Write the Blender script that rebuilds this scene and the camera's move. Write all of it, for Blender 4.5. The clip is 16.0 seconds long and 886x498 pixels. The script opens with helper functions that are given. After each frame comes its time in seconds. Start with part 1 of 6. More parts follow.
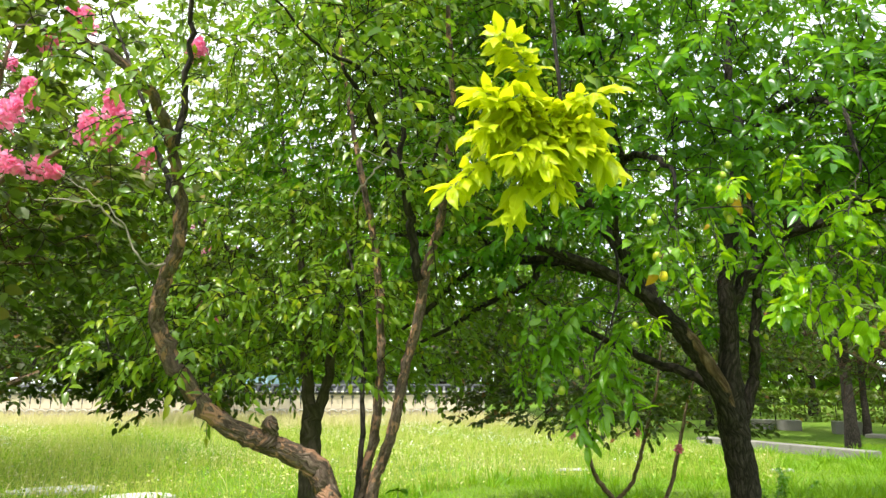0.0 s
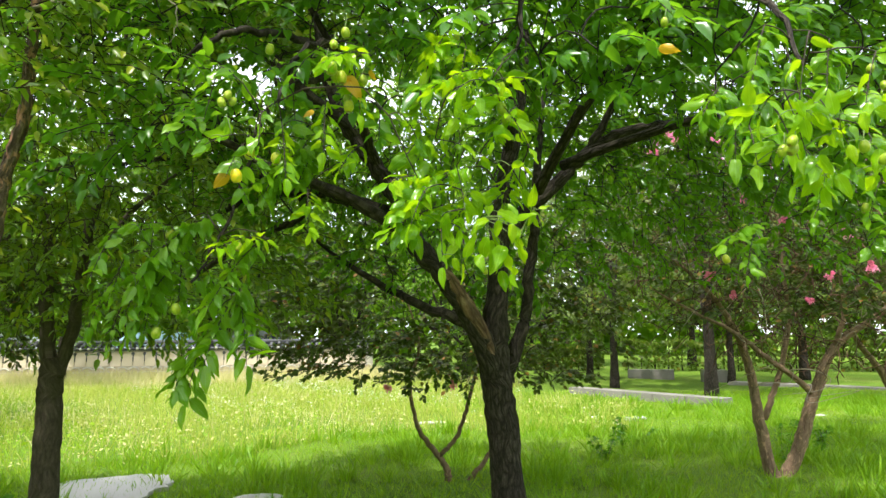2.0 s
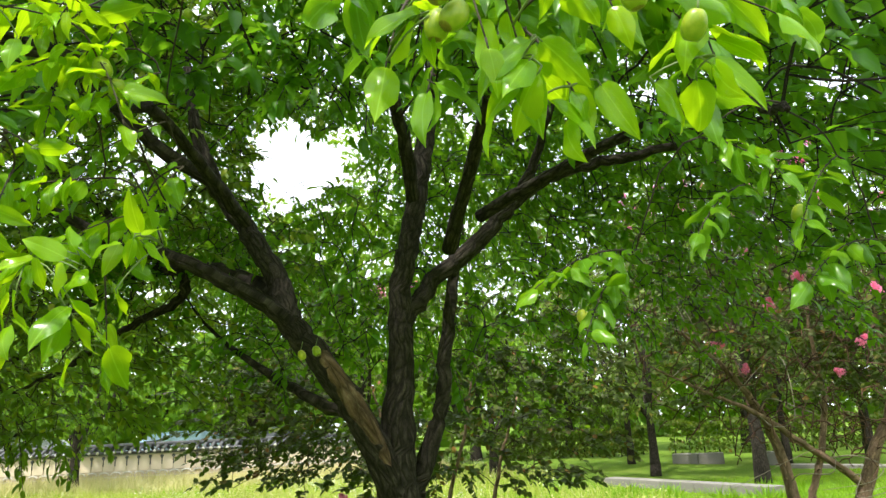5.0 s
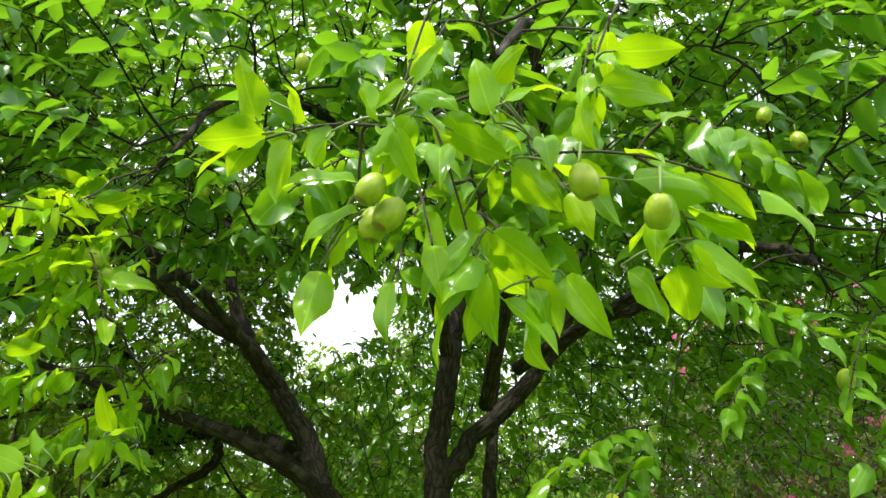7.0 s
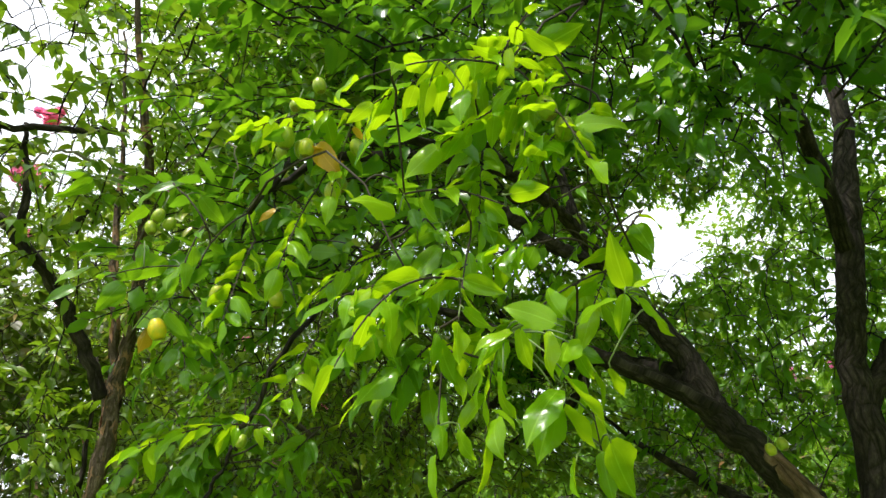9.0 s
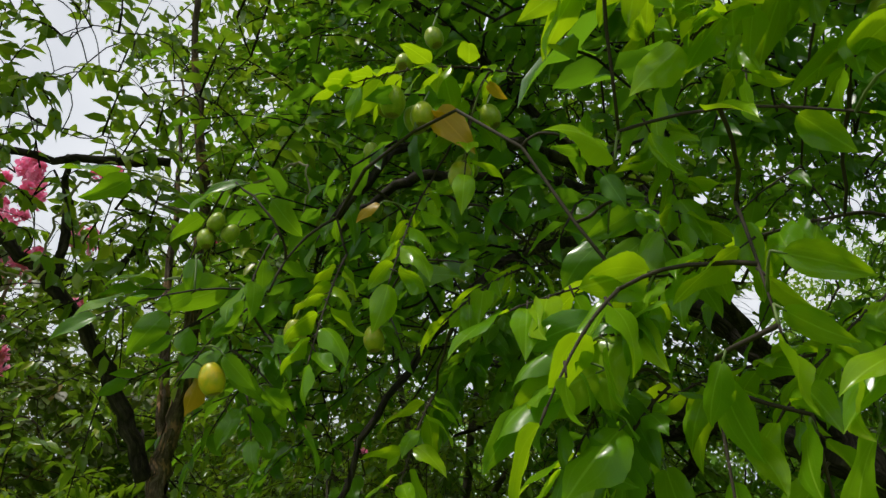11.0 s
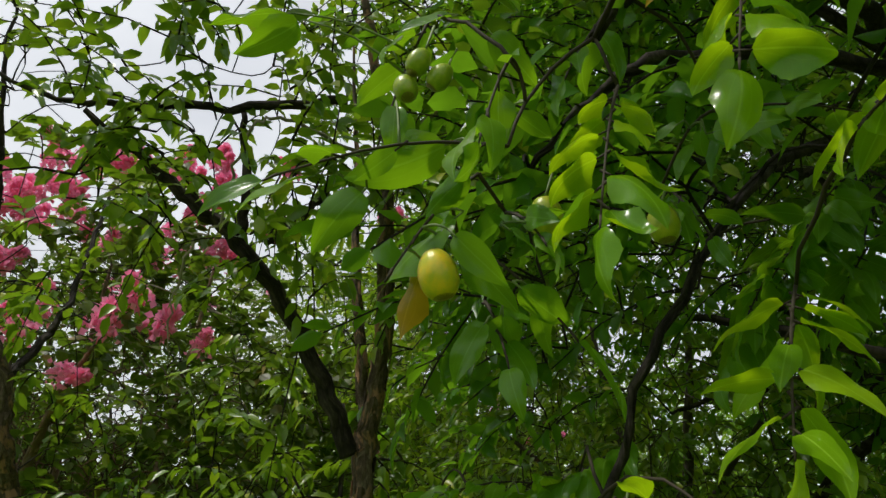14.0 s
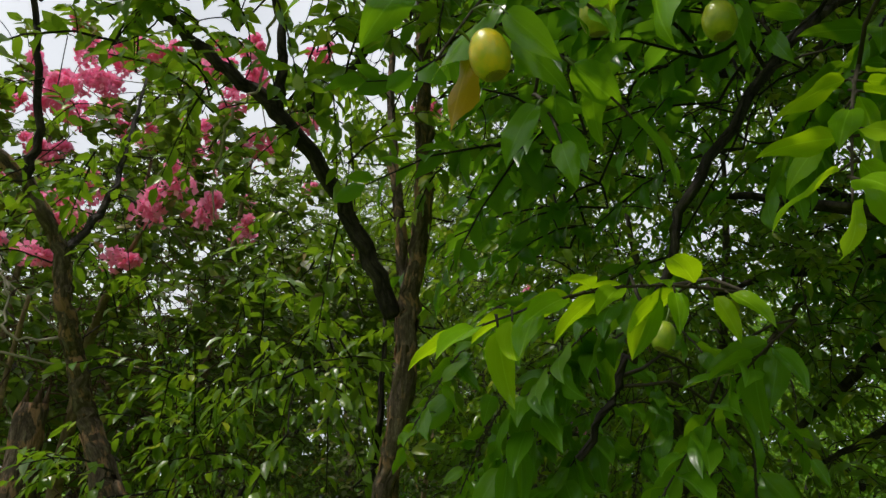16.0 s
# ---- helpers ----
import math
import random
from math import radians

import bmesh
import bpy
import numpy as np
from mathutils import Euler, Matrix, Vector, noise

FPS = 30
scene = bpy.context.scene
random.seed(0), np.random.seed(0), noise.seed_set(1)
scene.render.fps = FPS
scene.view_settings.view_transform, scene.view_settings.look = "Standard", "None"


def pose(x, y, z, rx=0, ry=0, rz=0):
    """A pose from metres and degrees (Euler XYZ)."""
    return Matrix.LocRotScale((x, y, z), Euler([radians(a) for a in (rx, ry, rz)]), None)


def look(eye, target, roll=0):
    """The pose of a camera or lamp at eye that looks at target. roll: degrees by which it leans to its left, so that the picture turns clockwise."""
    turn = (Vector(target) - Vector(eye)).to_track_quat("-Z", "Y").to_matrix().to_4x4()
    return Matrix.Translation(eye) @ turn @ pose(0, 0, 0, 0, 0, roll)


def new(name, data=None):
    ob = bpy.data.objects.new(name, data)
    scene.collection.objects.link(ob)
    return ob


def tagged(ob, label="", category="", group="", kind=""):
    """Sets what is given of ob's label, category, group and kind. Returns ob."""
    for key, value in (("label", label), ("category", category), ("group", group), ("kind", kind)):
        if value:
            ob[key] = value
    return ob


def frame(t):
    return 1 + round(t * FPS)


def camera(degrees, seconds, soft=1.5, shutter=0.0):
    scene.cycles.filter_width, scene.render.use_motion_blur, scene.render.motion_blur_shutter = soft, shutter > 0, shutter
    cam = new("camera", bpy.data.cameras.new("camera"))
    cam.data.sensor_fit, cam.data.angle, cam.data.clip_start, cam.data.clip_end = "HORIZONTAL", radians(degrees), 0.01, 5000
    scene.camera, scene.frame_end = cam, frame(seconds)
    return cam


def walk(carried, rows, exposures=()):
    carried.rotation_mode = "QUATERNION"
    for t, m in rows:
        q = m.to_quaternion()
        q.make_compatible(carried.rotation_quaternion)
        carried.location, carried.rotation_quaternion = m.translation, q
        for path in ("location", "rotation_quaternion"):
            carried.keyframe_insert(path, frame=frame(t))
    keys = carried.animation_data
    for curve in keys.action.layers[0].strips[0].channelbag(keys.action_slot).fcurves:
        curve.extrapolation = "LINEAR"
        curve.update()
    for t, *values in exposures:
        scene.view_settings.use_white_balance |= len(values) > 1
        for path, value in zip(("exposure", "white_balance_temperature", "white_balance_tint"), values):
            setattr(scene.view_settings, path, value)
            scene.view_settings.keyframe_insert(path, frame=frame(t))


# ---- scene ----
cam = camera(66.4, 16.0)
METRES, EYE, TILT, LEAN, TURN = 3.7, 1.5, 11.0, 0.0, 0.0
ROWS = [
    (0.0, 0.0, 0.0, 0.0, 0.0, 0.0, -0.0),
    (0.5, 0.0464, 0.0445, -0.0147, -4.54, -1.6, -0.69),
    (1.0, 0.0987, 0.0915, -0.0289, -9.39, -1.79, 1.65),
    (1.5, 0.184, 0.1234, -0.042, -9.91, -2.91, 0.5),
    (2.0, 0.2734, 0.1422, -0.0414, -6.97, -3.64, -0.83),
    (2.5, 0.3335, 0.1784, -0.0581, -7.83, -1.71, -1.32),
    (3.0, 0.3873, 0.2154, -0.0607, -5.35, -0.46, 0.05),
    (5.5, 0.4919, 0.3511, -0.0634, -2.99, 6.36, 2.52),
    (6.0, 0.5013, 0.3585, -0.0581, -1.36, 10.08, 2.4),
    (6.5, 0.5054, 0.3547, -0.0535, -0.85, 12.85, 2.74),
    (7.0, 0.5051, 0.3502, -0.0506, 1.1, 15.68, 3.62),
    (7.5, 0.4937, 0.3478, -0.0525, 11.86, 16.4, 4.46),
    (8.0, 0.483, 0.3519, -0.0583, 20.59, 14.02, 4.56),
    (8.5, 0.4654, 0.3651, -0.0651, 25.13, 11.96, 4.74),
    (9.0, 0.423, 0.3943, -0.0699, 26.64, 13.62, 5.87),
    (11.5, 0.3332, 0.4646, -0.059, 31.23, 20.93, 5.86),
    (12.0, 0.3149, 0.4673, -0.0584, 30.41, 21.2, 5.21),
    (12.5, 0.3047, 0.479, -0.0605, 31.48, 19.85, 5.37),
    (13.0, 0.2999, 0.5006, -0.0618, 37.81, 20.43, 5.61),
    (13.5, 0.2861, 0.5102, -0.0623, 42.06, 20.88, 5.38),
    (14.0, 0.2753, 0.5127, -0.0624, 46.2, 20.63, 5.45),
    (14.5, 0.2698, 0.5052, -0.0662, 49.88, 19.44, 5.64),
    (15.0, 0.2625, 0.5054, -0.0728, 51.41, 17.7, 5.8),
    (15.5, 0.263, 0.5146, -0.0809, 51.38, 15.02, 6.2),
    (16.0, 0.2677, 0.5122, -0.0839, 49.07, 13.03, 5.33),
]
walk(cam, [(t, pose(0, 0, EYE, TILT, LEAN, TURN) @ pose(METRES * x, METRES * y, METRES * z, 90 + pitch, roll, yaw)) for t, x, y, z, yaw, pitch, roll in ROWS],
     [(0, 0.63), (1.5, 0.66), (3.2, 0.58), (5.4, 0.6), (7.0, 0.5), (8.0, 0.54), (8.5, 0.46), (9.0, 0.26), (11.3, -0.92), (12.5, -0.94), (14, -0.86), (16, -0.82)])

# ---- world, sun, exposure ----
CLOUD = 10.6
SUN_FROM = Vector((-0.30, -0.46, 1.2)).normalized()
world = bpy.data.worlds.new("sky")
scene.world = world
world.use_nodes = True
_wn = world.node_tree.nodes
_sky = _wn.new("ShaderNodeTexSky")
_sky.sky_type = "NISHITA"
_sky.sun_disc = False
_sky.sun_elevation = math.asin(SUN_FROM.z)
_sky.sun_rotation = math.atan2(SUN_FROM.x, SUN_FROM.y)
_sky.air_density, _sky.dust_density, _sky.ozone_density = 1.0, 6.0, 1.0
_bg = _wn["Background"]
_bg.inputs["Strength"].default_value = 0.15
# a bright, hazy layer of cloud over most of the sky
_wc, _wm, _wz, _wr, _wx = (_wn.new("ShaderNode" + k) for k in ("TexCoord", "Mapping", "TexNoise", "ValToRGB", "Mix"))
_wm.inputs["Scale"].default_value = (1.0, 1.0, 2.2)
_wz.inputs["Scale"].default_value, _wz.inputs["Detail"].default_value = 2.4, 6.0
_wr.color_ramp.elements[0].position, _wr.color_ramp.elements[0].color = 0.30, (0.72, 0.72, 0.72, 1)
_wr.color_ramp.elements[1].position, _wr.color_ramp.elements[1].color = 0.52, (1, 1, 1, 1)
_wx.data_type = "RGBA"
_wx.inputs[7].default_value = (CLOUD * 0.95, CLOUD * 0.985, CLOUD * 1.04, 1)
for _a, _b in ((_wc.outputs["Generated"], _wm.inputs["Vector"]), (_wm.outputs["Vector"], _wz.inputs["Vector"]), (_wz.outputs["Fac"], _wr.inputs["Fac"]),
               (_wr.outputs["Color"], _wx.inputs[0]), (_sky.outputs["Color"], _wx.inputs[6]), (_wx.outputs[2], _bg.inputs["Color"])):
    world.node_tree.links.new(_a, _b)
_sun = bpy.data.lights.new("sun", "SUN")
_sun.energy, _sun.angle, _sun.color = 4.5, radians(2.2), (1.0, 0.95, 0.86)
sun = new("sun", _sun)
sun.matrix_world = look(SUN_FROM * 50, (0, 0, 0))


# ---- materials ----
class Mat:
    """A node material built step by step."""

    def __init__(self, name, rough=0.6, spec=0.5, metal=0.0):
        self.m = bpy.data.materials.new(name)
        self.m.use_nodes = True
        self.t = self.m.node_tree
        self.b = self.t.nodes["Principled BSDF"]
        self.out = self.t.nodes["Material Output"]
        self.b.inputs["Roughness"].default_value = rough
        self.b.inputs["Specular IOR Level"].default_value = spec
        self.b.inputs["Metallic"].default_value = metal

    def node(self, kind, **ins):
        n = self.t.nodes.new(kind)
        for k, v in ins.items():
            n.inputs[k.replace("_", " ")].default_value = v
        return n

    def link(self, a, b):
        self.t.links.new(a, b)

    def coord(self, which="Object", scale=(1, 1, 1)):
        c, mp = self.node("ShaderNodeTexCoord"), self.node("ShaderNodeMapping")
        mp.inputs["Scale"].default_value = scale
        self.link(c.outputs[which], mp.inputs["Vector"])
        return mp.outputs["Vector"]

    def noise(self, vec, scale, detail=4.0, rough=0.55):
        n = self.node("ShaderNodeTexNoise", Scale=scale, Detail=detail, Roughness=rough)
        self.link(vec, n.inputs["Vector"])
        return n.outputs["Fac"]

    def ramp(self, fac, stops):
        r = self.node("ShaderNodeValToRGB")
        e = r.color_ramp.elements
        while len(e) < len(stops):
            e.new(0.5)
        for el, (p, c) in zip(e, stops):
            el.position, el.color = p, (*c, 1)
        self.link(fac, r.inputs["Fac"])
        return r.outputs["Color"]

    def mix(self, fac, a, b, mode="MIX"):
        x = self.t.nodes.new("ShaderNodeMix")
        x.data_type, x.blend_type = "RGBA", mode
        for i, v in ((0, fac), (6, a), (7, b)):
            if isinstance(v, (int, float)):
                x.inputs[i].default_value = v
            elif isinstance(v, tuple):
                x.inputs[i].default_value = (*v, 1)
            else:
                self.link(v, x.inputs[i])
        return x.outputs[2]

    def math(self, op, a, b=0.0):
        x = self.t.nodes.new("ShaderNodeMath")
        x.operation = op
        for i, v in enumerate((a, b)):
            if isinstance(v, (int, float)):
                x.inputs[i].default_value = v
            else:
                self.link(v, x.inputs[i])
        return x.outputs[0]

    def colour(self, c):
        if isinstance(c, tuple):
            self.b.inputs["Base Color"].default_value = (*c, 1)
        else:
            self.link(c, self.b.inputs["Base Color"])
        return self

    def bump(self, height, strength=0.5, dist=0.01):
        n = self.node("ShaderNodeBump", Strength=strength, Distance=dist)
        self.link(height, n.inputs["Height"])
        self.link(n.outputs["Normal"], self.b.inputs["Normal"])
        return n.outputs["Normal"]

    def chance(self):
        """A number of its own for each loose piece and each object."""
        g, o = self.node("ShaderNodeNewGeometry"), self.node("ShaderNodeObjectInfo")
        return self.math("FRACT", self.math("ADD", g.outputs["Random Per Island"], o.outputs["Random"]))


def leaf_material(name, stops, through_col, share=0.4, rough=0.34, spec=0.35, veins=True):
    m = Mat(name, rough, spec)
    ch = m.chance()
    col = m.ramp(ch, stops)
    big = m.noise(m.coord("Object"), 1.7, 2.0)
    col = m.mix(m.math("MULTIPLY", big, 0.35), col, stops[-1][1])
    h = m.noise(m.coord("UV"), 2.5, 2.0)
    if veins:
        uv = m.node("ShaderNodeSeparateXYZ")
        m.link(m.coord("UV"), uv.inputs[0])
        off = m.math("ABSOLUTE", m.math("SUBTRACT", uv.outputs[0], 0.5))
        mid = m.math("LESS_THAN", off, 0.022)
        bow = m.math("MULTIPLY", m.math("SINE", m.math("MULTIPLY", uv.outputs[1], 3.1416)), 0.21)
        pair = m.math("MULTIPLY", m.math("LESS_THAN", m.math("ABSOLUTE", m.math("SUBTRACT", off, bow)), 0.013), m.math("LESS_THAN", uv.outputs[1], 0.8))
        side = m.math("LESS_THAN", m.math("FRACT", m.math("SUBTRACT", m.math("MULTIPLY", uv.outputs[1], 8.0), m.math("MULTIPLY", off, 4.0))), 0.07)
        vein = m.math("MAXIMUM", m.math("MAXIMUM", mid, m.math("MULTIPLY", pair, 0.3)), m.math("MULTIPLY", side, 0.18))
        col = m.mix(m.math("MULTIPLY", vein, 0.38), col, tuple(min(1, c * 1.5 + 0.05) for c in stops[-1][1]))
        h = m.math("SUBTRACT", m.math("MULTIPLY", h, 0.5), m.math("MULTIPLY", vein, 0.3))
        spots = m.noise(m.coord("UV"), 5.0, 5.0, 0.7)
        spot = m.math("GREATER_THAN", m.math("ADD", spots, m.math("MULTIPLY", ch, 0.06)), 0.73)
        col = m.mix(m.math("MULTIPLY", spot, 0.7), col, (0.16, 0.10, 0.03))
    m.colour(col)
    nrm = m.bump(h, 0.22, 0.004)
    tr = m.node("ShaderNodeBsdfTranslucent")
    m.link(m.mix(0.75, col, through_col), tr.inputs["Color"])
    m.link(nrm, tr.inputs["Normal"])
    mx = m.node("ShaderNodeMixShader", Fac=share)
    m.link(m.b.outputs[0], mx.inputs[1])
    m.link(tr.outputs[0], mx.inputs[2])
    m.link(mx.outputs[0], m.out.inputs["Surface"])
    return m.m


def bark_material(name, dark, mid, light, scale=1.0, flake=0.0, flake_col=(0.3, 0.15, 0.08), furrow=0.75):
    m = Mat(name, 0.9, 0.2)
    v = m.coord("UV", (1.0, 1.0, 1.0))
    st = m.coord("UV", (28 * scale, 8 * scale, 1))
    n1 = m.noise(st, 2.2, 8.0, 0.7)
    fine = m.noise(m.coord("UV", (140 * scale, 45 * scale, 1)), 2.0, 6.0, 0.7)
    n1 = m.math("ADD", m.math("MULTIPLY", n1, 0.6), m.math("MULTIPLY", fine, 0.4))
    vor = m.node("ShaderNodeTexVoronoi", Scale=1.5)
    vor.feature = "DISTANCE_TO_EDGE"
    m.link(st, vor.inputs["Vector"])
    crack = m.ramp(vor.outputs["Distance"], [(0.0, (0.15, 0.15, 0.15)), (0.25, (1, 1, 1))])
    col = m.ramp(n1, [(0.32, dark), (0.5, mid), (0.68, light)])
    col = m.mix(furrow, col, crack, "MULTIPLY")
    if flake:
        fl = m.noise(m.coord("UV", (16, 7, 1)), 1.6, 7.0, 0.65)
        mask = m.ramp(fl, [(0.62 - flake * 0.2, (0, 0, 0)), (0.68 - flake * 0.2, (1, 1, 1))])
        col = m.mix(mask, col, m.mix(n1, flake_col, tuple(c * 1.6 for c in flake_col)))
    lich = m.noise(v, 9.0, 6.0, 0.7)
    col = m.mix(m.ramp(lich, [(0.6, (0, 0, 0)), (0.75, (0.5, 0.5, 0.5))]), col, (0.17, 0.18, 0.13))
    m.colour(col)
    m.bump(m.math("ADD", m.math("MULTIPLY", n1, 0.5), m.math("MULTIPLY", crack, 0.6)), 0.9, 0.014)
    return m.m


M_BARK = bark_material("dark_furrowed_bark", (0.014, 0.012, 0.010), (0.05, 0.041, 0.033), (0.14, 0.115, 0.09))
M_SCAR = bark_material("bare_scar_wood", (0.10, 0.055, 0.03), (0.20, 0.125, 0.075), (0.36, 0.27, 0.18), 0.7)
M_FLAKY = bark_material("flaking_bark", (0.03, 0.021, 0.016), (0.12, 0.085, 0.06), (0.33, 0.26, 0.195), 0.9, 0.5, (0.26, 0.145, 0.085), 0.4)
M_MYRTLE = bark_material("smooth_tan_bark", (0.11, 0.07, 0.046), (0.23, 0.155, 0.10), (0.36, 0.27, 0.185), 0.6, 0.35, (0.30, 0.20, 0.125), 0.3)
M_GREYBARK = bark_material("smooth_grey_bark", (0.045, 0.036, 0.027), (0.10, 0.082, 0.06), (0.19, 0.16, 0.12), 0.6, furrow=0.35)
M_TWIG = Mat("twig_bark", 0.8, 0.3).colour((0.045, 0.035, 0.022)).m
def brown_twig_material():
    m = Mat("red_brown_twig", 0.85, 0.2)
    m.colour(m.ramp(m.chance(), [(0.0, (0.045, 0.024, 0.016)), (0.6, (0.10, 0.055, 0.035)), (1.0, (0.17, 0.10, 0.065))]))
    return m.m


M_BROWNTWIG = brown_twig_material()
M_GREENTWIG = Mat("green_twig", 0.55, 0.4).colour((0.14, 0.20, 0.05)).m
M_PALETWIG = Mat("bleached_dead_twig", 0.85, 0.2).colour((0.30, 0.26, 0.20)).m
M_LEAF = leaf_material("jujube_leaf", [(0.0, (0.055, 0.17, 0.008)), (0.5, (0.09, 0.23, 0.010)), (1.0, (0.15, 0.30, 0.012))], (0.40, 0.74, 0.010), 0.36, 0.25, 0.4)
# brighter, yellower copy of the jujube leaf, with sunlight put into its colour
M_LEAF_SUNLIT = leaf_material("sunlit_jujube_leaf", [(0.0, (0.06, 0.21, 0.005)), (0.4, (0.11, 0.29, 0.006)), (0.8, (0.19, 0.38, 0.008)), (1.0, (0.32, 0.47, 0.010))], (0.64, 0.94, 0.006), 0.45, 0.2, 0.3)
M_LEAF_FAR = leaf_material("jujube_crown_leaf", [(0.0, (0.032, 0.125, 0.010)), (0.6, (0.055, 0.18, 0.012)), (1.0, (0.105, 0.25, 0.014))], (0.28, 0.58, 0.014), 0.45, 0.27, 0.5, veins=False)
M_LEAF_YOUNG = leaf_material("young_leaf", [(0.0, (0.34, 0.46, 0.01)), (0.6, (0.46, 0.56, 0.012)), (1.0, (0.56, 0.62, 0.016))], (0.92, 0.95, 0.012), 0.5, 0.35, 0.25)
M_LEAF_YELLOW = leaf_material("yellowed_leaf", [(0.0, (0.55, 0.30, 0.012)), (1.0, (0.62, 0.40, 0.018))], (0.85, 0.48, 0.02), 0.45)
M_LEAF_STEM = leaf_material("stem_tree_leaf", [(0.0, (0.032, 0.12, 0.010)), (0.45, (0.06, 0.19, 0.012)), (0.78, (0.15, 0.28, 0.012)), (1.0, (0.38, 0.42, 0.014))], (0.30, 0.50, 0.016), 0.4, 0.3, 0.5, veins=False)
M_LEAF_MYRTLE = leaf_material("myrtle_leaf", [(0.0, (0.018, 0.062, 0.012)), (0.7, (0.034, 0.10, 0.014)), (0.9, (0.06, 0.15, 0.016)), (1.0, (0.25, 0.10, 0.03))], (0.16, 0.32, 0.02), 0.25, 0.5, 0.2, veins=False)
M_LEAF_WOOD = leaf_material("far_wood_leaf", [(0.0, (0.04, 0.13, 0.010)), (0.6, (0.09, 0.22, 0.012)), (1.0, (0.18, 0.32, 0.016))], (0.40, 0.64, 0.02), 0.42, 0.6, veins=False)
M_LEAF_BLOOM = leaf_material("blooming_myrtle_leaf", [(0.0, (0.022, 0.07, 0.010)), (0.6, (0.045, 0.12, 0.012)), (0.9, (0.10, 0.19, 0.016)), (1.0, (0.26, 0.16, 0.03))], (0.24, 0.42, 0.02), 0.34, 0.45, 0.4, veins=False)
M_PETAL = leaf_material("pink_petal", [(0.0, (0.88, 0.14, 0.38)), (0.6, (0.95, 0.28, 0.52)), (1.0, (0.98, 0.52, 0.70))], (0.98, 0.34, 0.58), 0.5, 0.7, veins=False)
M_BLADE = leaf_material("lawn_blade", [(0.0, (0.11, 0.27, 0.0067)), (0.6, (0.19, 0.38, 0.009)), (1.0, (0.32, 0.46, 0.02))], (0.42, 0.62, 0.0135), 0.4, 0.55, veins=False)
M_MEADOW = leaf_material("meadow_blade", [(0.0, (0.22, 0.36, 0.03)), (0.5, (0.36, 0.46, 0.06)), (0.85, (0.50, 0.52, 0.13)), (1.0, (0.56, 0.50, 0.20))], (0.60, 0.66, 0.09), 0.45, 0.6, veins=False)
M_TUFT = leaf_material("dark_tuft_blade", [(0.0, (0.07, 0.22, 0.006)), (0.6, (0.14, 0.33, 0.008)), (1.0, (0.26, 0.43, 0.014))], (0.36, 0.58, 0.012), 0.38, 0.45, veins=False)
M_STRAW = leaf_material("straw_blade", [(0.0, (0.52, 0.50, 0.18)), (1.0, (0.72, 0.66, 0.36))], (0.75, 0.68, 0.30), 0.35, 0.7, veins=False)
M_WHITE = Mat("white_petal", 0.7, 0.3).colour((0.78, 0.78, 0.68)).m


def fruit_material(name, a, b):
    m = Mat(name, 0.28, 0.4)
    v = m.coord("Object")
    big, fine = m.noise(v, 1.5, 4.0), m.noise(v, 24.0, 3.0)
    col = m.mix(m.ramp(big, [(0.35, (0, 0, 0)), (0.65, (1, 1, 1))]), a, b)
    col = m.mix(m.math("MULTIPLY", m.math("GREATER_THAN", fine, 0.66), 0.4), col, (0.40, 0.36, 0.14))
    # a russet scar round the tip, and a few weathered marks
    z = m.node("ShaderNodeSeparateXYZ")
    m.link(v, z.inputs[0])
    scar = m.math("LESS_THAN", m.math("ADD", z.outputs[2], m.math("MULTIPLY", fine, 0.16)), -1.0)
    col = m.mix(m.math("MULTIPLY", scar, 0.8), col, (0.20, 0.13, 0.05))
    col = m.mix(m.ramp(m.noise(v, 3.2, 5.0, 0.7), [(0.66, (0, 0, 0)), (0.72, (0.6, 0.6, 0.6))]), col, (0.26, 0.19, 0.07))
    m.colour(col)
    m.bump(fine, 0.1, 0.02)
    m.b.inputs["Subsurface Weight"].default_value = 0.15
    m.b.inputs["Subsurface Radius"].default_value = (0.01, 0.012, 0.004)
    return m.m


M_FRUIT = [fruit_material("green_fruit_skin", (0.22, 0.33, 0.015), (0.34, 0.42, 0.03)),
           fruit_material("lime_fruit_skin", (0.30, 0.38, 0.015), (0.46, 0.48, 0.03)),
           fruit_material("yellow_green_fruit_skin", (0.50, 0.50, 0.02), (0.78, 0.58, 0.02))]


def stone_material(name, a, b, scale=1.0, rough=0.85):
    m = Mat(name, rough, 0.3)
    v = m.coord("Object")
    n1, n2 = m.noise(v, 3.0 * scale, 5.0), m.noise(v, 60.0 * scale, 4.0)
    ch = m.chance()
    col = m.mix(n1, a, b)
    col = m.mix(m.math("MULTIPLY", n2, 0.4), col, tuple(c * 0.6 for c in a))
    col = m.mix(m.math("MULTIPLY", ch, 0.3), col, b)
    m.colour(col)
    m.bump(n2, 0.4, 0.01)
    return m.m


M_GRANITE = stone_material("granite", (0.17, 0.16, 0.145), (0.31, 0.295, 0.265))
M_SLAB = stone_material("pale_paving", (0.44, 0.43, 0.41), (0.58, 0.56, 0.53))
M_PANEL = stone_material("cream_wall_panel", (0.62, 0.52, 0.38), (0.74, 0.65, 0.50))
M_WALLSTONE = stone_material("tan_wall_stone", (0.48, 0.38, 0.26), (0.66, 0.56, 0.42))
M_MORTAR = stone_material("pale_mortar", (0.62, 0.58, 0.50), (0.72, 0.68, 0.60))
M_TILE = stone_material("dark_roof_tile", (0.07, 0.075, 0.085), (0.16, 0.16, 0.17), 1.0, 0.6)
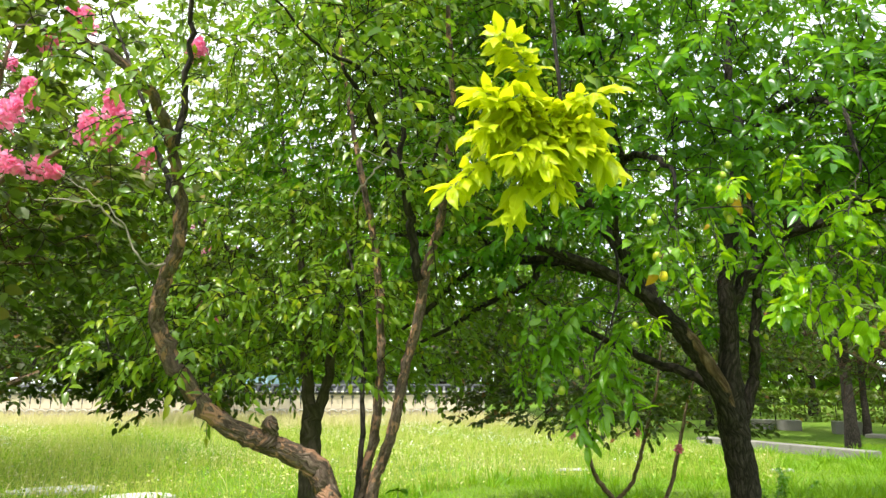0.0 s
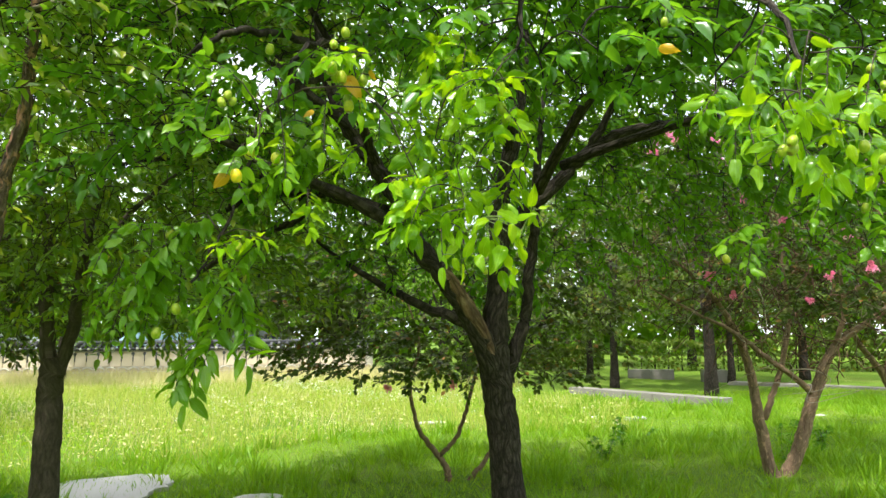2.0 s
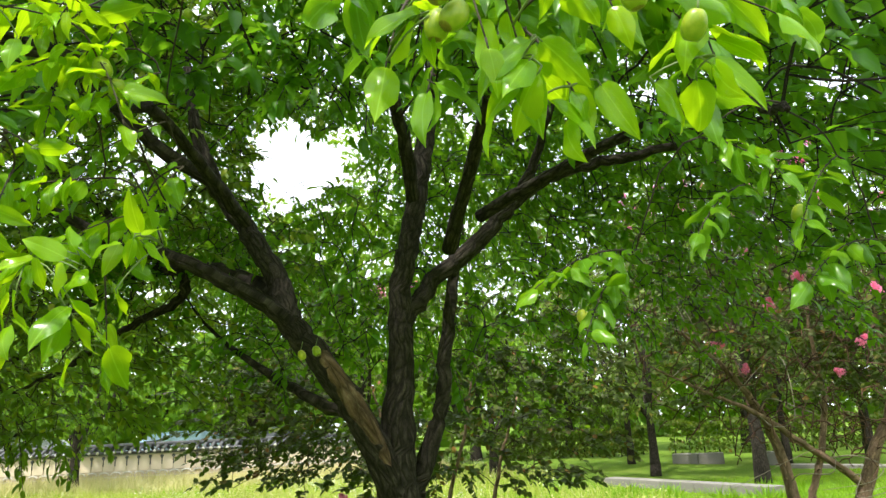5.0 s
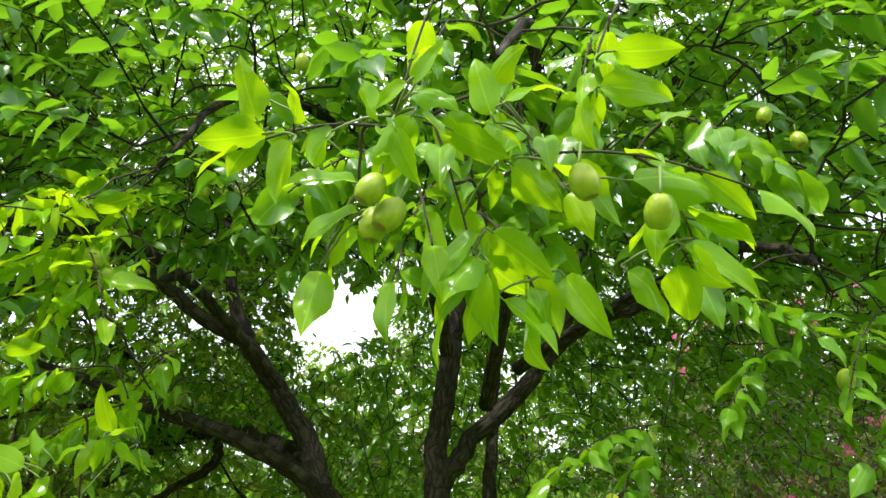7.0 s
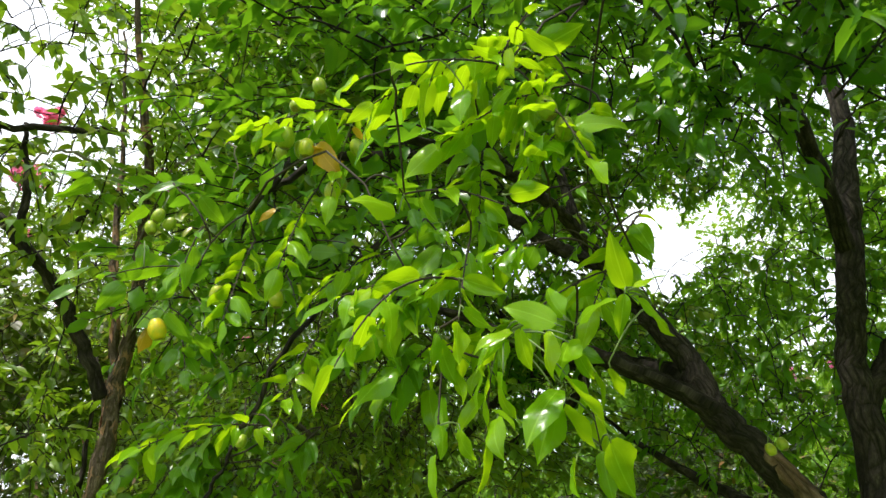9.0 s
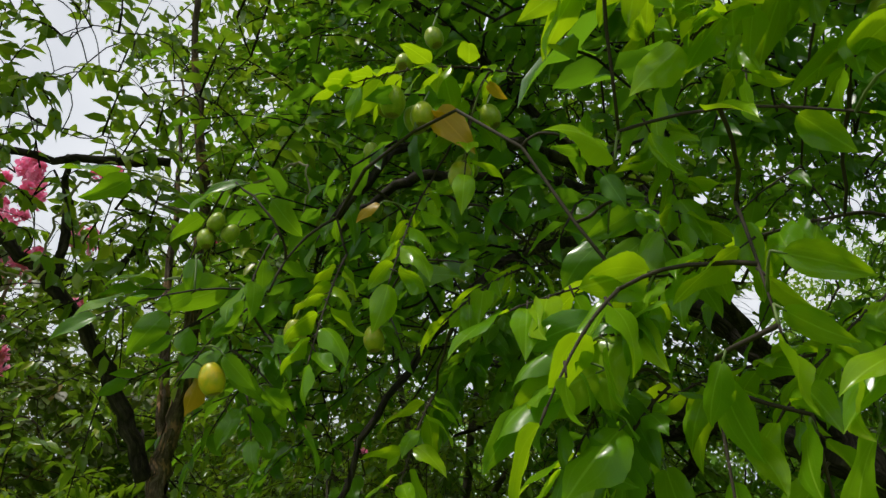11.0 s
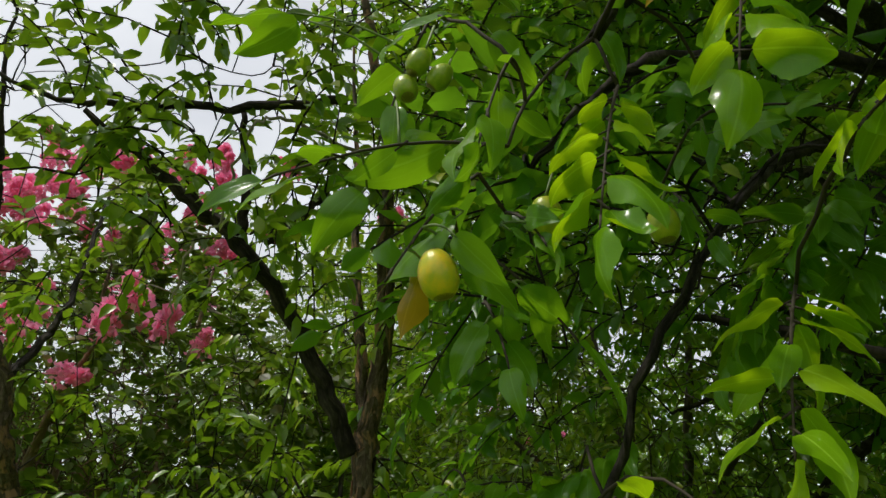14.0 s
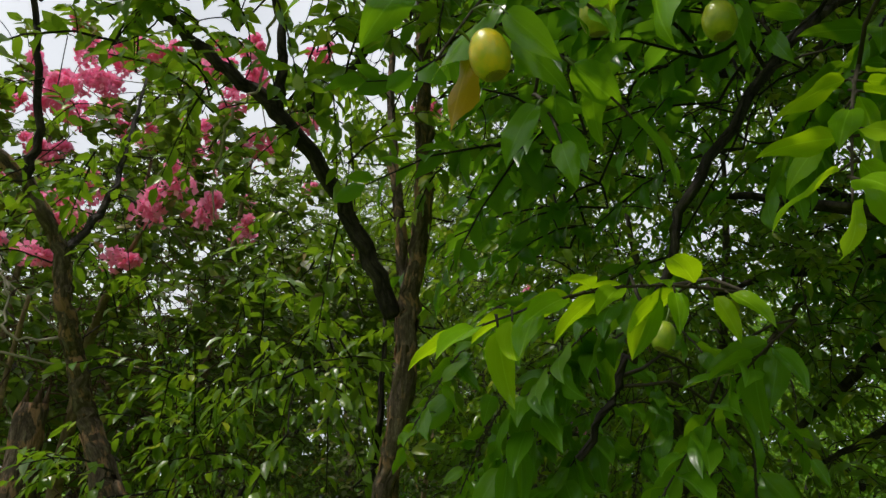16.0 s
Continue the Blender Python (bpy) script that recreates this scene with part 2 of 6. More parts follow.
M_TILEEND = stone_material("pale_tile_end", (0.6, 0.58, 0.52), (0.72, 0.7, 0.66))


def ground_material():
    m = Mat("grassy_ground", 0.95, 0.1)
    v = m.coord("Object")
    n1, n2, n3 = m.noise(v, 0.35, 5.0), m.noise(v, 7.0, 6.0), m.noise(v, 90.0, 3.0)
    col = m.ramp(n1, [(0.3, (0.10, 0.20, 0.02)), (0.55, (0.16, 0.27, 0.03)), (0.75, (0.24, 0.30, 0.06))])
    col = m.mix(m.ramp(n2, [(0.5, (0, 0, 0)), (0.75, (1, 1, 1))]), col, (0.20, 0.24, 0.06))
    col = m.mix(m.math("MULTIPLY", n3, 0.5), col, (0.05, 0.10, 0.012))
    m.colour(col)
    m.bump(n3, 0.8, 0.03)
    return m.m


M_GROUND = ground_material()


# ---- building helpers ----
rng = np.random.default_rng(7)
UP = np.array([0.0, 0.0, 1.0])
SUNWARD = np.array(SUN_FROM)
WALKWAY = np.array([(0, 0, 1.5), (0.7, 0.48, 1.43), (1.43, 0.83, 1.43), (1.85, 1.32, 1.54), (1.6, 1.46, 1.53), (1.2, 1.74, 1.61), (0.98, 1.92, 1.6)])


def unit(v):
    return v / np.maximum(np.linalg.norm(v, axis=-1, keepdims=True), 1e-9)


def from_walkway(p):
    """Distance of points from the open way through the shrubs."""
    p = np.atleast_2d(p)
    best = np.full(len(p), 1e9)
    for a, b in zip(WALKWAY[:-1], WALKWAY[1:]):
        s = np.clip(((p - a) @ (b - a)) / ((b - a) @ (b - a)), 0, 1)
        best = np.minimum(best, np.linalg.norm(p - (a + s[:, None] * (b - a)), axis=1))
    return best


def in_gap(p):
    """Whether points lie in the gap in the crowns through which the sky shows."""
    p = np.atleast_2d(p)
    a, d = np.array([1.36, 3.85, 2.52]), np.array([-0.14, 0.915, 0.38])
    s = (p - a) @ d
    rest = p - a - s[:, None] * d
    across, up = rest @ np.array([0.988, 0.151, 0.0]), rest @ np.array([-0.06, -0.38, 0.92])
    ang = np.arctan2(up, across)
    size = (0.21 + 0.062 * np.maximum(s, 0)) * (0.9 + 0.22 * np.sin(3 * ang + 0.7 * s) + 0.18 * np.sin(7 * ang + 2.0 + s) + 0.12 * np.sin(13 * ang))
    open_sky = (s > -1.5) & (np.hypot(across / 1.15, up / 0.85) < size)
    a2, d2 = np.array([0.42, 3.1, 2.4]), np.array([-0.09, 0.934, 0.345])
    s2 = (p - a2) @ d2
    r2 = np.linalg.norm(p - a2 - s2[:, None] * d2, axis=1)
    open_sky |= (s2 > -0.3) & (r2 < (0.11 + 0.05 * np.maximum(s2, 0)) * (1 + 0.35 * np.sin(p[:, 0] * 19) * np.cos(p[:, 2] * 23)))
    return open_sky & (rng.random(len(p)) < 0.95)


class Geo:
    """Gathers vertices, quads or triangles and their texture places, to be linked as one mesh."""

    def __init__(self):
        self.v, self.f, self.uv, self.n = [], [], [], 0

    def add(self, verts, faces, uvs):
        self.v.append(np.asarray(verts, float))
        self.f += [tuple(i + self.n for i in f) for f in faces]
        self.uv.append(np.asarray(uvs, float))
        self.n += len(verts)

    def tube(self, pts, radii, sides=8, rough=0.0, caps=True):
        pts, radii = np.asarray(pts, float), np.asarray(radii, float)
        n = len(pts)
        tan = unit(np.gradient(pts, axis=0))
        side = unit(np.cross(tan, np.array([0.31, 0.22, 0.93])))
        other = np.cross(tan, side)
        ang = np.linspace(0, 2 * np.pi, sides, endpoint=False)
        ring = np.cos(ang)[None, :, None] * side[:, None] + np.sin(ang)[None, :, None] * other[:, None]
        r = np.repeat(radii[:, None], sides, 1)
        if rough:
            r = r * (1 + rough * (rng.random((n, sides)) - 0.5) * 2)
        v = pts[:, None] + ring * r[..., None]
        run = np.concatenate([[0], np.cumsum(np.linalg.norm(np.diff(pts, axis=0), axis=1))])
        u = np.minimum(ang, 2 * np.pi - ang)[None] * np.maximum(radii[:, None], 0.01)
        uv = np.stack([np.repeat(u, 1, 0) if len(u) == n else np.repeat(u, n, 0), np.repeat(run[:, None], sides, 1)], -1)
        f = [(i * sides + j, i * sides + (j + 1) % sides, (i + 1) * sides + (j + 1) % sides, (i + 1) * sides + j) for i in range(n - 1) for j in range(sides)]
        if caps:
            f += [tuple(range(sides))[::-1], tuple((n - 1) * sides + j for j in range(sides))]
        self.add(v.reshape(-1, 3), f, uv.reshape(-1, 2))

    def box(self, lo, hi, m=None):
        x0, y0, z0 = lo
        x1, y1, z1 = hi
        v = np.array([(x, y, z) for z in (z0, z1) for x, y in ((x0, y0), (x1, y0), (x1, y1), (x0, y1))], float)
        if m is not None:
            v = np.array([tuple(m @ Vector(p)) for p in v])
        self.add(v, [(3, 2, 1, 0), (4, 5, 6, 7), (0, 1, 5, 4), (1, 2, 6, 5), (2, 3, 7, 6), (3, 0, 4, 7)], v[:, :2])

    def mesh(self, name, smooth=True):
        me = bpy.data.meshes.new(name)
        v = np.concatenate(self.v)
        me.from_pydata(v.tolist(), [], self.f)
        uv = np.concatenate(self.uv)
        lay = me.uv_layers.new(name="UVMap")
        idx = np.zeros(len(me.loops), np.int32)
        me.loops.foreach_get("vertex_index", idx)
        lay.data.foreach_set("uv", uv[idx].astype(np.float32).ravel())
        if smooth:
            me.polygons.foreach_set("use_smooth", np.ones(len(me.polygons), bool))
        me.update()
        return me


def put(name, me, material, parent=None, label="", kind=""):
    ob = new(name, me)
    if material and not me.materials:
        me.materials.append(material)
    if parent:
        ob.parent = parent
        if parent.type == "EMPTY":
            ob.matrix_parent_inverse = Matrix.Translation(-parent.location)
    return tagged(ob, label, kind=kind)


def part(name, geo, material, parent, label="", kind="", smooth=True):
    return put(name, geo.mesh(name, smooth), material, parent, label, kind)


def thing(name, base, label, category, group="", kind=""):
    e = new(name)
    e.location = base
    e.empty_display_size = 0.2
    return tagged(e, label, category, group, kind)


def spline(pts, per=6):
    """A smooth line through points; a fourth number, such as a radius, runs along with it."""
    p = np.asarray(pts, float)
    p = np.vstack([2 * p[0] - p[1], p, 2 * p[-1] - p[-2]])
    out = []
    for i in range(1, len(p) - 2):
        for t in np.linspace(0, 1, per, endpoint=False):
            a, b, c, d = p[i - 1], p[i], p[i + 1], p[i + 2]
            out.append(0.5 * (2 * b + (c - a) * t + (2 * a - 5 * b + 4 * c - d) * t * t + (3 * b - a - 3 * c + d) * t ** 3))
    return np.array(out + [p[-2]])


# ---- leaves ----
def leaf_shape(stations, width=0.22, droop=0.18, cup=0.35, wave=0.0, point=1.0):
    s = np.asarray(stations)
    w = width * np.clip(np.sin(np.pi * s ** 0.86), 0, 1) ** 0.92 * (1.06 - 0.22 * s * point)
    z = -droop * s ** 2
    v, uv = [], []
    for i, (a, b, c) in enumerate(zip(s, w, z)):
        k = wave * (1 if i % 2 else -1)
        v += [(-b, a, c + cup * b + k), (0, a, c), (b, a, c + cup * b - k)]
        uv += [(0.5 - b / width / 2, a), (0.5, a), (0.5 + b / width / 2, a)]
    f = []
    for i in range(len(s) - 1):
        o = i * 3
        f += [(o, o + 1, o + 4, o + 3), (o + 1, o + 2, o + 5, o + 4)]
    return np.array(v), f, np.array(uv)


def curved_leaf(width, bend, fold, curl, twist, wave, stations=16):
    """A pointed, finely toothed leaf, folded along its midrib, bending down along its length and turning towards the tip."""
    t = np.linspace(0, 1, stations)
    half = t ** 0.62 * (1 - t) ** 1.12
    half = width * half / half.max() * (1 + 0.018 * np.where(np.arange(stations) % 2, 1, -1))
    th = -bend * (t - 0.25)
    step = 1 / (stations - 1)
    y = np.concatenate([[0], np.cumsum(np.cos((th[1:] + th[:-1]) / 2)) * step])
    z = np.concatenate([[0], np.cumsum(np.sin((th[1:] + th[:-1]) / 2)) * step])
    v, uv = [], []
    for k in range(stations):
        for c in (-1.0, -0.55, 0.0, 0.55, 1.0):
            x = c * half[k]
            h = fold * abs(x) - curl * x * x / width + wave * abs(c) * half[k] * math.sin(9 * t[k] + (2.0 if c > 0 else 0.0))
            a = twist * t[k]
            x, h = x * math.cos(a) - h * math.sin(a), x * math.sin(a) + h * math.cos(a)
            v.append((x, y[k] - h * math.sin(th[k]), z[k] + h * math.cos(th[k])))
            uv.append((0.5 + 0.5 * c * half[k] / width, t[k]))
    f = [(k * 5 + c, k * 5 + c + 1, k * 5 + c + 6, k * 5 + c + 5) for k in range(stations - 1) for c in range(4)]
    return np.array(v), f, np.array(uv)


LEAF_NEAR = [curved_leaf(*r) for r in ((0.215, 0.7, 0.45, 0.5, 0.3, 0.16), (0.235, 1.1, 0.30, 0.9, -0.4, 0.22), (0.195, 0.5, 0.75, 0.4, -0.2, 0.12),
                                       (0.225, 1.4, 0.55, 0.7, 0.5, 0.20), (0.205, 0.9, 0.95, 0.8, 0.1, 0.18), (0.240, 0.4, 0.20, 0.6, -0.3, 0.25))]
LEAF_MID = leaf_shape([0, 0.26, 0.64, 1], 0.255, 0.26, 0.42)
LEAF_ROUND = leaf_shape([0, 0.2, 0.55, 0.85, 1], 0.36, 0.1, 0.2)
LEAF_FAR = leaf_shape([0, 0.45, 1], 0.30, 0.2, 0.3)
BLADE = (np.array([(-0.04, 0, 0), (0.04, 0, 0), (0.028, 0.55, 0.06), (-0.028, 0.55, 0.06), (0, 1, 0.28)]), [(0, 1, 2, 3), (3, 2, 4)], np.array([(0, 0), (1, 0), (1, 0.5), (0, 0.5), (0.5, 1)]))


def leaf_mesh(name, base, along, up, size, shape, widen=1.0):
    """Many leaves as one mesh."""
    tv, tf, tuv = shape
    base, along, up = np.asarray(base), unit(np.asarray(along)), np.asarray(up)
    x = unit(np.cross(along, up))
    z = np.cross(x, along)
    L = np.asarray(size)[:, None, None]
    v = base[:, None] + L * (tv[None, :, 0:1] * widen * x[:, None] + tv[None, :, 1:2] * along[:, None] + tv[None, :, 2:3] * z[:, None])
    n, k = len(base), len(tv)
    lens = np.array([len(f) for f in tf])
    flat = np.concatenate([np.array(f) for f in tf])
    loops = (flat[None] + (np.arange(n) * k)[:, None]).ravel()
    me = bpy.data.meshes.new(name)
    me.vertices.add(n * k)
    me.vertices.foreach_set("co", v.astype(np.float32).ravel())
    me.loops.add(len(loops))
    me.loops.foreach_set("vertex_index", loops.astype(np.int32))
    alllens = np.tile(lens, n)
    me.polygons.add(len(alllens))
    me.polygons.foreach_set("loop_start", np.concatenate([[0], np.cumsum(alllens)[:-1]]).astype(np.int32))
    me.polygons.foreach_set("use_smooth", np.ones(len(alllens), bool))
    me.update(calc_edges=True)
    lay = me.uv_layers.new(name="UVMap")
    lay.data.foreach_set("uv", np.tile(tuv[flat], (n, 1)).astype(np.float32).ravel())
    me.validate()
    return me


def sprig_leaves(a, b, n, size, fall=0.55, sag=0.12):
    """Leaves to both sides of a twig that runs from a to b and sags: bases, directions, up sides, lengths, and the twig's line."""
    a, b = np.asarray(a, float), np.asarray(b, float)
    s = np.linspace(0, 1, 7)
    d = np.linalg.norm(b - a)
    line = a + (b - a) * s[:, None]
    line[:, 2] += sag * d * np.sin(np.pi * s)
    q = 0.1 + 0.9 * (np.arange(n) + 0.3 * rng.random(n)) / max(n - 1, 1)
    q = np.minimum(q, 1)
    base = np.stack([np.interp(q, s, line[:, k]) for k in range(3)], 1)
    tan = unit(b - a - np.array([0, 0, 0.18 * d]))
    side = unit(np.cross(tan, UP) + 1e-4)
    sign = np.where(np.arange(n) % 2, 1.0, -1.0)[:, None]
    along = side * sign * 0.8 + tan * (0.35 + 0.4 * rng.random((n, 1))) - UP * (fall * (0.5 + rng.random((n, 1)))) + rng.normal(0, 0.42, (n, 3))
    along[-1] = tan - UP * fall * 0.6
    up = 0.6 * UP + 0.6 * SUNWARD + 0.4 * sign * side * rng.random((n, 1)) + rng.normal(0, 0.5, (n, 3))
    return base, unit(along), up, size * (0.75 + 0.45 * rng.random(n)), line


def grow(nodes, node_r, starts, geo, thin=0.0025, reach=1.6):
    """Joins sprig starts to the limbs with bending branches; nearest first, and each new branch can bear the next."""
    starts, k = np.asarray(starts), len(nodes)
    N, R = np.full((k + 4 * len(starts), 3), 1e6), np.zeros(k + 4 * len(starts))
    N[:k], R[:k] = nodes, node_r
    dist = np.array([np.min(((N[:k] - p) ** 2).sum(1)) for p in starts])
    s = np.linspace(0, 1, 5)[:, None]
    arch = np.sin(np.pi * s)
    for i in np.argsort(dist):
        d2 = ((N[:k] - starts[i]) ** 2).sum(1)
        j = int(np.argmin(d2))
        d = math.sqrt(d2[j])
        if d > reach or d < 0.02:
            continue
        line = N[j] + (starts[i] - N[j]) * s + arch * (UP * 0.12 + rng.normal(0, 0.09, 3)) * d
        rr = np.linspace(max(min(R[j] * 0.75, thin * 1.1 + 0.005 * d), thin), thin, 5)
        geo.tube(line, rr, 5, caps=False)
        N[k:k + 4], R[k:k + 4] = line[1:], rr[1:]
        k += 4


def crown_points(n, centre, radii, inner=0.6, floor=None, trunk=None, keep=0.7):
    """Places in the outer shell of a crown, in loose clusters, clear of the open way and of the gap."""
    got = []
    seeds = unit(rng.normal(0, 1, (max(8, n // 14), 3))) * (inner + (1 - inner) * rng.random((max(8, n // 14), 1)) ** 0.6)
    for _ in range(40):
        q = seeds[rng.integers(len(seeds), size=n)] + rng.normal(0, 0.14, (n, 3))
        r = np.linalg.norm(q, axis=1)
        p = np.asarray(centre) + q * np.asarray(radii)
        ok = (r < 1.08) & (r > inner * 0.8) & (from_walkway(p) > keep) & ~in_gap(p)
        if floor is not None:
            ok &= p[:, 2] > floor(p)
        got += list(p[ok])
        if len(got) >= n:
            break
    return np.array(got[:n])


def crown(parent, starts, middle, nodes, node_r, leaf_size, leaves, twig_mat, leaf_mat, shape=LEAF_MID, run=0.28, fall=0.3, branch_label="", crown_label="", reach=1.6, thin=0.0025):
    """Branches and leaves of a whole crown: two meshes."""
    g = Geo()
    grow(nodes, node_r, starts, g, thin, reach)
    B, A, U, S = [], [], [], []
    for p in starts:
        d = unit((p - middle) * np.array([1, 1, 0.3]) + rng.normal(0, 0.5, 3)) * run * (0.6 + 0.7 * rng.random())
        d[2] -= 0.12 * run
        b, a, u, s, line = sprig_leaves(p, p + d, leaves, leaf_size, fall)
        ok = (from_walkway(b) > 0.5) & ~in_gap(b)
        B.append(b[ok]), A.append(a[ok]), U.append(u[ok]), S.append(s[ok])
        g.tube(line[::2], np.linspace(0.0026, 0.0012, 4), 4, caps=False)
    part("branchwork", g, twig_mat, parent, branch_label, "stuff")
    me = leaf_mesh("crown", np.concatenate(B), np.concatenate(A), np.concatenate(U), np.concatenate(S), shape)
    put("crown", me, leaf_mat, parent, crown_label, "stuff")


def limbs(parent, rows, material, name="limb", sides=12, per=6, rough=0.07, label=""):
    """Limbs given as lines of x, y, z, radius: one mesh each. Returns the points along them and their radii."""
    P, R = [], []
    for row in rows:
        q = spline(row, per)
        q[:, :3] += rng.normal(0, 0.004, (len(q), 3))
        g = Geo()
        g.tube(q[:, :3], np.maximum(q[:, 3], 0.004), sides, rough)
        part(name, g, material, parent, label)
        P.append(q[:, :3]), R.append(q[:, 3])
    return np.concatenate(P), np.concatenate(R)


# ---- ground ----
def ground_height(x, y):
    return 0.03 * np.sin(x * 0.7 + 1.3) * np.cos(y * 0.55) + 0.02 * np.sin(x * 1.9 + y * 1.3)


def build_ground():
    edge = np.concatenate([-np.geomspace(400, 16, 16), np.linspace(-15, 15, 76), np.geomspace(16, 400, 16)])
    X, Y = np.meshgrid(edge, edge + 8)
    Z = ground_height(X, Y) * (np.hypot(X, Y) < 60)
    n = len(edge)
    g = Geo()
    v = np.stack([X, Y, Z], -1).reshape(-1, 3)
    g.add(v, [(i * n + j, i * n + j + 1, (i + 1) * n + j + 1, (i + 1) * n + j) for i in range(n - 1) for j in range(n - 1)], v[:, :2])
    ob = put("ground", g.mesh("ground"), M_GROUND, None, "green grassy park ground with worn patches", "structure")
    ob["category"] = "ground"


def scatter(name, n, box, height, width, material, label, lean=0.35, accept=None):
    x0, x1, y0, y1 = box
    xy = np.stack([rng.uniform(x0, x1, n), rng.uniform(y0, y1, n)], 1)
    if accept is not None:
        xy = xy[accept(xy)]
    n = len(xy)
    base = np.column_stack([xy, ground_height(xy[:, 0], xy[:, 1])])
    along = np.column_stack([rng.normal(0, lean, n), rng.normal(0, lean, n), np.ones(n)])
    up = np.column_stack([rng.normal(0, 1, (n, 2)), np.zeros(n)])
    size = height * (0.5 + 0.8 * rng.random(n))
    ob = put(name, leaf_mesh(name, base, along, up, size, BLADE, width), material, None, label, "stuff")
    ob["category"] = "grass"
    return base, size, unit(along)


def meadow_edge(xy):
    """Positive inside the tall meadow, which ends at the mown lawn."""
    return xy[:, 1] - (9.6 + 0.28 * xy[:, 0] + 0.5 * np.sin(xy[:, 0] * 0.9))


build_ground()


# ---- places of near sprigs: twig from, twig to, leaves, leaf length ----
SPRIGS_FRONT = [  # sprigs hanging low at the front of the crown
    (1.89, 1.72, 2.04, 1.84, 1.70, 1.87, 9, 0.052), (1.83, 1.78, 1.92, 1.73, 1.71, 1.86, 8, 0.050),
    (1.86, 1.77, 1.94, 1.89, 1.75, 1.78, 9, 0.058), (1.90, 1.81, 1.85, 1.93, 1.76, 1.76, 7, 0.058),
    (2.04, 1.73, 2.01, 1.98, 1.70, 1.88, 6, 0.050), (1.96, 1.79, 1.89, 2.09, 1.73, 1.81, 6, 0.060),
    (2.06, 1.80, 1.87, 2.05, 1.75, 1.78, 6, 0.058), (1.80, 1.80, 1.87, 1.78, 1.75, 1.78, 6, 0.050),
    (1.92, 1.77, 1.94, 1.96, 1.73, 1.82, 7, 0.052), (1.84, 1.78, 1.91, 1.86, 1.74, 1.79, 7, 0.055),
]
SPRIGS_MIDDLE = [  # sprigs hanging over the middle of the walk
    (1.33, 2.13, 2.07, 1.22, 1.98, 1.99, 9, 0.050), (1.32, 2.12, 2.06, 1.39, 2.04, 2.05, 6, 0.050),
    (1.36, 2.16, 2.03, 1.42, 2.12, 1.91, 6, 0.055), (1.19, 2.12, 1.92, 1.33, 2.10, 1.86, 8, 0.052),
    (1.25, 2.18, 1.87, 1.26, 2.12, 1.75, 8, 0.055), (1.43, 2.29, 1.84, 1.30, 2.15, 1.73, 11, 0.058),
    (1.34, 2.28, 1.75, 1.37, 2.24, 1.62, 8, 0.065), (1.17, 2.13, 1.80, 1.13, 2.08, 1.71, 7, 0.055),
    (1.21, 2.18, 1.73, 1.21, 2.16, 1.62, 7, 0.055), (1.26, 2.21, 1.72, 1.26, 2.18, 1.63, 7, 0.055),
    (1.40, 2.21, 1.87, 1.45, 2.21, 1.76, 6, 0.050),
]
SPRIGS_UPPER_LEFT = [  # sprigs with fruit towards the tall stems
    (1.04, 2.30, 2.20, 0.92, 2.12, 2.10, 9, 0.052), (0.99, 2.28, 2.17, 1.01, 2.21, 2.01, 6, 0.050),
    (0.92, 2.29, 2.08, 0.92, 2.21, 1.91, 6, 0.050), (0.81, 2.27, 2.00, 0.83, 2.20, 1.84, 6, 0.050),
    (1.02, 2.39, 1.98, 0.96, 2.25, 1.87, 7, 0.050), (0.77, 2.40, 1.71, 0.67, 2.21, 1.66, 10, 0.045),
    (0.87, 2.38, 1.85, 0.88, 2.29, 1.72, 7, 0.050), (1.36, 2.19, 2.13, 1.18, 2.07, 2.03, 12, 0.052),
    (1.39, 2.22, 2.08, 1.25, 2.11, 1.97, 12, 0.052), (1.42, 2.24, 2.05, 1.34, 2.15, 1.93, 10, 0.052),
    (1.32, 2.30, 1.90, 1.14, 2.18, 1.79, 12, 0.055), (1.39, 2.34, 1.86, 1.24, 2.24, 1.73, 12, 0.055),
    (1.44, 2.31, 1.92, 1.38, 2.24, 1.78, 10, 0.052), (1.27, 2.34, 1.80, 1.09, 2.22, 1.71, 12, 0.055),
    (1.23, 2.30, 1.86, 1.08, 2.16, 1.82, 10, 0.052), (1.26, 2.36, 2.31, 1.19, 2.31, 2.17, 12, 0.055),
    (1.18, 2.41, 2.18, 1.18, 2.37, 1.98, 10, 0.055), (1.31, 2.37, 2.27, 1.28, 2.33, 2.10, 10, 0.052),
]
SPRIGS_YELLOWING = [  # sprigs round the ripest fruit
    (0.75, 2.21, 1.94, 0.67, 2.07, 1.88, 7, 0.050), (0.73, 2.20, 1.92, 0.70, 2.15, 1.83, 5, 0.055),
    (0.70, 2.21, 1.88, 0.77, 2.25, 1.80, 4, 0.060), (0.73, 2.23, 1.90, 0.78, 2.21, 1.85, 4, 0.045),
    (0.70, 2.24, 1.84, 0.74, 2.22, 1.78, 4, 0.040), (0.77, 2.19, 2.00, 0.77, 2.16, 1.91, 5, 0.050),
    (0.79, 2.31, 2.13, 0.77, 2.26, 2.03, 6, 0.050), (0.67, 2.19, 2.11, 0.64, 2.17, 1.97, 7, 0.050),
    (0.83, 2.41, 2.05, 0.94, 2.46, 2.01, 6, 0.055), (0.77, 2.40, 1.99, 0.81, 2.39, 1.92, 4, 0.045),
]
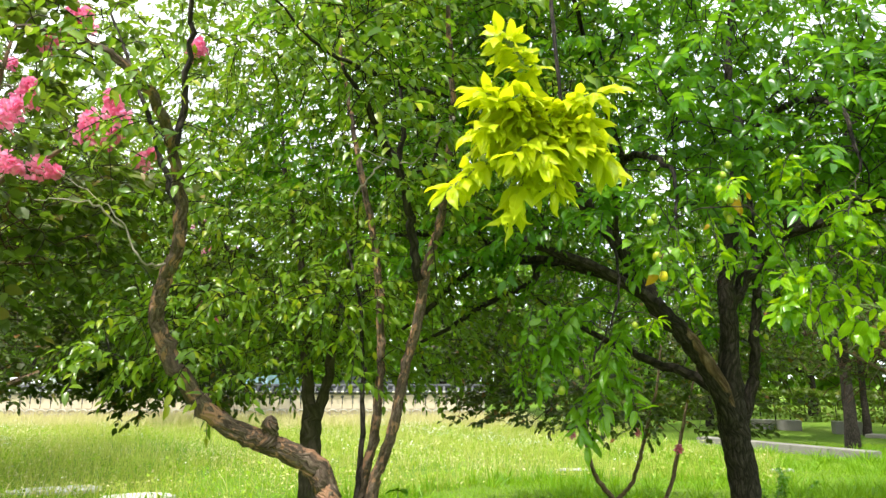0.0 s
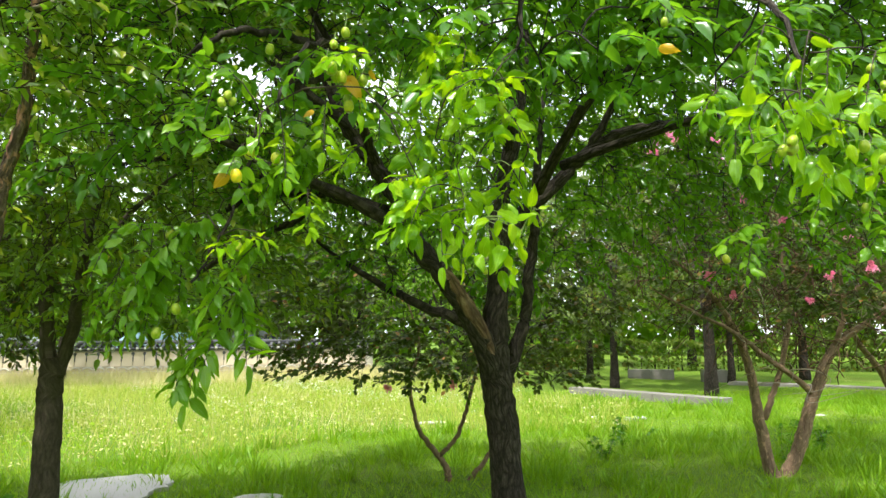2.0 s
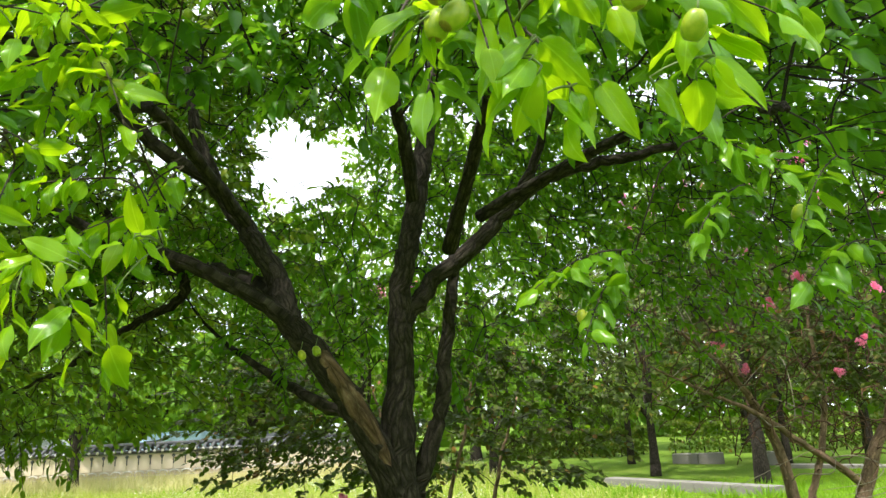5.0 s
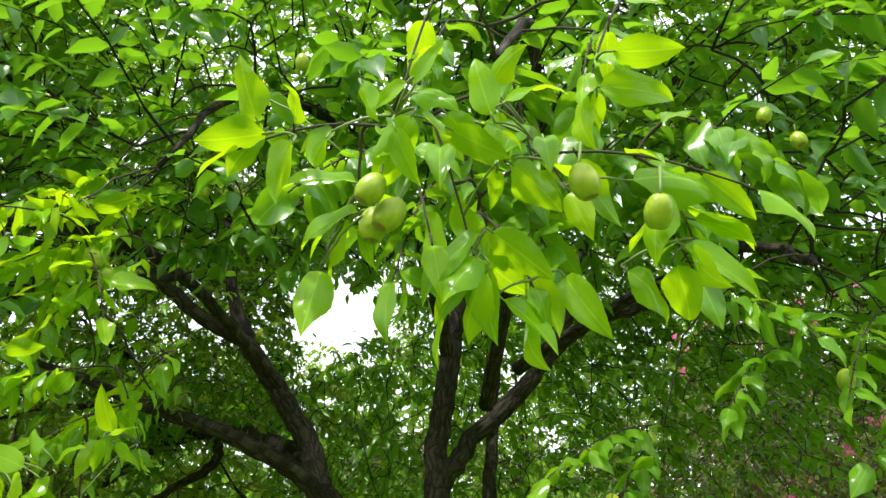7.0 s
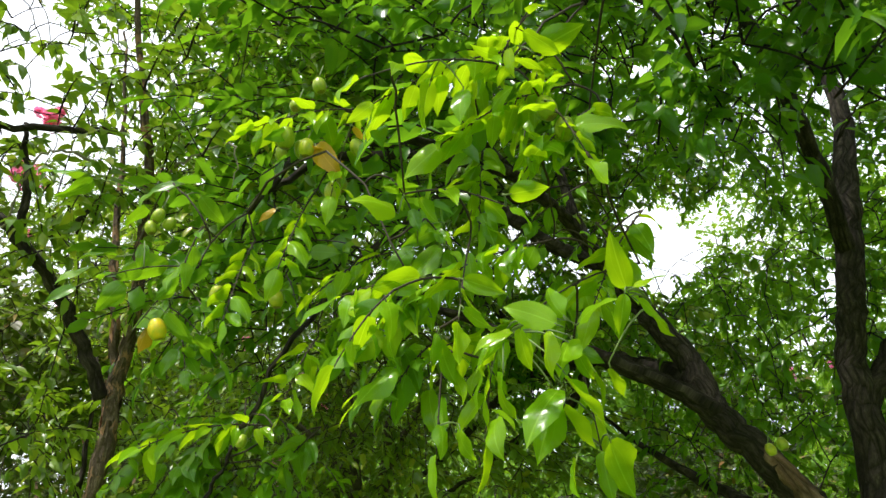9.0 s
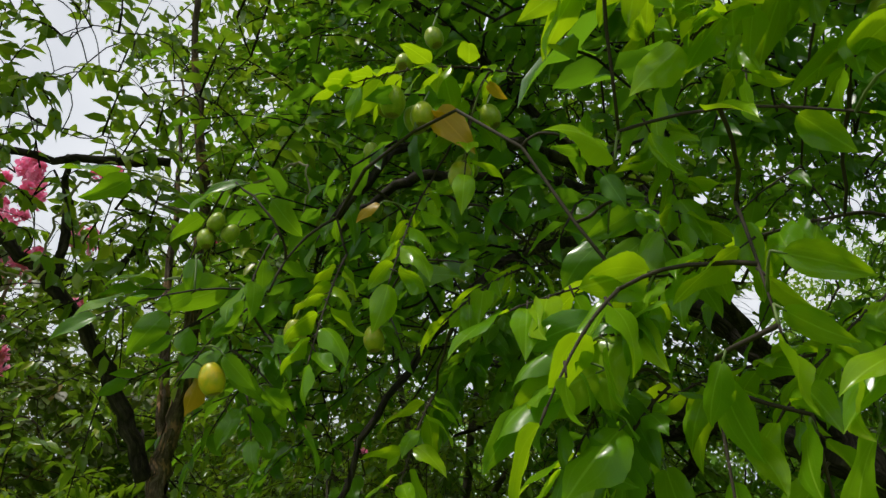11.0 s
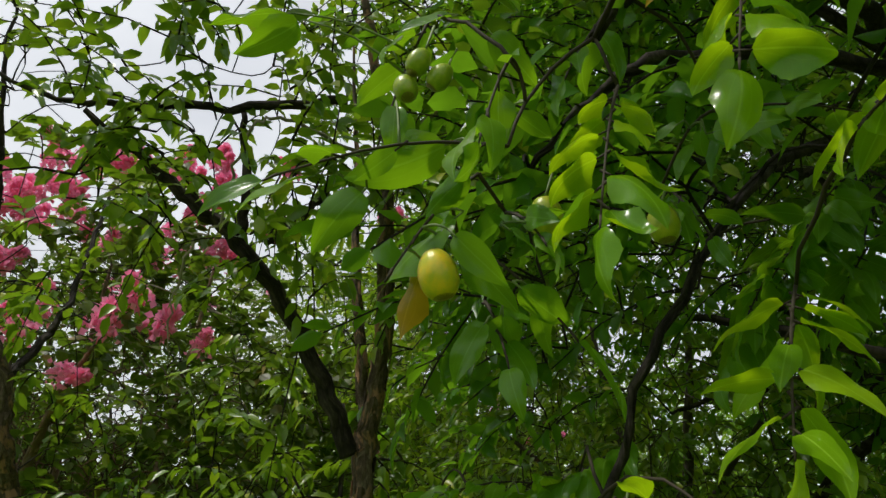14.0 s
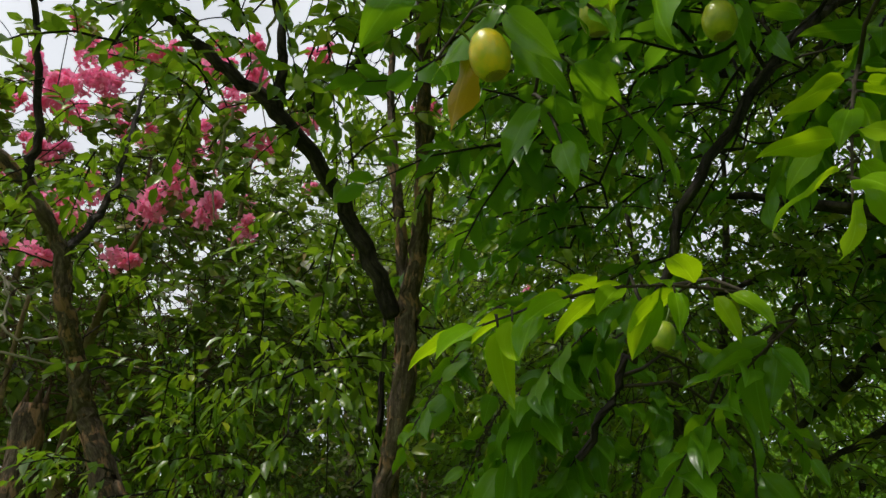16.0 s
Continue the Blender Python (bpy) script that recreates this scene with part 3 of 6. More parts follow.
SPRIGS_SIDE = [  # sprigs beside the end of the walk
    (1.17, 2.20, 1.81, 1.09, 2.15, 1.74, 5, 0.055), (1.15, 2.21, 1.77, 1.11, 2.18, 1.71, 4, 0.058),
    (1.17, 2.23, 1.76, 1.13, 2.20, 1.70, 4, 0.060), (1.15, 2.25, 1.95, 1.19, 2.27, 1.88, 5, 0.055),
    (1.12, 2.20, 2.00, 1.15, 2.20, 1.95, 3, 0.040), (1.31, 2.58, 2.13, 1.15, 2.48, 1.95, 8, 0.052),
    (1.33, 2.63, 2.07, 1.20, 2.55, 1.89, 8, 0.055), (1.25, 2.59, 2.05, 1.13, 2.51, 1.89, 7, 0.052),
    (1.31, 2.67, 1.99, 1.23, 2.62, 1.82, 7, 0.055), (0.45, 2.68, 1.78, 0.40, 2.49, 1.76, 8, 0.050),
    (0.34, 2.54, 1.78, 0.30, 2.45, 1.62, 9, 0.050), (0.40, 2.63, 1.76, 0.41, 2.57, 1.64, 7, 0.050),
    (0.46, 2.69, 1.77, 0.52, 2.71, 1.63, 8, 0.055), (0.34, 2.59, 1.69, 0.33, 2.52, 1.57, 7, 0.050),
    (0.50, 2.72, 1.80, 0.57, 2.71, 1.73, 5, 0.050),
]
SPRIGS_OUTER = [  # sprigs at the outer edge of the crown
    (0.59, 2.61, 1.82, 0.43, 2.52, 1.67, 12, 0.068), (0.46, 2.66, 1.67, 0.37, 2.56, 1.47, 12, 0.070),
    (0.65, 2.63, 1.62, 0.70, 2.51, 1.38, 14, 0.070), (0.56, 2.66, 1.49, 0.53, 2.56, 1.27, 8, 0.070),
    (0.51, 2.68, 1.42, 0.50, 2.56, 1.31, 6, 0.070), (0.72, 2.60, 1.74, 0.59, 2.51, 1.53, 14, 0.068),
    (0.51, 2.63, 1.77, 0.39, 2.53, 1.60, 12, 0.068), (0.62, 2.65, 1.54, 0.58, 2.53, 1.37, 10, 0.070),
    (2.30, 2.31, 1.95, 2.36, 2.19, 1.84, 8, 0.052), (2.54, 2.31, 1.91, 2.39, 2.21, 1.76, 7, 0.052),
    (2.61, 2.35, 1.77, 2.40, 2.23, 1.68, 6, 0.055), (2.19, 2.37, 1.77, 1.99, 2.25, 1.69, 8, 0.050),
    (2.16, 2.38, 1.74, 2.06, 2.27, 1.61, 6, 0.050), (2.38, 2.33, 1.87, 2.23, 2.22, 1.75, 7, 0.050),
]
SPRIGS_BEHIND = [  # shaded sprigs behind those at the front
    (1.89, 1.86, 2.12, 1.83, 1.84, 1.94, 10, 0.055), (1.82, 1.92, 2.00, 1.73, 1.85, 1.91, 9, 0.055),
    (1.89, 1.91, 2.01, 1.91, 1.87, 1.87, 10, 0.056), (1.93, 1.93, 1.97, 1.97, 1.89, 1.84, 9, 0.056),
    (2.05, 1.87, 2.10, 2.00, 1.83, 1.94, 9, 0.055), (2.01, 1.92, 1.99, 2.11, 1.87, 1.87, 9, 0.060),
    (2.08, 1.94, 1.94, 2.10, 1.89, 1.82, 9, 0.056), (1.95, 1.88, 2.08, 1.96, 1.85, 1.91, 9, 0.055),
    (1.86, 1.94, 1.96, 1.82, 1.89, 1.83, 8, 0.055), (2.13, 1.91, 2.01, 2.20, 1.86, 1.90, 8, 0.058),
    (0.85, 2.69, 2.07, 0.79, 2.58, 1.96, 10, 0.055), (0.81, 2.67, 2.05, 0.76, 2.57, 1.92, 10, 0.055),
    (0.87, 2.73, 2.05, 0.82, 2.64, 1.92, 10, 0.055), (0.78, 2.67, 2.00, 0.73, 2.58, 1.88, 9, 0.055),
    (0.88, 2.69, 2.11, 0.83, 2.58, 2.00, 9, 0.055),
]
SPRIGS_YOUNG = [  # young yellow-green shoots
    (0.16, 1.05, 1.98, 0.09, 0.99, 2.04, 9, 0.050), (0.16, 1.06, 1.90, 0.06, 1.01, 1.95, 9, 0.055),
    (0.15, 1.07, 1.88, 0.01, 1.04, 1.80, 10, 0.050), (0.16, 1.07, 1.88, 0.11, 1.05, 1.76, 9, 0.055),
    (0.16, 1.06, 1.90, 0.27, 1.03, 1.84, 10, 0.055), (0.16, 1.06, 1.92, 0.25, 1.01, 1.95, 9, 0.050),
    (0.14, 1.06, 1.91, 0.06, 1.02, 1.89, 9, 0.055), (0.18, 1.07, 1.88, 0.18, 1.04, 1.80, 8, 0.055),
]
FRUIT_FRONT = [  # place, radius and ripeness
    (1.965, 1.693, 1.800, 0.0110, 0), (2.013, 1.703, 1.779, 0.0105, 0),
    (1.822, 1.699, 1.809, 0.0105, 0), (1.833, 1.716, 1.798, 0.0115, 0),
    (1.820, 1.727, 1.797, 0.0110, 0), (1.707, 1.957, 2.164, 0.0095, 0),
    (2.420, 2.256, 1.793, 0.0130, 0), (2.197, 2.490, 1.772, 0.0120, 0),
    (2.365, 2.087, 2.086, 0.0115, 0), (2.330, 2.087, 2.131, 0.0110, 0),
    (1.365, 2.167, 2.017, 0.0145, 0), (1.380, 2.186, 1.993, 0.0135, 0),
    (0.972, 2.211, 2.221, 0.0125, 0), (0.943, 2.192, 2.180, 0.0115, 0),
    (0.925, 2.186, 2.124, 0.0165, 0), (0.949, 2.208, 2.102, 0.0140, 0),
    (1.017, 2.261, 2.115, 0.0130, 0), (0.980, 2.268, 2.062, 0.0145, 0),
    (0.684, 2.419, 1.694, 0.0110, 0), (1.526, 3.318, 1.726, 0.0140, 0),
]
FRUIT_SIDE = [  # place, radius and ripeness
    (0.717, 2.177, 1.833, 0.0150, 2), (0.731, 2.277, 1.916, 0.0150, 1),
    (0.786, 2.362, 1.926, 0.0145, 1), (0.694, 2.164, 2.028, 0.0105, 0),
    (0.702, 2.181, 2.018, 0.0105, 0), (0.680, 2.164, 2.009, 0.0110, 0),
    (0.939, 2.178, 2.111, 0.0155, 0), (0.963, 2.201, 2.097, 0.0145, 1),
    (0.763, 2.365, 2.234, 0.0135, 0), (0.981, 2.251, 2.040, 0.0145, 1),
    (0.428, 2.706, 1.766, 0.0140, 0), (0.375, 2.571, 1.513, 0.0150, 0),
    (0.440, 2.566, 1.464, 0.0150, 0), (0.496, 2.547, 1.531, 0.0145, 0),
    (1.322, 2.641, 2.421, 0.0125, 0), (2.112, 2.461, 1.671, 0.0125, 1),
    (1.504, 3.171, 1.700, 0.0120, 1),
]
# ---- places of single near leaves: base and tip ----
LEAVES_FRONT_A = [
    (1.853, 1.685, 1.858, 1.819, 1.702, 1.813), (1.856, 1.680, 1.880, 1.878, 1.664, 1.908), (1.858, 1.691, 1.882, 1.885, 1.666, 1.855),
    (1.851, 1.668, 1.873, 1.824, 1.684, 1.864), (1.819, 1.675, 1.880, 1.829, 1.668, 1.842), (1.877, 1.709, 1.877, 1.911, 1.720, 1.834),
    (1.880, 1.710, 1.862, 1.921, 1.713, 1.834), (1.865, 1.697, 1.871, 1.875, 1.685, 1.830), (1.745, 1.700, 1.863, 1.706, 1.725, 1.844),
    (1.748, 1.697, 1.860, 1.691, 1.704, 1.860), (1.766, 1.705, 1.857, 1.752, 1.696, 1.799), (1.740, 1.700, 1.874, 1.728, 1.676, 1.917),
    (1.793, 1.692, 1.850, 1.783, 1.673, 1.811), (1.808, 1.726, 1.832, 1.751, 1.713, 1.835), (1.809, 1.731, 1.810, 1.754, 1.751, 1.802),
]
LEAVES_FRONT_B = [
    (1.803, 1.733, 1.805, 1.770, 1.766, 1.777), (1.814, 1.723, 1.796, 1.817, 1.748, 1.768), (1.909, 1.694, 1.860, 1.897, 1.686, 1.914),
    (1.912, 1.697, 1.891, 1.928, 1.659, 1.896), (1.916, 1.680, 1.859, 1.957, 1.653, 1.861), (1.902, 1.713, 1.868, 1.940, 1.710, 1.847),
    (1.978, 1.688, 1.887, 1.968, 1.682, 1.855), (1.998, 1.678, 1.897, 2.046, 1.668, 1.885), (1.985, 1.684, 1.871, 2.043, 1.686, 1.861),
    (1.985, 1.693, 1.873, 1.989, 1.718, 1.859), (2.008, 1.725, 1.818, 2.096, 1.743, 1.823), (2.039, 1.741, 1.803, 2.113, 1.771, 1.790),
    (2.041, 1.747, 1.774, 2.086, 1.738, 1.729), (2.037, 1.760, 1.765, 2.057, 1.803, 1.724), (2.002, 1.763, 1.764, 2.043, 1.779, 1.723),
]
LEAVES_FRONT_C = [
    (1.896, 1.740, 1.790, 1.843, 1.735, 1.744), (1.904, 1.744, 1.794, 1.949, 1.758, 1.757), (1.892, 1.732, 1.769, 1.865, 1.714, 1.731),
    (1.895, 1.753, 1.778, 1.935, 1.789, 1.755), (1.897, 1.730, 1.756, 1.870, 1.764, 1.709), (1.908, 1.751, 1.743, 1.944, 1.740, 1.701),
    (1.889, 1.735, 1.764, 1.855, 1.761, 1.729), (1.956, 1.762, 1.762, 1.977, 1.749, 1.708), (1.928, 1.764, 1.734, 1.919, 1.749, 1.687),
    (1.867, 1.766, 1.739, 1.855, 1.766, 1.700), (1.922, 1.724, 1.838, 1.965, 1.759, 1.815), (1.910, 1.713, 1.827, 1.906, 1.744, 1.813),
    (1.943, 1.697, 1.840, 1.942, 1.678, 1.806), (2.026, 1.727, 1.808, 2.004, 1.716, 1.750), (1.841, 1.688, 1.849, 1.854, 1.695, 1.806),
]
LEAVES_MIDDLE_A = [
    (1.389, 2.135, 1.728, 1.431, 2.100, 1.741), (1.381, 2.083, 1.713, 1.331, 2.067, 1.739), (1.383, 2.104, 1.727, 1.359, 2.105, 1.764),
    (1.434, 2.167, 1.767, 1.432, 2.116, 1.812), (1.446, 2.136, 1.755, 1.481, 2.136, 1.767), (1.444, 2.155, 1.749, 1.476, 2.183, 1.719),
    (1.436, 2.142, 1.753, 1.423, 2.153, 1.713), (1.318, 2.132, 1.726, 1.278, 2.106, 1.710), (1.339, 2.096, 1.720, 1.334, 2.123, 1.677),
    (1.368, 2.095, 1.712, 1.364, 2.086, 1.659), (1.315, 2.134, 1.727, 1.274, 2.119, 1.690), (1.379, 2.132, 1.711, 1.375, 2.087, 1.668),
    (1.385, 2.128, 1.698, 1.394, 2.143, 1.666), (1.379, 2.100, 1.670, 1.408, 2.142, 1.610), (1.357, 2.151, 1.666, 1.329, 2.103, 1.612),
]
LEAVES_MIDDLE_B = [
    (1.352, 2.153, 1.655, 1.324, 2.152, 1.593), (1.358, 2.162, 1.653, 1.379, 2.172, 1.594), (1.406, 2.173, 1.687, 1.406, 2.201, 1.652),
    (1.373, 2.134, 1.594, 1.378, 2.098, 1.559), (1.392, 2.196, 1.618, 1.392, 2.255, 1.566), (1.272, 2.109, 1.788, 1.316, 2.121, 1.768),
    (1.183, 2.175, 1.830, 1.139, 2.124, 1.807), (1.159, 2.153, 1.805, 1.131, 2.124, 1.752), (1.137, 2.165, 1.758, 1.068, 2.139, 1.729),
    (1.149, 2.157, 1.772, 1.153, 2.152, 1.721), (1.159, 2.195, 1.799, 1.186, 2.154, 1.751), (1.224, 2.139, 1.742, 1.200, 2.156, 1.703),
    (1.144, 2.180, 1.721, 1.110, 2.137, 1.670), (1.258, 2.194, 1.710, 1.248, 2.166, 1.661), (1.239, 2.160, 1.637, 1.248, 2.161, 1.598),
]
LEAVES_MIDDLE_C = [
    (1.293, 2.137, 1.641, 1.298, 2.105, 1.599), (1.264, 2.125, 1.761, 1.294, 2.122, 1.730), (1.217, 2.161, 1.742, 1.225, 2.170, 1.683),
    (1.173, 2.214, 1.791, 1.162, 2.149, 1.789), (1.357, 2.038, 1.838, 1.395, 2.056, 1.845), (1.225, 2.136, 1.961, 1.204, 2.136, 1.891),
    (1.184, 2.109, 1.892, 1.173, 2.041, 1.890), (1.249, 2.078, 2.035, 1.244, 2.059, 1.957), (1.202, 2.075, 2.050, 1.174, 2.095, 2.030),
    (1.293, 2.078, 2.011, 1.293, 2.060, 1.961), (1.321, 2.123, 2.073, 1.270, 2.113, 2.042), (1.322, 2.120, 2.080, 1.306, 2.080, 2.070),
    (1.364, 2.087, 2.056, 1.370, 2.046, 2.063), (1.368, 2.140, 2.085, 1.434, 2.125, 2.090), (1.397, 2.163, 1.977, 1.464, 2.174, 1.970),
]
LEAVES_MIDDLE_D = [
    (1.361, 2.155, 1.971, 1.338, 2.139, 1.923), (1.364, 2.201, 1.980, 1.360, 2.166, 1.923), (1.403, 2.147, 1.947, 1.413, 2.198, 1.928),
    (1.291, 2.131, 1.687, 1.254, 2.179, 1.626), (1.315, 2.104, 1.679, 1.295, 2.152, 1.626), (1.152, 2.252, 1.706, 1.167, 2.238, 1.639),
    (1.112, 2.206, 1.723, 1.103, 2.251, 1.674),
]
LEAVES_RIPE_A = [
    (0.621, 2.155, 1.967, 0.583, 2.105, 1.961), (0.599, 2.134, 1.944, 0.565, 2.087, 1.914), (0.655, 2.151, 1.913, 0.640, 2.119, 1.857),
    (0.705, 2.189, 1.953, 0.655, 2.133, 1.907), (0.760, 2.171, 1.925, 0.749, 2.136, 1.884), (0.744, 2.176, 1.902, 0.708, 2.164, 1.873),
    (0.729, 2.181, 1.875, 0.663, 2.164, 1.837), (0.722, 2.192, 1.851, 0.743, 2.236, 1.817), (0.756, 2.214, 1.825, 0.768, 2.257, 1.801),
    (0.735, 2.173, 1.855, 0.760, 2.199, 1.818), (0.754, 2.205, 1.866, 0.768, 2.224, 1.849), (0.737, 2.219, 1.813, 0.716, 2.246, 1.785),
    (0.724, 2.216, 1.809, 0.705, 2.200, 1.766), (0.738, 2.228, 1.995, 0.704, 2.224, 1.985), (0.736, 2.236, 1.995, 0.746, 2.275, 1.980),
]
LEAVES_RIPE_B = [
    (0.605, 2.097, 2.087, 0.581, 2.059, 2.034), (0.598, 2.089, 2.097, 0.538, 2.042, 2.102), (0.821, 2.383, 2.017, 0.807, 2.403, 1.997),
    (0.802, 2.381, 2.032, 0.775, 2.378, 2.025), (0.822, 2.404, 2.025, 0.885, 2.406, 2.012), (0.800, 2.359, 1.936, 0.805, 2.408, 1.914),
    (0.696, 2.144, 1.968, 0.696, 2.144, 1.921), (0.720, 2.222, 2.084, 0.739, 2.267, 2.037), (0.699, 2.194, 2.099, 0.663, 2.154, 2.074),
    (0.780, 2.298, 2.098, 0.804, 2.297, 2.034),
]
LEAVES_SIDE_A = [
    (1.117, 2.160, 1.752, 1.060, 2.119, 1.716), (1.104, 2.171, 1.727, 1.101, 2.162, 1.688), (1.127, 2.190, 1.761, 1.119, 2.226, 1.720),
    (1.135, 2.181, 1.740, 1.128, 2.200, 1.693), (1.118, 2.152, 1.778, 1.079, 2.127, 1.752), (1.143, 2.158, 1.794, 1.088, 2.135, 1.778),
    (1.165, 2.269, 1.946, 1.115, 2.240, 1.907), (1.154, 2.221, 1.988, 1.116, 2.183, 1.973), (1.128, 2.255, 1.910, 1.079, 2.242, 1.872),
    (1.157, 2.286, 1.919, 1.108, 2.264, 1.874), (1.182, 2.230, 1.893, 1.147, 2.211, 1.838), (1.162, 2.167, 1.800, 1.135, 2.159, 1.783),
    (1.156, 2.184, 1.789, 1.133, 2.179, 1.752),
]
LEAVES_LOW_A = [
    (0.415, 2.572, 1.764, 0.418, 2.557, 1.793), (0.391, 2.503, 1.769, 0.370, 2.456, 1.727), (0.366, 2.488, 1.755, 0.345, 2.487, 1.732),
    (0.451, 2.575, 1.767, 0.466, 2.604, 1.765), (0.420, 2.588, 1.687, 0.426, 2.554, 1.640), (0.423, 2.607, 1.674, 0.428, 2.633, 1.657),
    (0.409, 2.517, 1.719, 0.409, 2.497, 1.691), (0.361, 2.494, 1.721, 0.305, 2.482, 1.698), (0.314, 2.510, 1.684, 0.287, 2.462, 1.629),
    (0.299, 2.505, 1.655, 0.276, 2.516, 1.636), (0.333, 2.518, 1.593, 0.325, 2.490, 1.572), (0.399, 2.528, 1.687, 0.392, 2.557, 1.676),
    (0.451, 2.673, 1.638, 0.449, 2.728, 1.617), (0.430, 2.666, 1.631, 0.406, 2.654, 1.610), (0.475, 2.712, 1.634, 0.506, 2.730, 1.645),
]
LEAVES_LOW_B = [
    (0.498, 2.624, 1.727, 0.522, 2.657, 1.705), (0.524, 2.615, 1.778, 0.582, 2.595, 1.789), (0.400, 2.556, 1.756, 0.428, 2.505, 1.718),
    (0.453, 2.571, 1.723, 0.476, 2.528, 1.685), (0.350, 2.547, 1.686, 0.373, 2.512, 1.650), (0.379, 2.530, 1.627, 0.352, 2.551, 1.595),
]
LEAVES_YELLOW_A = [
    (0.698, 2.178, 1.842, 0.661, 2.189, 1.802), (0.968, 2.199, 2.100, 0.996, 2.255, 2.080), (1.034, 2.225, 2.129, 1.049, 2.235, 2.104),
    (0.974, 2.211, 2.105, 1.016, 2.218, 2.042), (0.895, 2.220, 2.015, 0.870, 2.206, 1.994), (1.658, 1.892, 2.070, 1.684, 1.850, 2.047),
]


# ---- the jujube tree in the middle ----
jujube = thing("jujube_tree", (1.84, 4.2, 0), "old jujube tree with dark furrowed bark, glossy leaves and green fruit", "tree", "park trees")
TRUNK = [(1.86, 4.2, -0.05, 0.13), (1.83, 4.2, 0.25, 0.10), (1.81, 4.2, 0.6, 0.088), (1.77, 4.2, 1.05, 0.085), (1.74, 4.2, 1.32, 0.085), (1.77, 4.22, 1.7, 0.06), (1.79, 4.23, 2.12, 0.05), (1.86, 4.25, 2.45, 0.048), (1.91, 4.25, 2.75, 0.045), (1.97, 4.28, 3.1, 0.035), (1.95, 4.3, 3.6, 0.025), (2.05, 4.3, 4.3, 0.012)]
SCARRED = [(1.74, 4.18, 1.22, 0.06), (1.66, 4.12, 1.42, 0.06), (1.55, 4.1, 1.62, 0.055), (1.44, 4.1, 1.78, 0.055), (1.31, 4.15, 1.95, 0.055), (1.24, 4.2, 2.15, 0.05), (1.09, 4.25, 2.40, 0.045), (0.93, 4.3, 2.64, 0.038), (0.8, 4.35, 3.0, 0.028), (0.72, 4.4, 3.5, 0.015)]
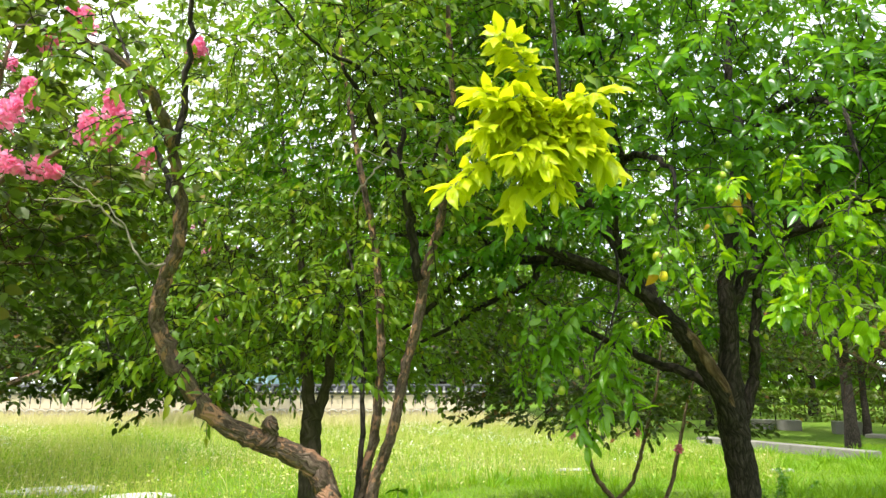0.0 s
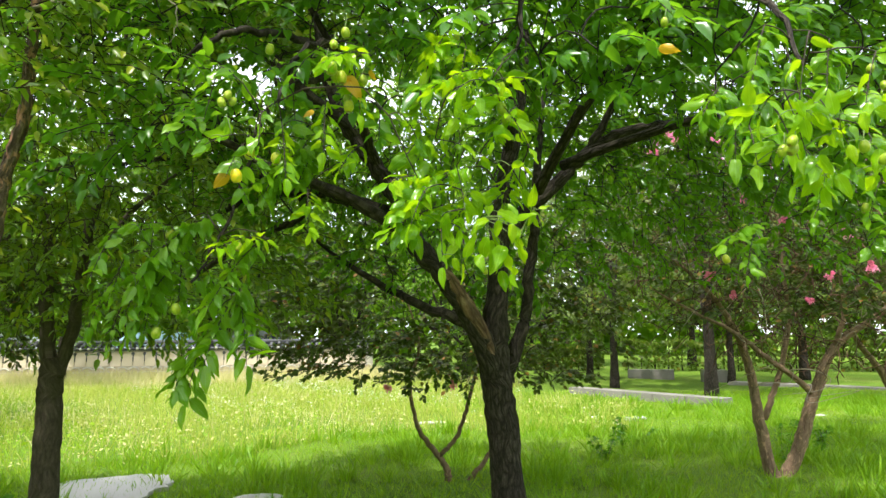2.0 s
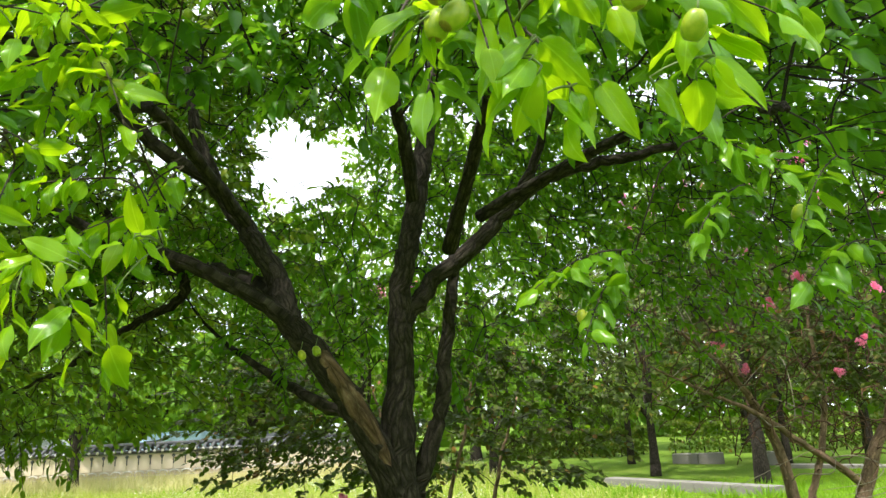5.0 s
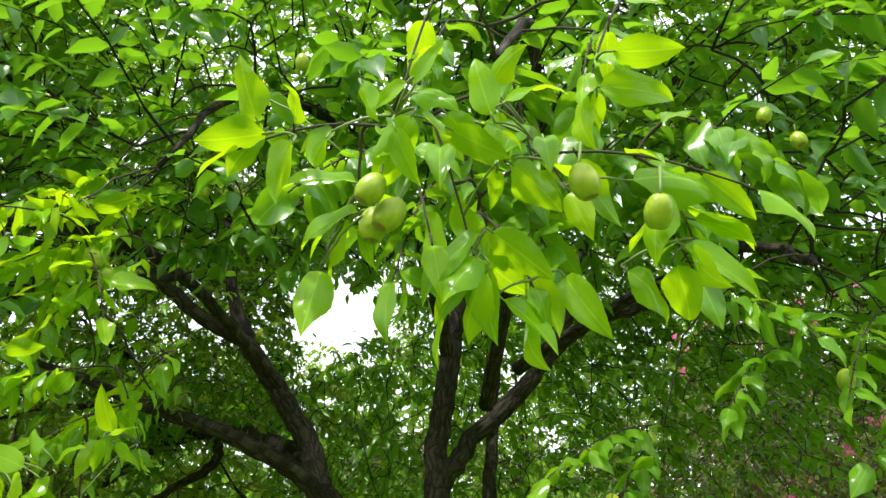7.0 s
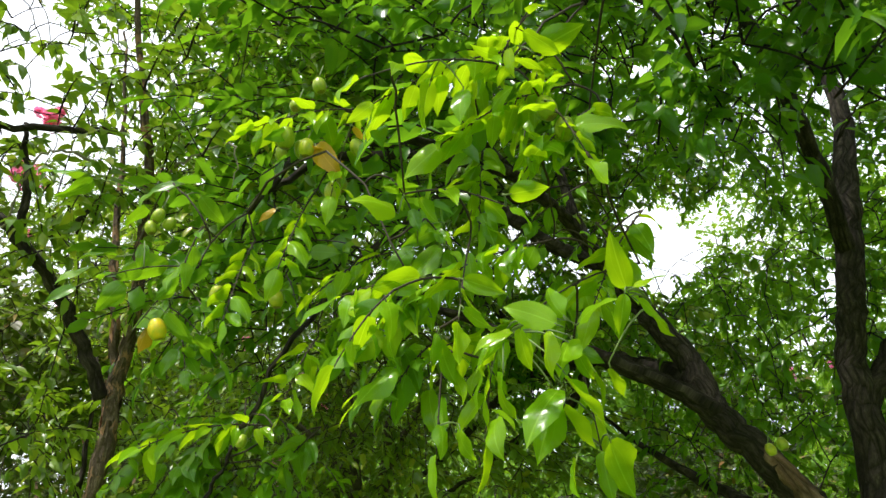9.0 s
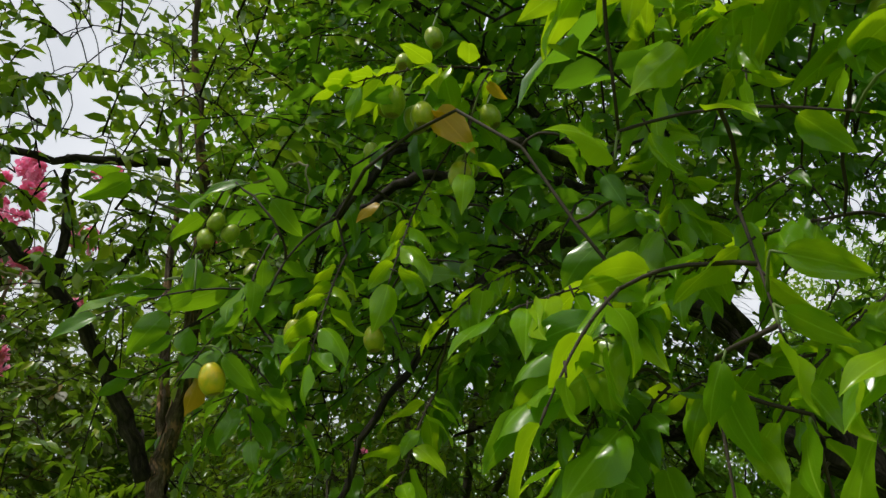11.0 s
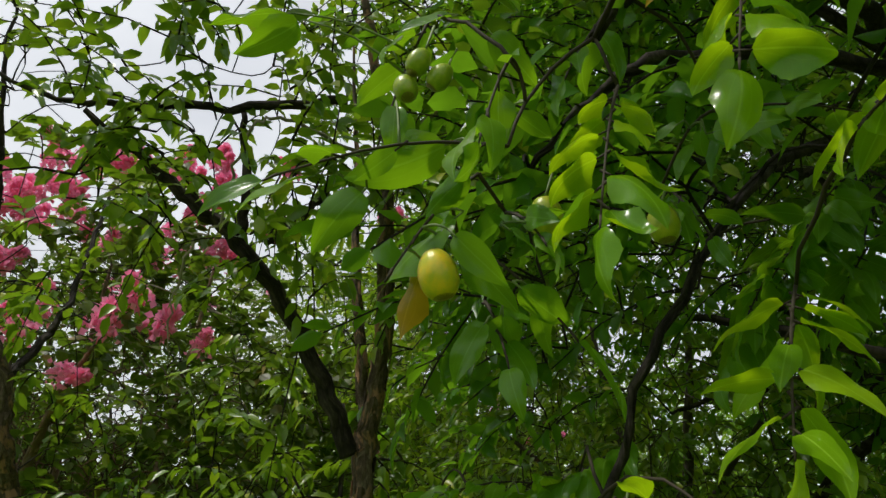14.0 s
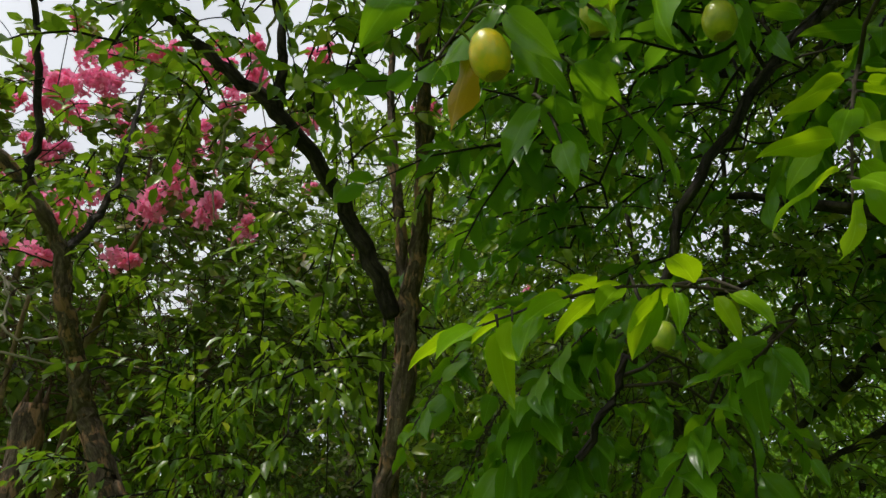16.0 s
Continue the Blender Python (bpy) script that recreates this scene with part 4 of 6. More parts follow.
MAIN_LIMBS = [
    [(1.34, 4.12, 1.92, 0.045), (1.15, 4.1, 2.06, 0.036), (0.9, 4.1, 2.2, 0.032), (0.59, 4.12, 2.32, 0.026), (0.3, 4.0, 2.45, 0.018), (0.0, 3.9, 2.55, 0.010)],
    [(1.28, 4.16, 2.05, 0.046), (1.05, 4.4, 2.2, 0.042), (0.78, 4.66, 2.31, 0.04), (0.5, 4.88, 2.37, 0.034), (0.26, 4.99, 2.33, 0.028), (0.08, 4.95, 2.2, 0.024), (-0.06, 4.91, 2.05, 0.02), (-0.3, 4.85, 1.85, 0.012)],
    [(0.66, 4.75, 2.31, 0.028), (0.65, 4.80, 2.20, 0.026), (0.48, 4.85, 2.12, 0.022), (0.25, 4.90, 2.01, 0.020), (0.02, 4.90, 1.86, 0.016), (-0.21, 4.90, 1.75, 0.008)],
    [(0.60, 4.82, 2.35, 0.028), (0.45, 4.86, 2.44, 0.026), (0.18, 4.90, 2.54, 0.022), (-0.06, 4.90, 2.56, 0.020), (-0.28, 4.85, 2.56, 0.016), (-0.53, 4.80, 2.49, 0.008)],
    [(0.26, 4.99, 2.33, 0.020), (0.26, 4.85, 2.61, 0.020), (0.14, 4.76, 2.77, 0.018), (0.01, 4.70, 2.85, 0.015), (-0.12, 4.70, 2.99, 0.008)],
    [(1.00, 4.28, 2.53, 0.036), (0.96, 4.25, 2.60, 0.034), (0.72, 4.14, 2.75, 0.032), (0.56, 4.10, 2.91, 0.030), (0.38, 4.10, 3.05, 0.026), (0.12, 4.10, 3.08, 0.022), (-0.12, 4.05, 3.16, 0.016), (-0.35, 4.00, 3.30, 0.008)],
    [(1.78, 4.22, 1.92, 0.045), (1.93, 4.30, 2.13, 0.042), (2.15, 4.35, 2.32, 0.040), (2.32, 4.35, 2.50, 0.036), (2.51, 4.30, 2.62, 0.032), (2.69, 4.25, 2.66, 0.028), (2.89, 4.20, 2.68, 0.024), (3.20, 4.15, 2.74, 0.018), (3.60, 4.10, 2.85, 0.010)],
    [(2.36, 4.34, 2.53, 0.026), (2.45, 4.25, 2.72, 0.022), (2.5, 4.1, 2.9, 0.018), (2.7, 4.0, 3.4, 0.010)],
    [(1.80, 4.24, 1.2, 0.05), (1.92, 4.28, 1.5, 0.036), (1.97, 4.3, 1.8, 0.032), (2.02, 4.32, 2.1, 0.028), (2.1, 4.5, 2.6, 0.022), (2.3, 4.9, 3.3, 0.012)],
    [(1.78, 4.2, 1.35, 0.042), (1.6, 4.35, 1.52, 0.034), (1.35, 4.55, 1.64, 0.028), (1.05, 4.75, 1.82, 0.02), (0.7, 5.0, 2.1, 0.008), (0.4, 5.2, 2.5, 0.005)],
    [(1.86, 4.24, 2.5, 0.035), (1.8, 3.9, 2.75, 0.028), (1.7, 3.4, 2.85, 0.022), (1.62, 2.9, 2.75, 0.016), (1.5, 2.4, 2.5, 0.009), (1.42, 2.2, 2.2, 0.005)],
    [(1.1, 4.25, 2.4, 0.03), (1.0, 3.8, 2.55, 0.024), (0.92, 3.3, 2.6, 0.02), (0.9, 2.8, 2.45, 0.014), (0.85, 2.4, 2.25, 0.008), (0.8, 2.25, 2.05, 0.005)],
    [(2.0, 4.2, 2.25, 0.034), (2.1, 3.7, 2.55, 0.026), (2.15, 3.1, 2.7, 0.02), (2.1, 2.5, 2.55, 0.013), (2.0, 2.0, 2.25, 0.008), (1.93, 1.8, 2.0, 0.004)],
    [(2.15, 4.2, 2.4, 0.03), (2.5, 3.6, 2.45, 0.022), (2.65, 3.0, 2.35, 0.016), (2.55, 2.5, 2.1, 0.009), (2.4, 2.2, 1.95, 0.005)],
    [(0.95, 3.4, 2.58, 0.018), (0.72, 2.9, 2.3, 0.010), (0.67, 2.56, 1.92, 0.006), (0.63, 2.49, 1.74, 0.005), (0.60, 2.48, 1.68, 0.0045), (0.56, 2.47, 1.60, 0.003)],
    [(0.92, 3.3, 2.6, 0.014), (0.6, 2.7, 3.0, 0.010), (0.38, 2.1, 3.0, 0.008), (0.32, 1.8, 2.5, 0.006), (0.34, 1.76, 2.0, 0.004)],
    [(0.92, 3.3, 2.6, 0.016), (0.8, 3.0, 2.55, 0.014), (0.65, 2.71, 2.45, 0.012), (0.54, 2.65, 2.37, 0.009), (0.44, 2.61, 2.27, 0.005)],
    [(2.5, 4.1, 2.9, 0.02), (2.9, 3.9, 3.55, 0.018), (3.36, 3.78, 3.82, 0.017), (3.77, 3.85, 3.63, 0.015), (4.1, 3.95, 3.4, 0.008)],
]


def build_jujube():
    P0, R0 = limbs(jujube, [TRUNK], M_BARK, "trunk", 18, 7, 0.06)
    P1, R1 = limbs(jujube, [SCARRED], M_BARK, "scarred_limb", 14, 7, 0.07)
    strip = spline([(x + 0.005, y - r * 0.45, z + r * 0.22, r * 0.75) for x, y, z, r in SCARRED[0:5]], 6)
    g = Geo()
    g.tube(strip[:, :3], strip[:, 3] * np.sin(np.linspace(0.5, 2.8, len(strip))), 10, 0.1)
    part("bare_wood_strip", g, M_SCAR, jujube, "pale bare wood where bark has split away")
    P2, R2 = limbs(jujube, MAIN_LIMBS, M_BARK, "limb", 9, 6, 0.08)
    P, R = np.concatenate([P0[20:], P1, P2]), np.concatenate([R0[20:], R1, R2])
    c = np.array([1.6, 4.1, 2.95])

    def low(p):
        r = np.hypot(p[:, 0] - c[0], p[:, 1] - c[1])
        return 2.45 - 0.65 * np.clip((r - 0.9) / 1.5, 0, 1)

    def bound(p):
        """The underside of the crown, its sloping sunny front, and the open side towards the stems."""
        z = np.where((p[:, 0] < 0.85) & (p[:, 1] > 3.4), np.maximum(low(p), 2.62), low(p))
        z = np.where(p[:, 1] < 1.95 + 0.34 * (p[:, 2] - 1.8), 99.0, z)
        return np.where((1.02 - p[:, 0] > 0.95 * (p[:, 1] - 1.95)) & (p[:, 1] < 4.0), 99.0, z)

    starts = crown_points(4300, c, (2.95, 2.7, 2.25), 0.55, bound)
    front = crown_points(330, (1.4, 2.75, 2.4), (1.5, 0.75, 0.65), 0.1, lambda p: np.maximum(bound(p), np.where((p[:, 0] > 1.15) & (p[:, 0] < 2.5), 2.32, 1.85)), keep=0.75)
    inside = crown_points(600, (1.8, 4.4, 2.6), (1.7, 1.2, 0.9), 0.1, keep=1.5)
    inside = inside[inside[:, 1] > 4.35]
    back = crown_points(700, (2.0, 5.7, 3.8), (2.0, 1.0, 1.4), 0.2, lambda p: 2.75 + 0 * p[:, 0], keep=1.5)
    over = crown_points(520, (0.9, 3.3, 3.65), (1.7, 1.0, 0.95), 0.1, lambda p: 2.85 + 0 * p[:, 0], keep=1.2)
    top = crown_points(380, (3.0, 4.3, 4.1), (1.3, 1.2, 1.1), 0.1, keep=1.2)
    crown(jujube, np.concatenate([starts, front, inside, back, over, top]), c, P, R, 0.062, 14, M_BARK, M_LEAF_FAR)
    return P, R


JUJUBE_WOOD = build_jujube()

LEAF_DATA = {}
# fruits hang free of the leaves
RIPE = np.array([r[:3] for r in FRUIT_FRONT + FRUIT_SIDE])
RIPE_CLEAR = np.array([0.062 if r[4] == 2 else 0.032 for r in FRUIT_FRONT + FRUIT_SIDE])


def leaf_data(kind, material):
    """Six shared leaf meshes of one look."""
    if kind not in LEAF_DATA:
        made = []
        for tv, tf, tuv in LEAF_NEAR:
            g = Geo()
            g.add(tv, tf, tuv)
            me = g.mesh("leaf")
            me.materials.append(material)
            made.append(me)
        LEAF_DATA[kind] = made
    return LEAF_DATA[kind]


def leaf_matrix(base, along, up, size):
    y = Vector(along).normalized()
    x = y.cross(Vector(up)).normalized()
    z = x.cross(y)
    m = Matrix((x, y, z)).transposed().to_4x4()
    return Matrix.Translation(Vector(base)) @ m @ Matrix.Diagonal((size, size, size, 1))


def hanging_sprigs(tree, rows, wood, material=M_LEAF, kind="green", yellow=0.0, single=True):
    """Near sprigs: the twig is a part of the tree, and its leaves are parts of the twig."""
    P = wood[0]
    data, old = leaf_data(kind, material), leaf_data("yellow", M_LEAF_YELLOW)
    for x0, y0, z0, x1, y1, z1, n, size in rows:
        base, along, up, length, line = sprig_leaves((x0, y0, z0), (x1, y1, z1), round(n * 2.0), size * 1.08, 0.36, 0.08)
        g = Geo()
        g.tube(line, np.linspace(0.0015, 0.0008, len(line)), 6)
        j = int(np.argmin(np.linalg.norm(P - line[0], axis=1)))
        far = np.linalg.norm(P[j] - line[0])
        if 0.03 < far < 1.2:
            s = np.linspace(0, 1, 7)[:, None]
            arc = P[j] + (line[0] - P[j]) * s + np.sin(np.pi * s) * (UP * 0.16 + rng.normal(0, 0.06, 3)) * far
            arc[1:-1] += rng.normal(0, 0.012, (5, 3)) * far
            g.tube(arc, np.linspace(0.0016 + 0.002 * min(far, 1), 0.0014, 7), 6)
            P = np.concatenate([P, arc[2:]])
        P = np.concatenate([P, line])
        for b, a in zip(base, along):
            g.tube([b - a * 0.004, b + a * 0.003, b + a * 0.008], [0.0012, 0.0009, 0.0008], 4)
        twig = part("twig", g, M_GREENTWIG if kind == "young" else M_TWIG, tree)
        if not single:
            put("foliage", leaf_mesh("foliage", base + along * 0.007, along, up, length, LEAF_NEAR[rng.integers(6)]), material, twig, "", "stuff")
            continue
        for b, a, u, s in zip(base, along, up, length):
            if np.min(np.linalg.norm(RIPE - (b + a * s * 0.5), axis=1) / RIPE_CLEAR) < 1:
                continue
            me = (old if rng.random() < yellow else data)[rng.integers(6)]
            lf = put("leaf", me, None, twig)
            lf.matrix_basis = leaf_matrix(b + a * 0.007, a, u, s)
    return P[len(wood[0]):]


def fruit_mesh(k):
    bm = bmesh.new()
    bmesh.ops.create_uvsphere(bm, u_segments=16, v_segments=12, radius=1.0)
    for v in bm.verts:
        z = v.co.z
        v.co.x *= 1 - 0.06 * z
        v.co.y *= 1 - 0.06 * z
        v.co.z *= 1.26
        v.co.x *= 0.93
        v.co.y *= 0.93
        if z > 0.9:
            v.co.z -= 0.55 * (z - 0.9) * 2.2
        if z < -0.93:
            v.co.z += 0.12
    me = bpy.data.meshes.new("fruit")
    bm.to_mesh(me)
    bm.free()
    me.polygons.foreach_set("use_smooth", np.ones(len(me.polygons), bool))
    me.materials.append(M_FRUIT[k])
    return me


FRUIT_DATA = [fruit_mesh(k) for k in range(3)]


def hang_fruit(tree, rows):
    for x, y, z, r, k in rows:
        me = FRUIT_DATA[k]
        tilt = Euler((rng.normal(0, 0.25), rng.normal(0, 0.25), rng.random() * 6))
        ob = put("fruit", me, None, tree)
        ob.matrix_parent_inverse = Matrix.Translation(-tree.location)
        ob.matrix_basis = Matrix.LocRotScale((x, y, z), tilt, (r, r, r))
        top = Vector((x, y, z)) + tilt.to_matrix() @ Vector((0, 0, r * 1.0))
        g = Geo()
        g.tube([top, top + Vector((0.002, 0.001, 0.008)), top + Vector((0.006, 0.004, 0.02 + 0.01 * rng.random()))], [0.0011, 0.001, 0.0012], 5)
        part("fruit_stalk", g, M_GREENTWIG, tree)


def single_leaves(tree, rows, wood, material, kind):
    """Near leaves set one by one, each on its stalk; they turn their faces to the open side and the light."""
    data = leaf_data(kind, material)
    P = wood
    for x0, y0, z0, x1, y1, z1 in rows:
        a, b = np.array([x0, y0, z0]), np.array([x1, y1, z1])
        size = np.linalg.norm(b - a)
        along = (b - a) / size
        k = int(np.argmin(((WALKWAY - a) ** 2).sum(1)))
        up = 0.75 * unit(WALKWAY[k] - a) + 0.55 * SUNWARD + rng.normal(0, 0.08 if kind == "yellow" else 0.38, 3)
        j = int(np.argmin(((P - a) ** 2).sum(1)))
        far = np.linalg.norm(P[j] - a)
        g = Geo()
        stalk = a - along * 0.006
        if far < 0.16:
            s = np.linspace(0, 1, 5)[:, None]
            g.tube(P[j] + (stalk - P[j]) * s + np.sin(np.pi * s) * UP * 0.1 * far, np.linspace(0.0013, 0.0008, 5), 5)
        g.tube([stalk, a, a + along * 0.003], [0.0009, 0.0008, 0.0007], 5)
        me = data[rng.integers(6)]
        lf = put("leaf", me, None, tree)
        lf.matrix_parent_inverse = Matrix.Translation(-tree.location)
        lf.matrix_basis = leaf_matrix(a, along, up, size) @ Matrix.Diagonal((0.9 + 0.25 * rng.random(), 1, 1, 1))
        put("leaf_stalk", g.mesh("leaf_stalk"), M_GREENTWIG, lf).matrix_parent_inverse = lf.matrix_basis.inverted()


NEAR_TWIGS = np.concatenate([
    hanging_sprigs(jujube, [(*r[:6], max(2, r[6] // 4), r[7] * 0.9) for r in SPRIGS_FRONT], JUJUBE_WOOD, M_LEAF_SUNLIT, "light"),
    hanging_sprigs(jujube, [(*r[:6], max(2, r[6] // 4), r[7] * 0.9) for r in SPRIGS_MIDDLE], JUJUBE_WOOD, M_LEAF_SUNLIT, "light"),
    hanging_sprigs(jujube, SPRIGS_UPPER_LEFT, JUJUBE_WOOD, M_LEAF_SUNLIT, "light", single=False),
    hanging_sprigs(jujube, [(*r[:6], max(2, r[6] // 3), r[7] * 0.9) for r in SPRIGS_YELLOWING], JUJUBE_WOOD),
    hanging_sprigs(jujube, [(*r[:6], max(3, round(r[6] * 0.7)), r[7] * 0.85) for r in SPRIGS_SIDE], JUJUBE_WOOD),
    hanging_sprigs(jujube, [(r[0] + dx, r[1] + dy, r[2] + dz, r[3] + dx, r[4] + dy, r[5] + dz, r[6], r[7] * 0.8) for r in SPRIGS_SIDE[-6:] for dx, dy, dz in ((0.06, 0.1, -0.1), (-0.03, 0.08, -0.14))], JUJUBE_WOOD, single=False),
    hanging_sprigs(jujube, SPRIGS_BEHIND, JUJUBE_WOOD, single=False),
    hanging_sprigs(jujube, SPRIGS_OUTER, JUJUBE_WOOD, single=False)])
# front and middle leaves take the copy coloured as sunlit, the others plain green
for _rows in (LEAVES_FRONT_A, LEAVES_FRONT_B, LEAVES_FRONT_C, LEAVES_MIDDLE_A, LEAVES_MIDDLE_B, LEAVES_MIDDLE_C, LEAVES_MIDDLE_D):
    single_leaves(jujube, _rows, NEAR_TWIGS, M_LEAF_SUNLIT, "light")
for _rows in (LEAVES_RIPE_A, LEAVES_RIPE_B, LEAVES_SIDE_A, LEAVES_LOW_A, LEAVES_LOW_B):
    single_leaves(jujube, _rows, NEAR_TWIGS, M_LEAF, "green")
single_leaves(jujube, LEAVES_YELLOW_A, NEAR_TWIGS, M_LEAF_YELLOW, "yellow")
hang_fruit(jujube, FRUIT_FRONT)
hang_fruit(jujube, FRUIT_SIDE)

# ---- the many-stemmed tree with flaking bark ----
stemtree = thing("multi_stem_tree", (-0.35, 2.74, 0), "slender many-stemmed tree with flaking brown bark and a knobbed leaning limb", "tree", "park trees")
STEMS = [
    [(-0.34, 2.79, -0.05, 0.0394), (-0.32, 2.79, 0.6, 0.0295), (-0.28, 2.79, 1.05, 0.0236), (-0.2, 2.75, 1.3, 0.021), (-0.16, 2.75, 1.5, 0.0197), (-0.1, 2.74, 1.75, 0.0197), (-0.07, 2.72, 1.94, 0.019), (-0.02, 2.7, 2.1, 0.0171), (0.01, 2.66, 2.3, 0.0157), (0.04, 2.6, 2.6, 0.0131), (0.02, 2.5, 3.0, 0.0092), (0.05, 2.4, 3.5, 0.0046)],
    [(-0.38, 2.82, -0.05, 0.0328), (-0.35, 2.84, 0.7, 0.0236), (-0.33, 2.86, 1.05, 0.0197), (-0.27, 2.84, 1.35, 0.0171), (-0.26, 2.85, 1.7, 0.0157), (-0.3, 2.86, 2.1, 0.0144), (-0.38, 2.85, 2.5, 0.0118), (-0.45, 2.86, 2.9, 0.0079), (-0.5, 2.8, 3.4, 0.0039)],
    [(-0.35, 2.84, 0.7, 0.017), (-0.345, 2.845, 1.0, 0.014), (-0.325, 2.845, 1.25, 0.0118), (-0.33, 2.85, 1.5, 0.0098), (-0.34, 2.86, 1.75, 0.0079), (-0.42, 2.9, 2.1, 0.0039)],
    [(-0.1, 2.7, 1.9, 0.0192), (-0.12, 2.62, 2.05, 0.0184), (-0.14, 2.52, 2.18, 0.0168), (-0.17, 2.42, 2.28, 0.016), (-0.22, 2.32, 2.36, 0.0136), (-0.26, 2.23, 2.43, 0.0112), (-0.34, 2.1, 2.53, 0.0064)],
    [(-0.17, 2.42, 2.28, 0.012), (-0.15, 2.4, 2.42, 0.0104), (-0.16, 2.36, 2.6, 0.0064)],
    [(-0.1, 2.45, 2.27, 0.0064), (-0.03, 2.5, 2.35, 0.0072), (-0.02, 2.55, 2.45, 0.0048)],
    [(0.02, 2.52, 2.6, 0.0112), (-0.14, 2.33, 2.57, 0.0096), (-0.31, 2.15, 2.56, 0.008), (-0.42, 2.02, 2.58, 0.0056), (-0.52, 1.88, 2.66, 0.0032)],
]
LEANING = [(-0.38, 2.69, -0.05, 0.0605), (-0.4, 2.68, 0.6, 0.0504), (-0.43, 2.68, 1.03, 0.0454), (-0.45, 2.69, 1.11, 0.0462), (-0.5, 2.68, 1.19, 0.0454), (-0.66, 2.63, 1.27, 0.0386), (-0.8, 2.57, 1.34, 0.0353), (-0.9, 2.51, 1.45, 0.0302), (-0.98, 2.45, 1.59, 0.0304), (-1.01, 2.39, 1.72, 0.0256), (-0.97, 2.33, 1.84, 0.0238), (-0.9, 2.26, 1.96, 0.0209), (-0.89, 2.21, 2.11, 0.0199), (-0.88, 2.08, 2.26, 0.0181), (-0.88, 1.95, 2.34, 0.0162), (-0.93, 1.87, 2.41, 0.0142), (-1.03, 1.85, 2.47, 0.0123), (-1.14, 1.87, 2.52, 0.0095), (-1.32, 1.92, 2.58, 0.0057)]
LEANING_SIDE = [[(-0.88, 2.10, 2.24, 0.013), (-0.85, 2.09, 2.38, 0.011), (-0.82, 2.03, 2.61, 0.009), (-0.81, 1.97, 2.81, 0.007), (-0.84, 1.92, 3.1, 0.004)], [(-0.9, 2.22, 2.08, 0.012), (-1.02, 2.32, 2.3, 0.010), (-1.12, 2.36, 2.55, 0.008), (-1.3, 2.4, 2.9, 0.005)]]


DEAD_TWIGS = [
    [(0.01, 2.62, 2.5), (0.04, 2.40, 2.46), (0.03, 2.32, 2.42), (-0.05, 2.33, 2.35), (-0.12, 2.35, 2.27), (-0.29, 2.34, 2.32), (-0.38, 2.33, 2.36)],
    [(-0.21, 2.35, 2.29), (-0.24, 2.35, 2.25), (-0.31, 2.37, 2.17), (-0.32, 2.39, 2.07)],
    [(-0.94, 2.3, 1.9), (-0.98, 2.17, 1.88), (-1.03, 2.15, 1.98), (-1.11, 2.13, 2.07), (-1.26, 2.11, 2.17)],
    [(-1.04, 2.15, 1.99), (-1.16, 2.13, 2.07), (-1.33, 2.13, 2.08)],
    [(0.03, 2.61, 2.44), (0.22, 2.57, 2.47), (0.39, 2.54, 2.46), (0.47, 2.53, 2.42), (0.45, 2.55, 2.32)],
]


def loose_bark(tree, row, per_metre=75):
    """Plates of bark that stand off a stem at one end."""
    q = spline(row, 12)
    run = np.concatenate([[0], np.cumsum(np.linalg.norm(np.diff(q[:, :3], axis=0), axis=1))])
    g = Geo()
    for t in rng.uniform(0.5, run[-1] * 0.72, int(run[-1] * per_metre * 0.72)):
        p = np.array([np.interp(t, run, q[:, k]) for k in range(4)])
        d = unit(np.array([np.interp(t + 0.02, run, q[:, k]) for k in range(3)]) - p[:3])
        a = unit(np.cross(d, rng.normal(0, 1, 3)))
        b = np.cross(d, a)
        w, h = p[3] * (0.25 + 0.35 * rng.random()), 0.012 + 0.035 * rng.random()
        lift, thick = p[3] * 0.06 + 0.004 * rng.random() ** 3, 0.001
        v = []
        for u, f in ((-1, 0.0), (0, 0.35), (1, 1.0)):
            for c in (-1, 0, 1):
                off = p[3] * 0.97 + lift * f - 0.25 * w * abs(c)
                wob = rng.normal(0, 0.12)
                v += [p[:3] + a * off + b * (c + wob) * w * (1 - 0.25 * abs(u)) + d * (u + wob) * h, p[:3] + a * (off + thick) + b * (c + wob) * w * (1 - 0.25 * abs(u)) + d * (u + wob) * h]
        faces = []
        for i in range(2):
            for c in range(2):
                o = (i * 3 + c) * 2
                faces += [(o, o + 6, o + 8, o + 2), (o + 1, o + 3, o + 9, o + 7)]
        faces += [(0, 1, 7, 6), (6, 7, 13, 12), (4, 10, 11, 5), (10, 16, 17, 11), (0, 2, 3, 1), (2, 4, 5, 3), (12, 13, 15, 14), (14, 15, 17, 16)]
        v = np.array(v)
        g.add(v, faces, np.stack([(v - p[:3]) @ b + 3 * rng.random(), (v - p[:3]) @ d + 7 * rng.random()], 1))
    part("loose_bark", g, M_FLAKY, tree, "flaking plates of brown bark", "stuff", False)


